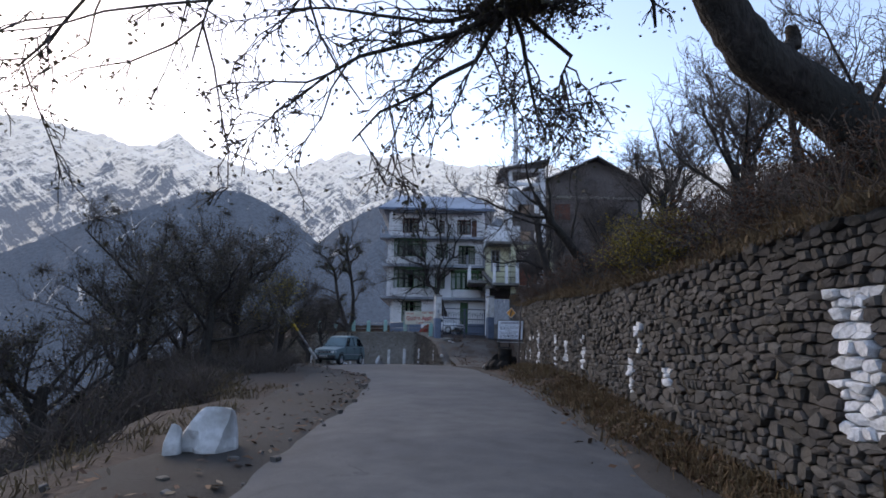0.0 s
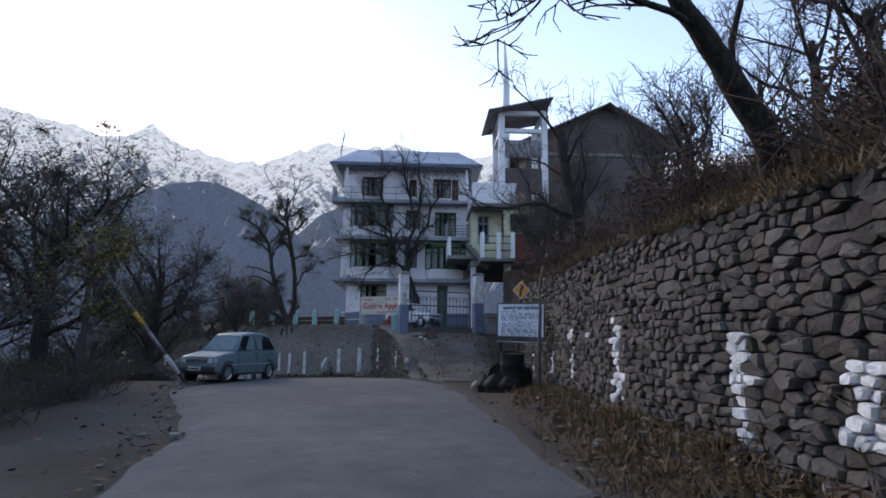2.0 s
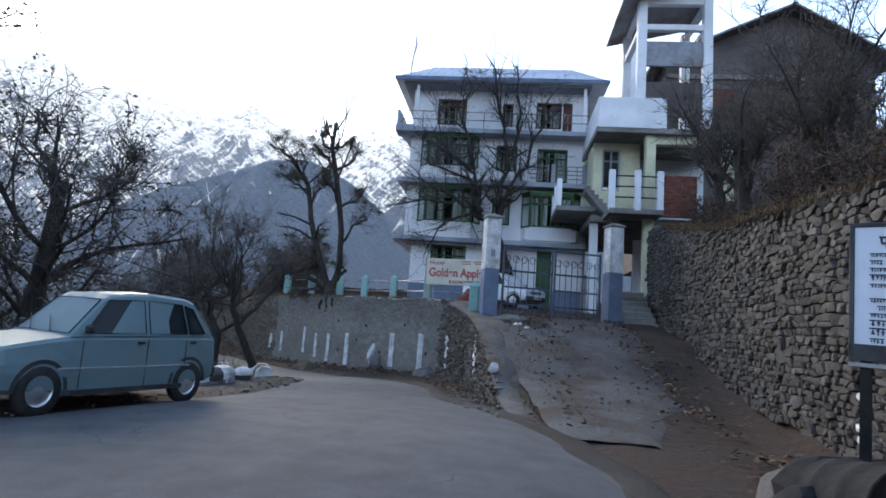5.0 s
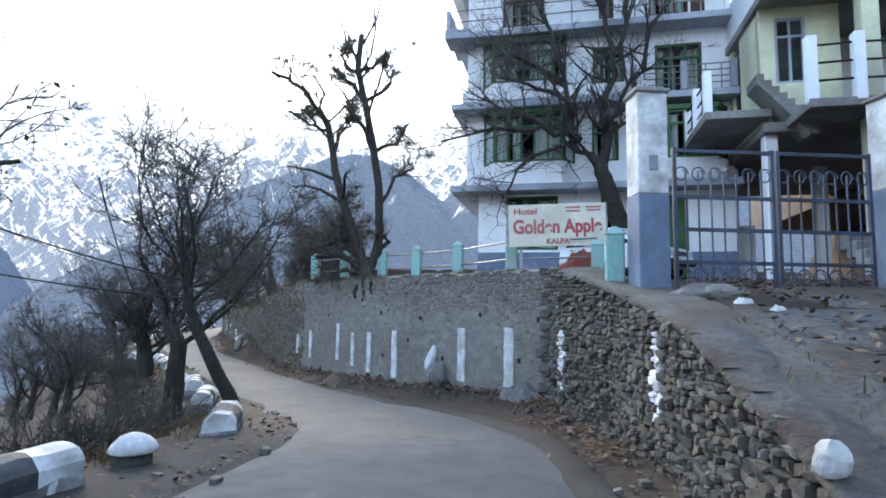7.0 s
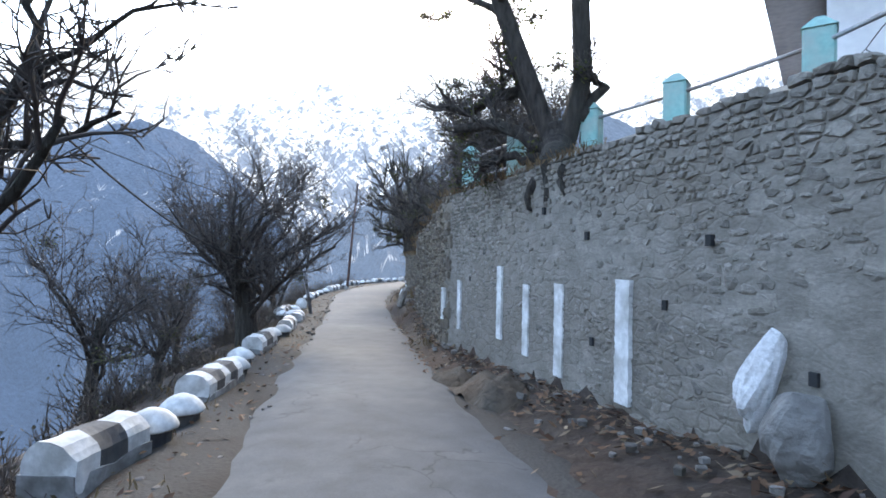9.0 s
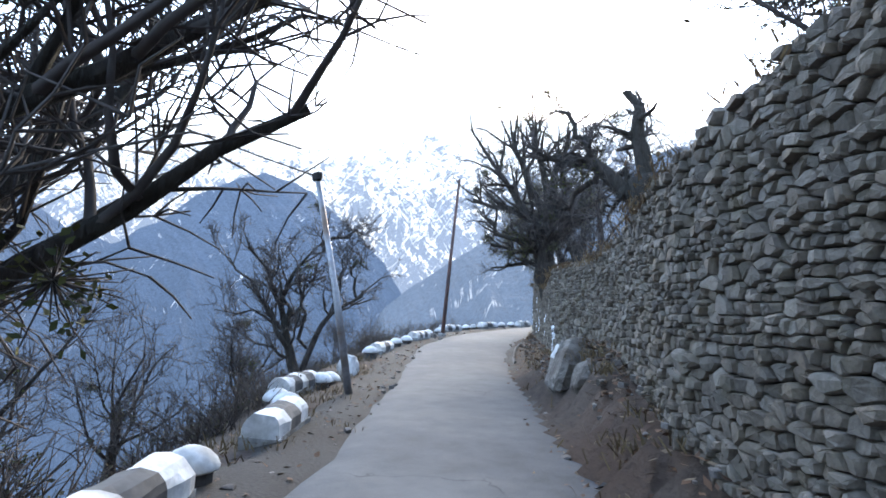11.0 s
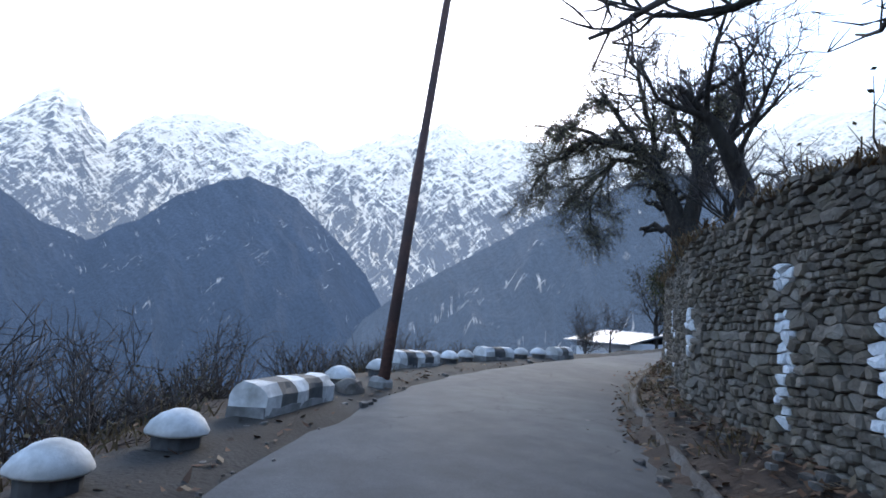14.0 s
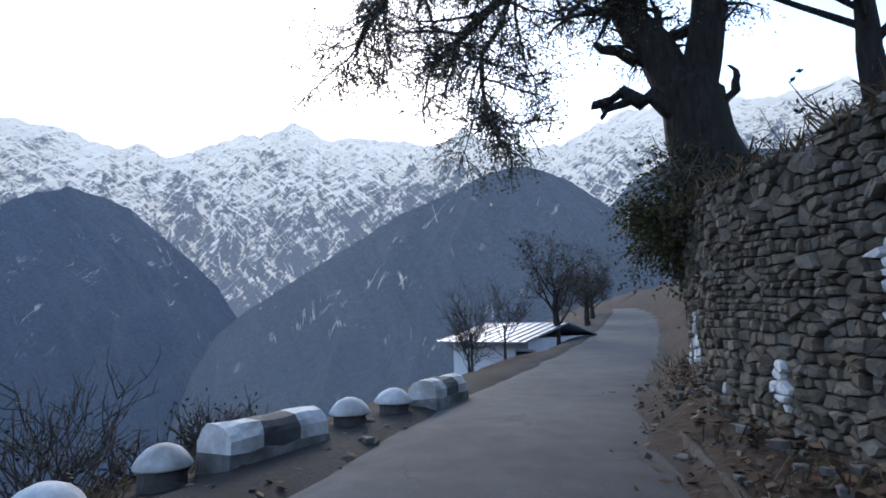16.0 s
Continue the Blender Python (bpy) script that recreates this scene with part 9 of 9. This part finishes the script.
# ---- the stones of the walls ----
lay_stones(wall_a, WALL_A, 4, SA - 0.1, (along(WALL_A, 3, 15.3), along(WALL_A, 3, 18.6)), (FIELDSTONE_A, PAINTED), (0.05, 0.115), 11, PATCH_A, 0.03, 0.24, 0.006, flat=1.75, big=0.06, cap=0.06)
lay_stones(wall_b, WALL_B, 0.3, SB1 + 0.1, (0, 12), (FIELDSTONE_B, PAINTED), (0.038, 0.095), 23, PATCH_B, 0.035, 0.2, 0.006, flat=1.6, tilt=0.3, cap=-0.02, top_rag=0.02, big=0.06)
lay_stones(wall_c, WALL_B, SB1 + 0.05, SB2, (along(WALL_B, -3.5, 40.7), along(WALL_B, -7.5, 44)), (WALLSTONE, PAINTED), (0.042, 0.085), 37, (), 0.004, 0.1, 0.010, flat=1.7, lift=-0.008, tilt=0.03, top_rag=0.05,
           bare=lambda s, z, u: 1.15 - 1.25 * u + 0.9 * noise.noise((s * 0.35, z * 0.8, 4.0)))
lay_stones(wall_d, WALL_B, SB2, SB3, (along(WALL_B, -21, 58.9), along(WALL_B, -24.5, 63.3)), (FIELDSTONE_D, PAINTED), (0.042, 0.098), 41, PATCH_B, 0.028, 0.22, 0.005, flat=1.55, big=0.06, cap=0.06)


# loose rubble along the feet of the walls
def rubble(name, places, seed, label, material):
    rnd = random.Random(seed)
    shapes = [mesh_arrays(stone_mesh("pebble", 300 + q, material)) for q in range(5)]
    vs, fs = [], []
    for x, y, z in places:
        k = 0.02 + 0.07 * rnd.random() ** 3
        r = np.array(Matrix.Translation((x, y, z + k * 0.2)) @ Matrix.Rotation(rnd.uniform(0, 6.3), 4, "Z") @ Matrix.Rotation(rnd.uniform(-1.8, -1.2), 4, "X") @ Matrix.Diagonal((k * 1.4, k * 0.8, k, 1)))
        co, po = rnd.choice(shapes)
        b = len(vs)
        vs.extend((co @ r[:3, :3].T + r[:3, 3]).tolist())
        fs.extend([tuple(b + q for q in f) for f in po])
    me = bpy.data.meshes.new(name)
    me.from_pydata(vs, [], fs)
    me.materials.append(material)
    return tagged(new(name, me), label, "rubble", kind="stuff")


rnd = random.Random(31)
places = [by_wall_b(rnd.uniform(0.5, SB3 - 4), -abs(rnd.gauss(0, 0.35)) - 0.03) for _ in range(900)]
for _ in range(420):
    y = rnd.uniform(2, 28)
    places.append((float(np.interp(y, WA[:, 1], WA[:, 0])) - abs(rnd.gauss(0, 0.4)) - 0.03, y))
for _ in range(500):
    s = rnd.uniform(_k[2], _k[20])
    c, c2 = spline(s)[0], spline(s + 0.5)[0]
    dx, dy = c2[0] - c[0], c2[1] - c[1]
    ln = math.hypot(dx, dy)
    o = c[3] - abs(rnd.gauss(0, 0.5)) + 0.15
    places.append((c[0] + o * dy / ln, c[1] - o * dx / ln))
zz = ground_z([p[0] for p in places], [p[1] for p in places])
rubble("rubble", [(x, y, z + 0.03) for (x, y), z in zip(places, zz)], 3, "loose grey stones along verges and wall feet", FIELDSTONE)
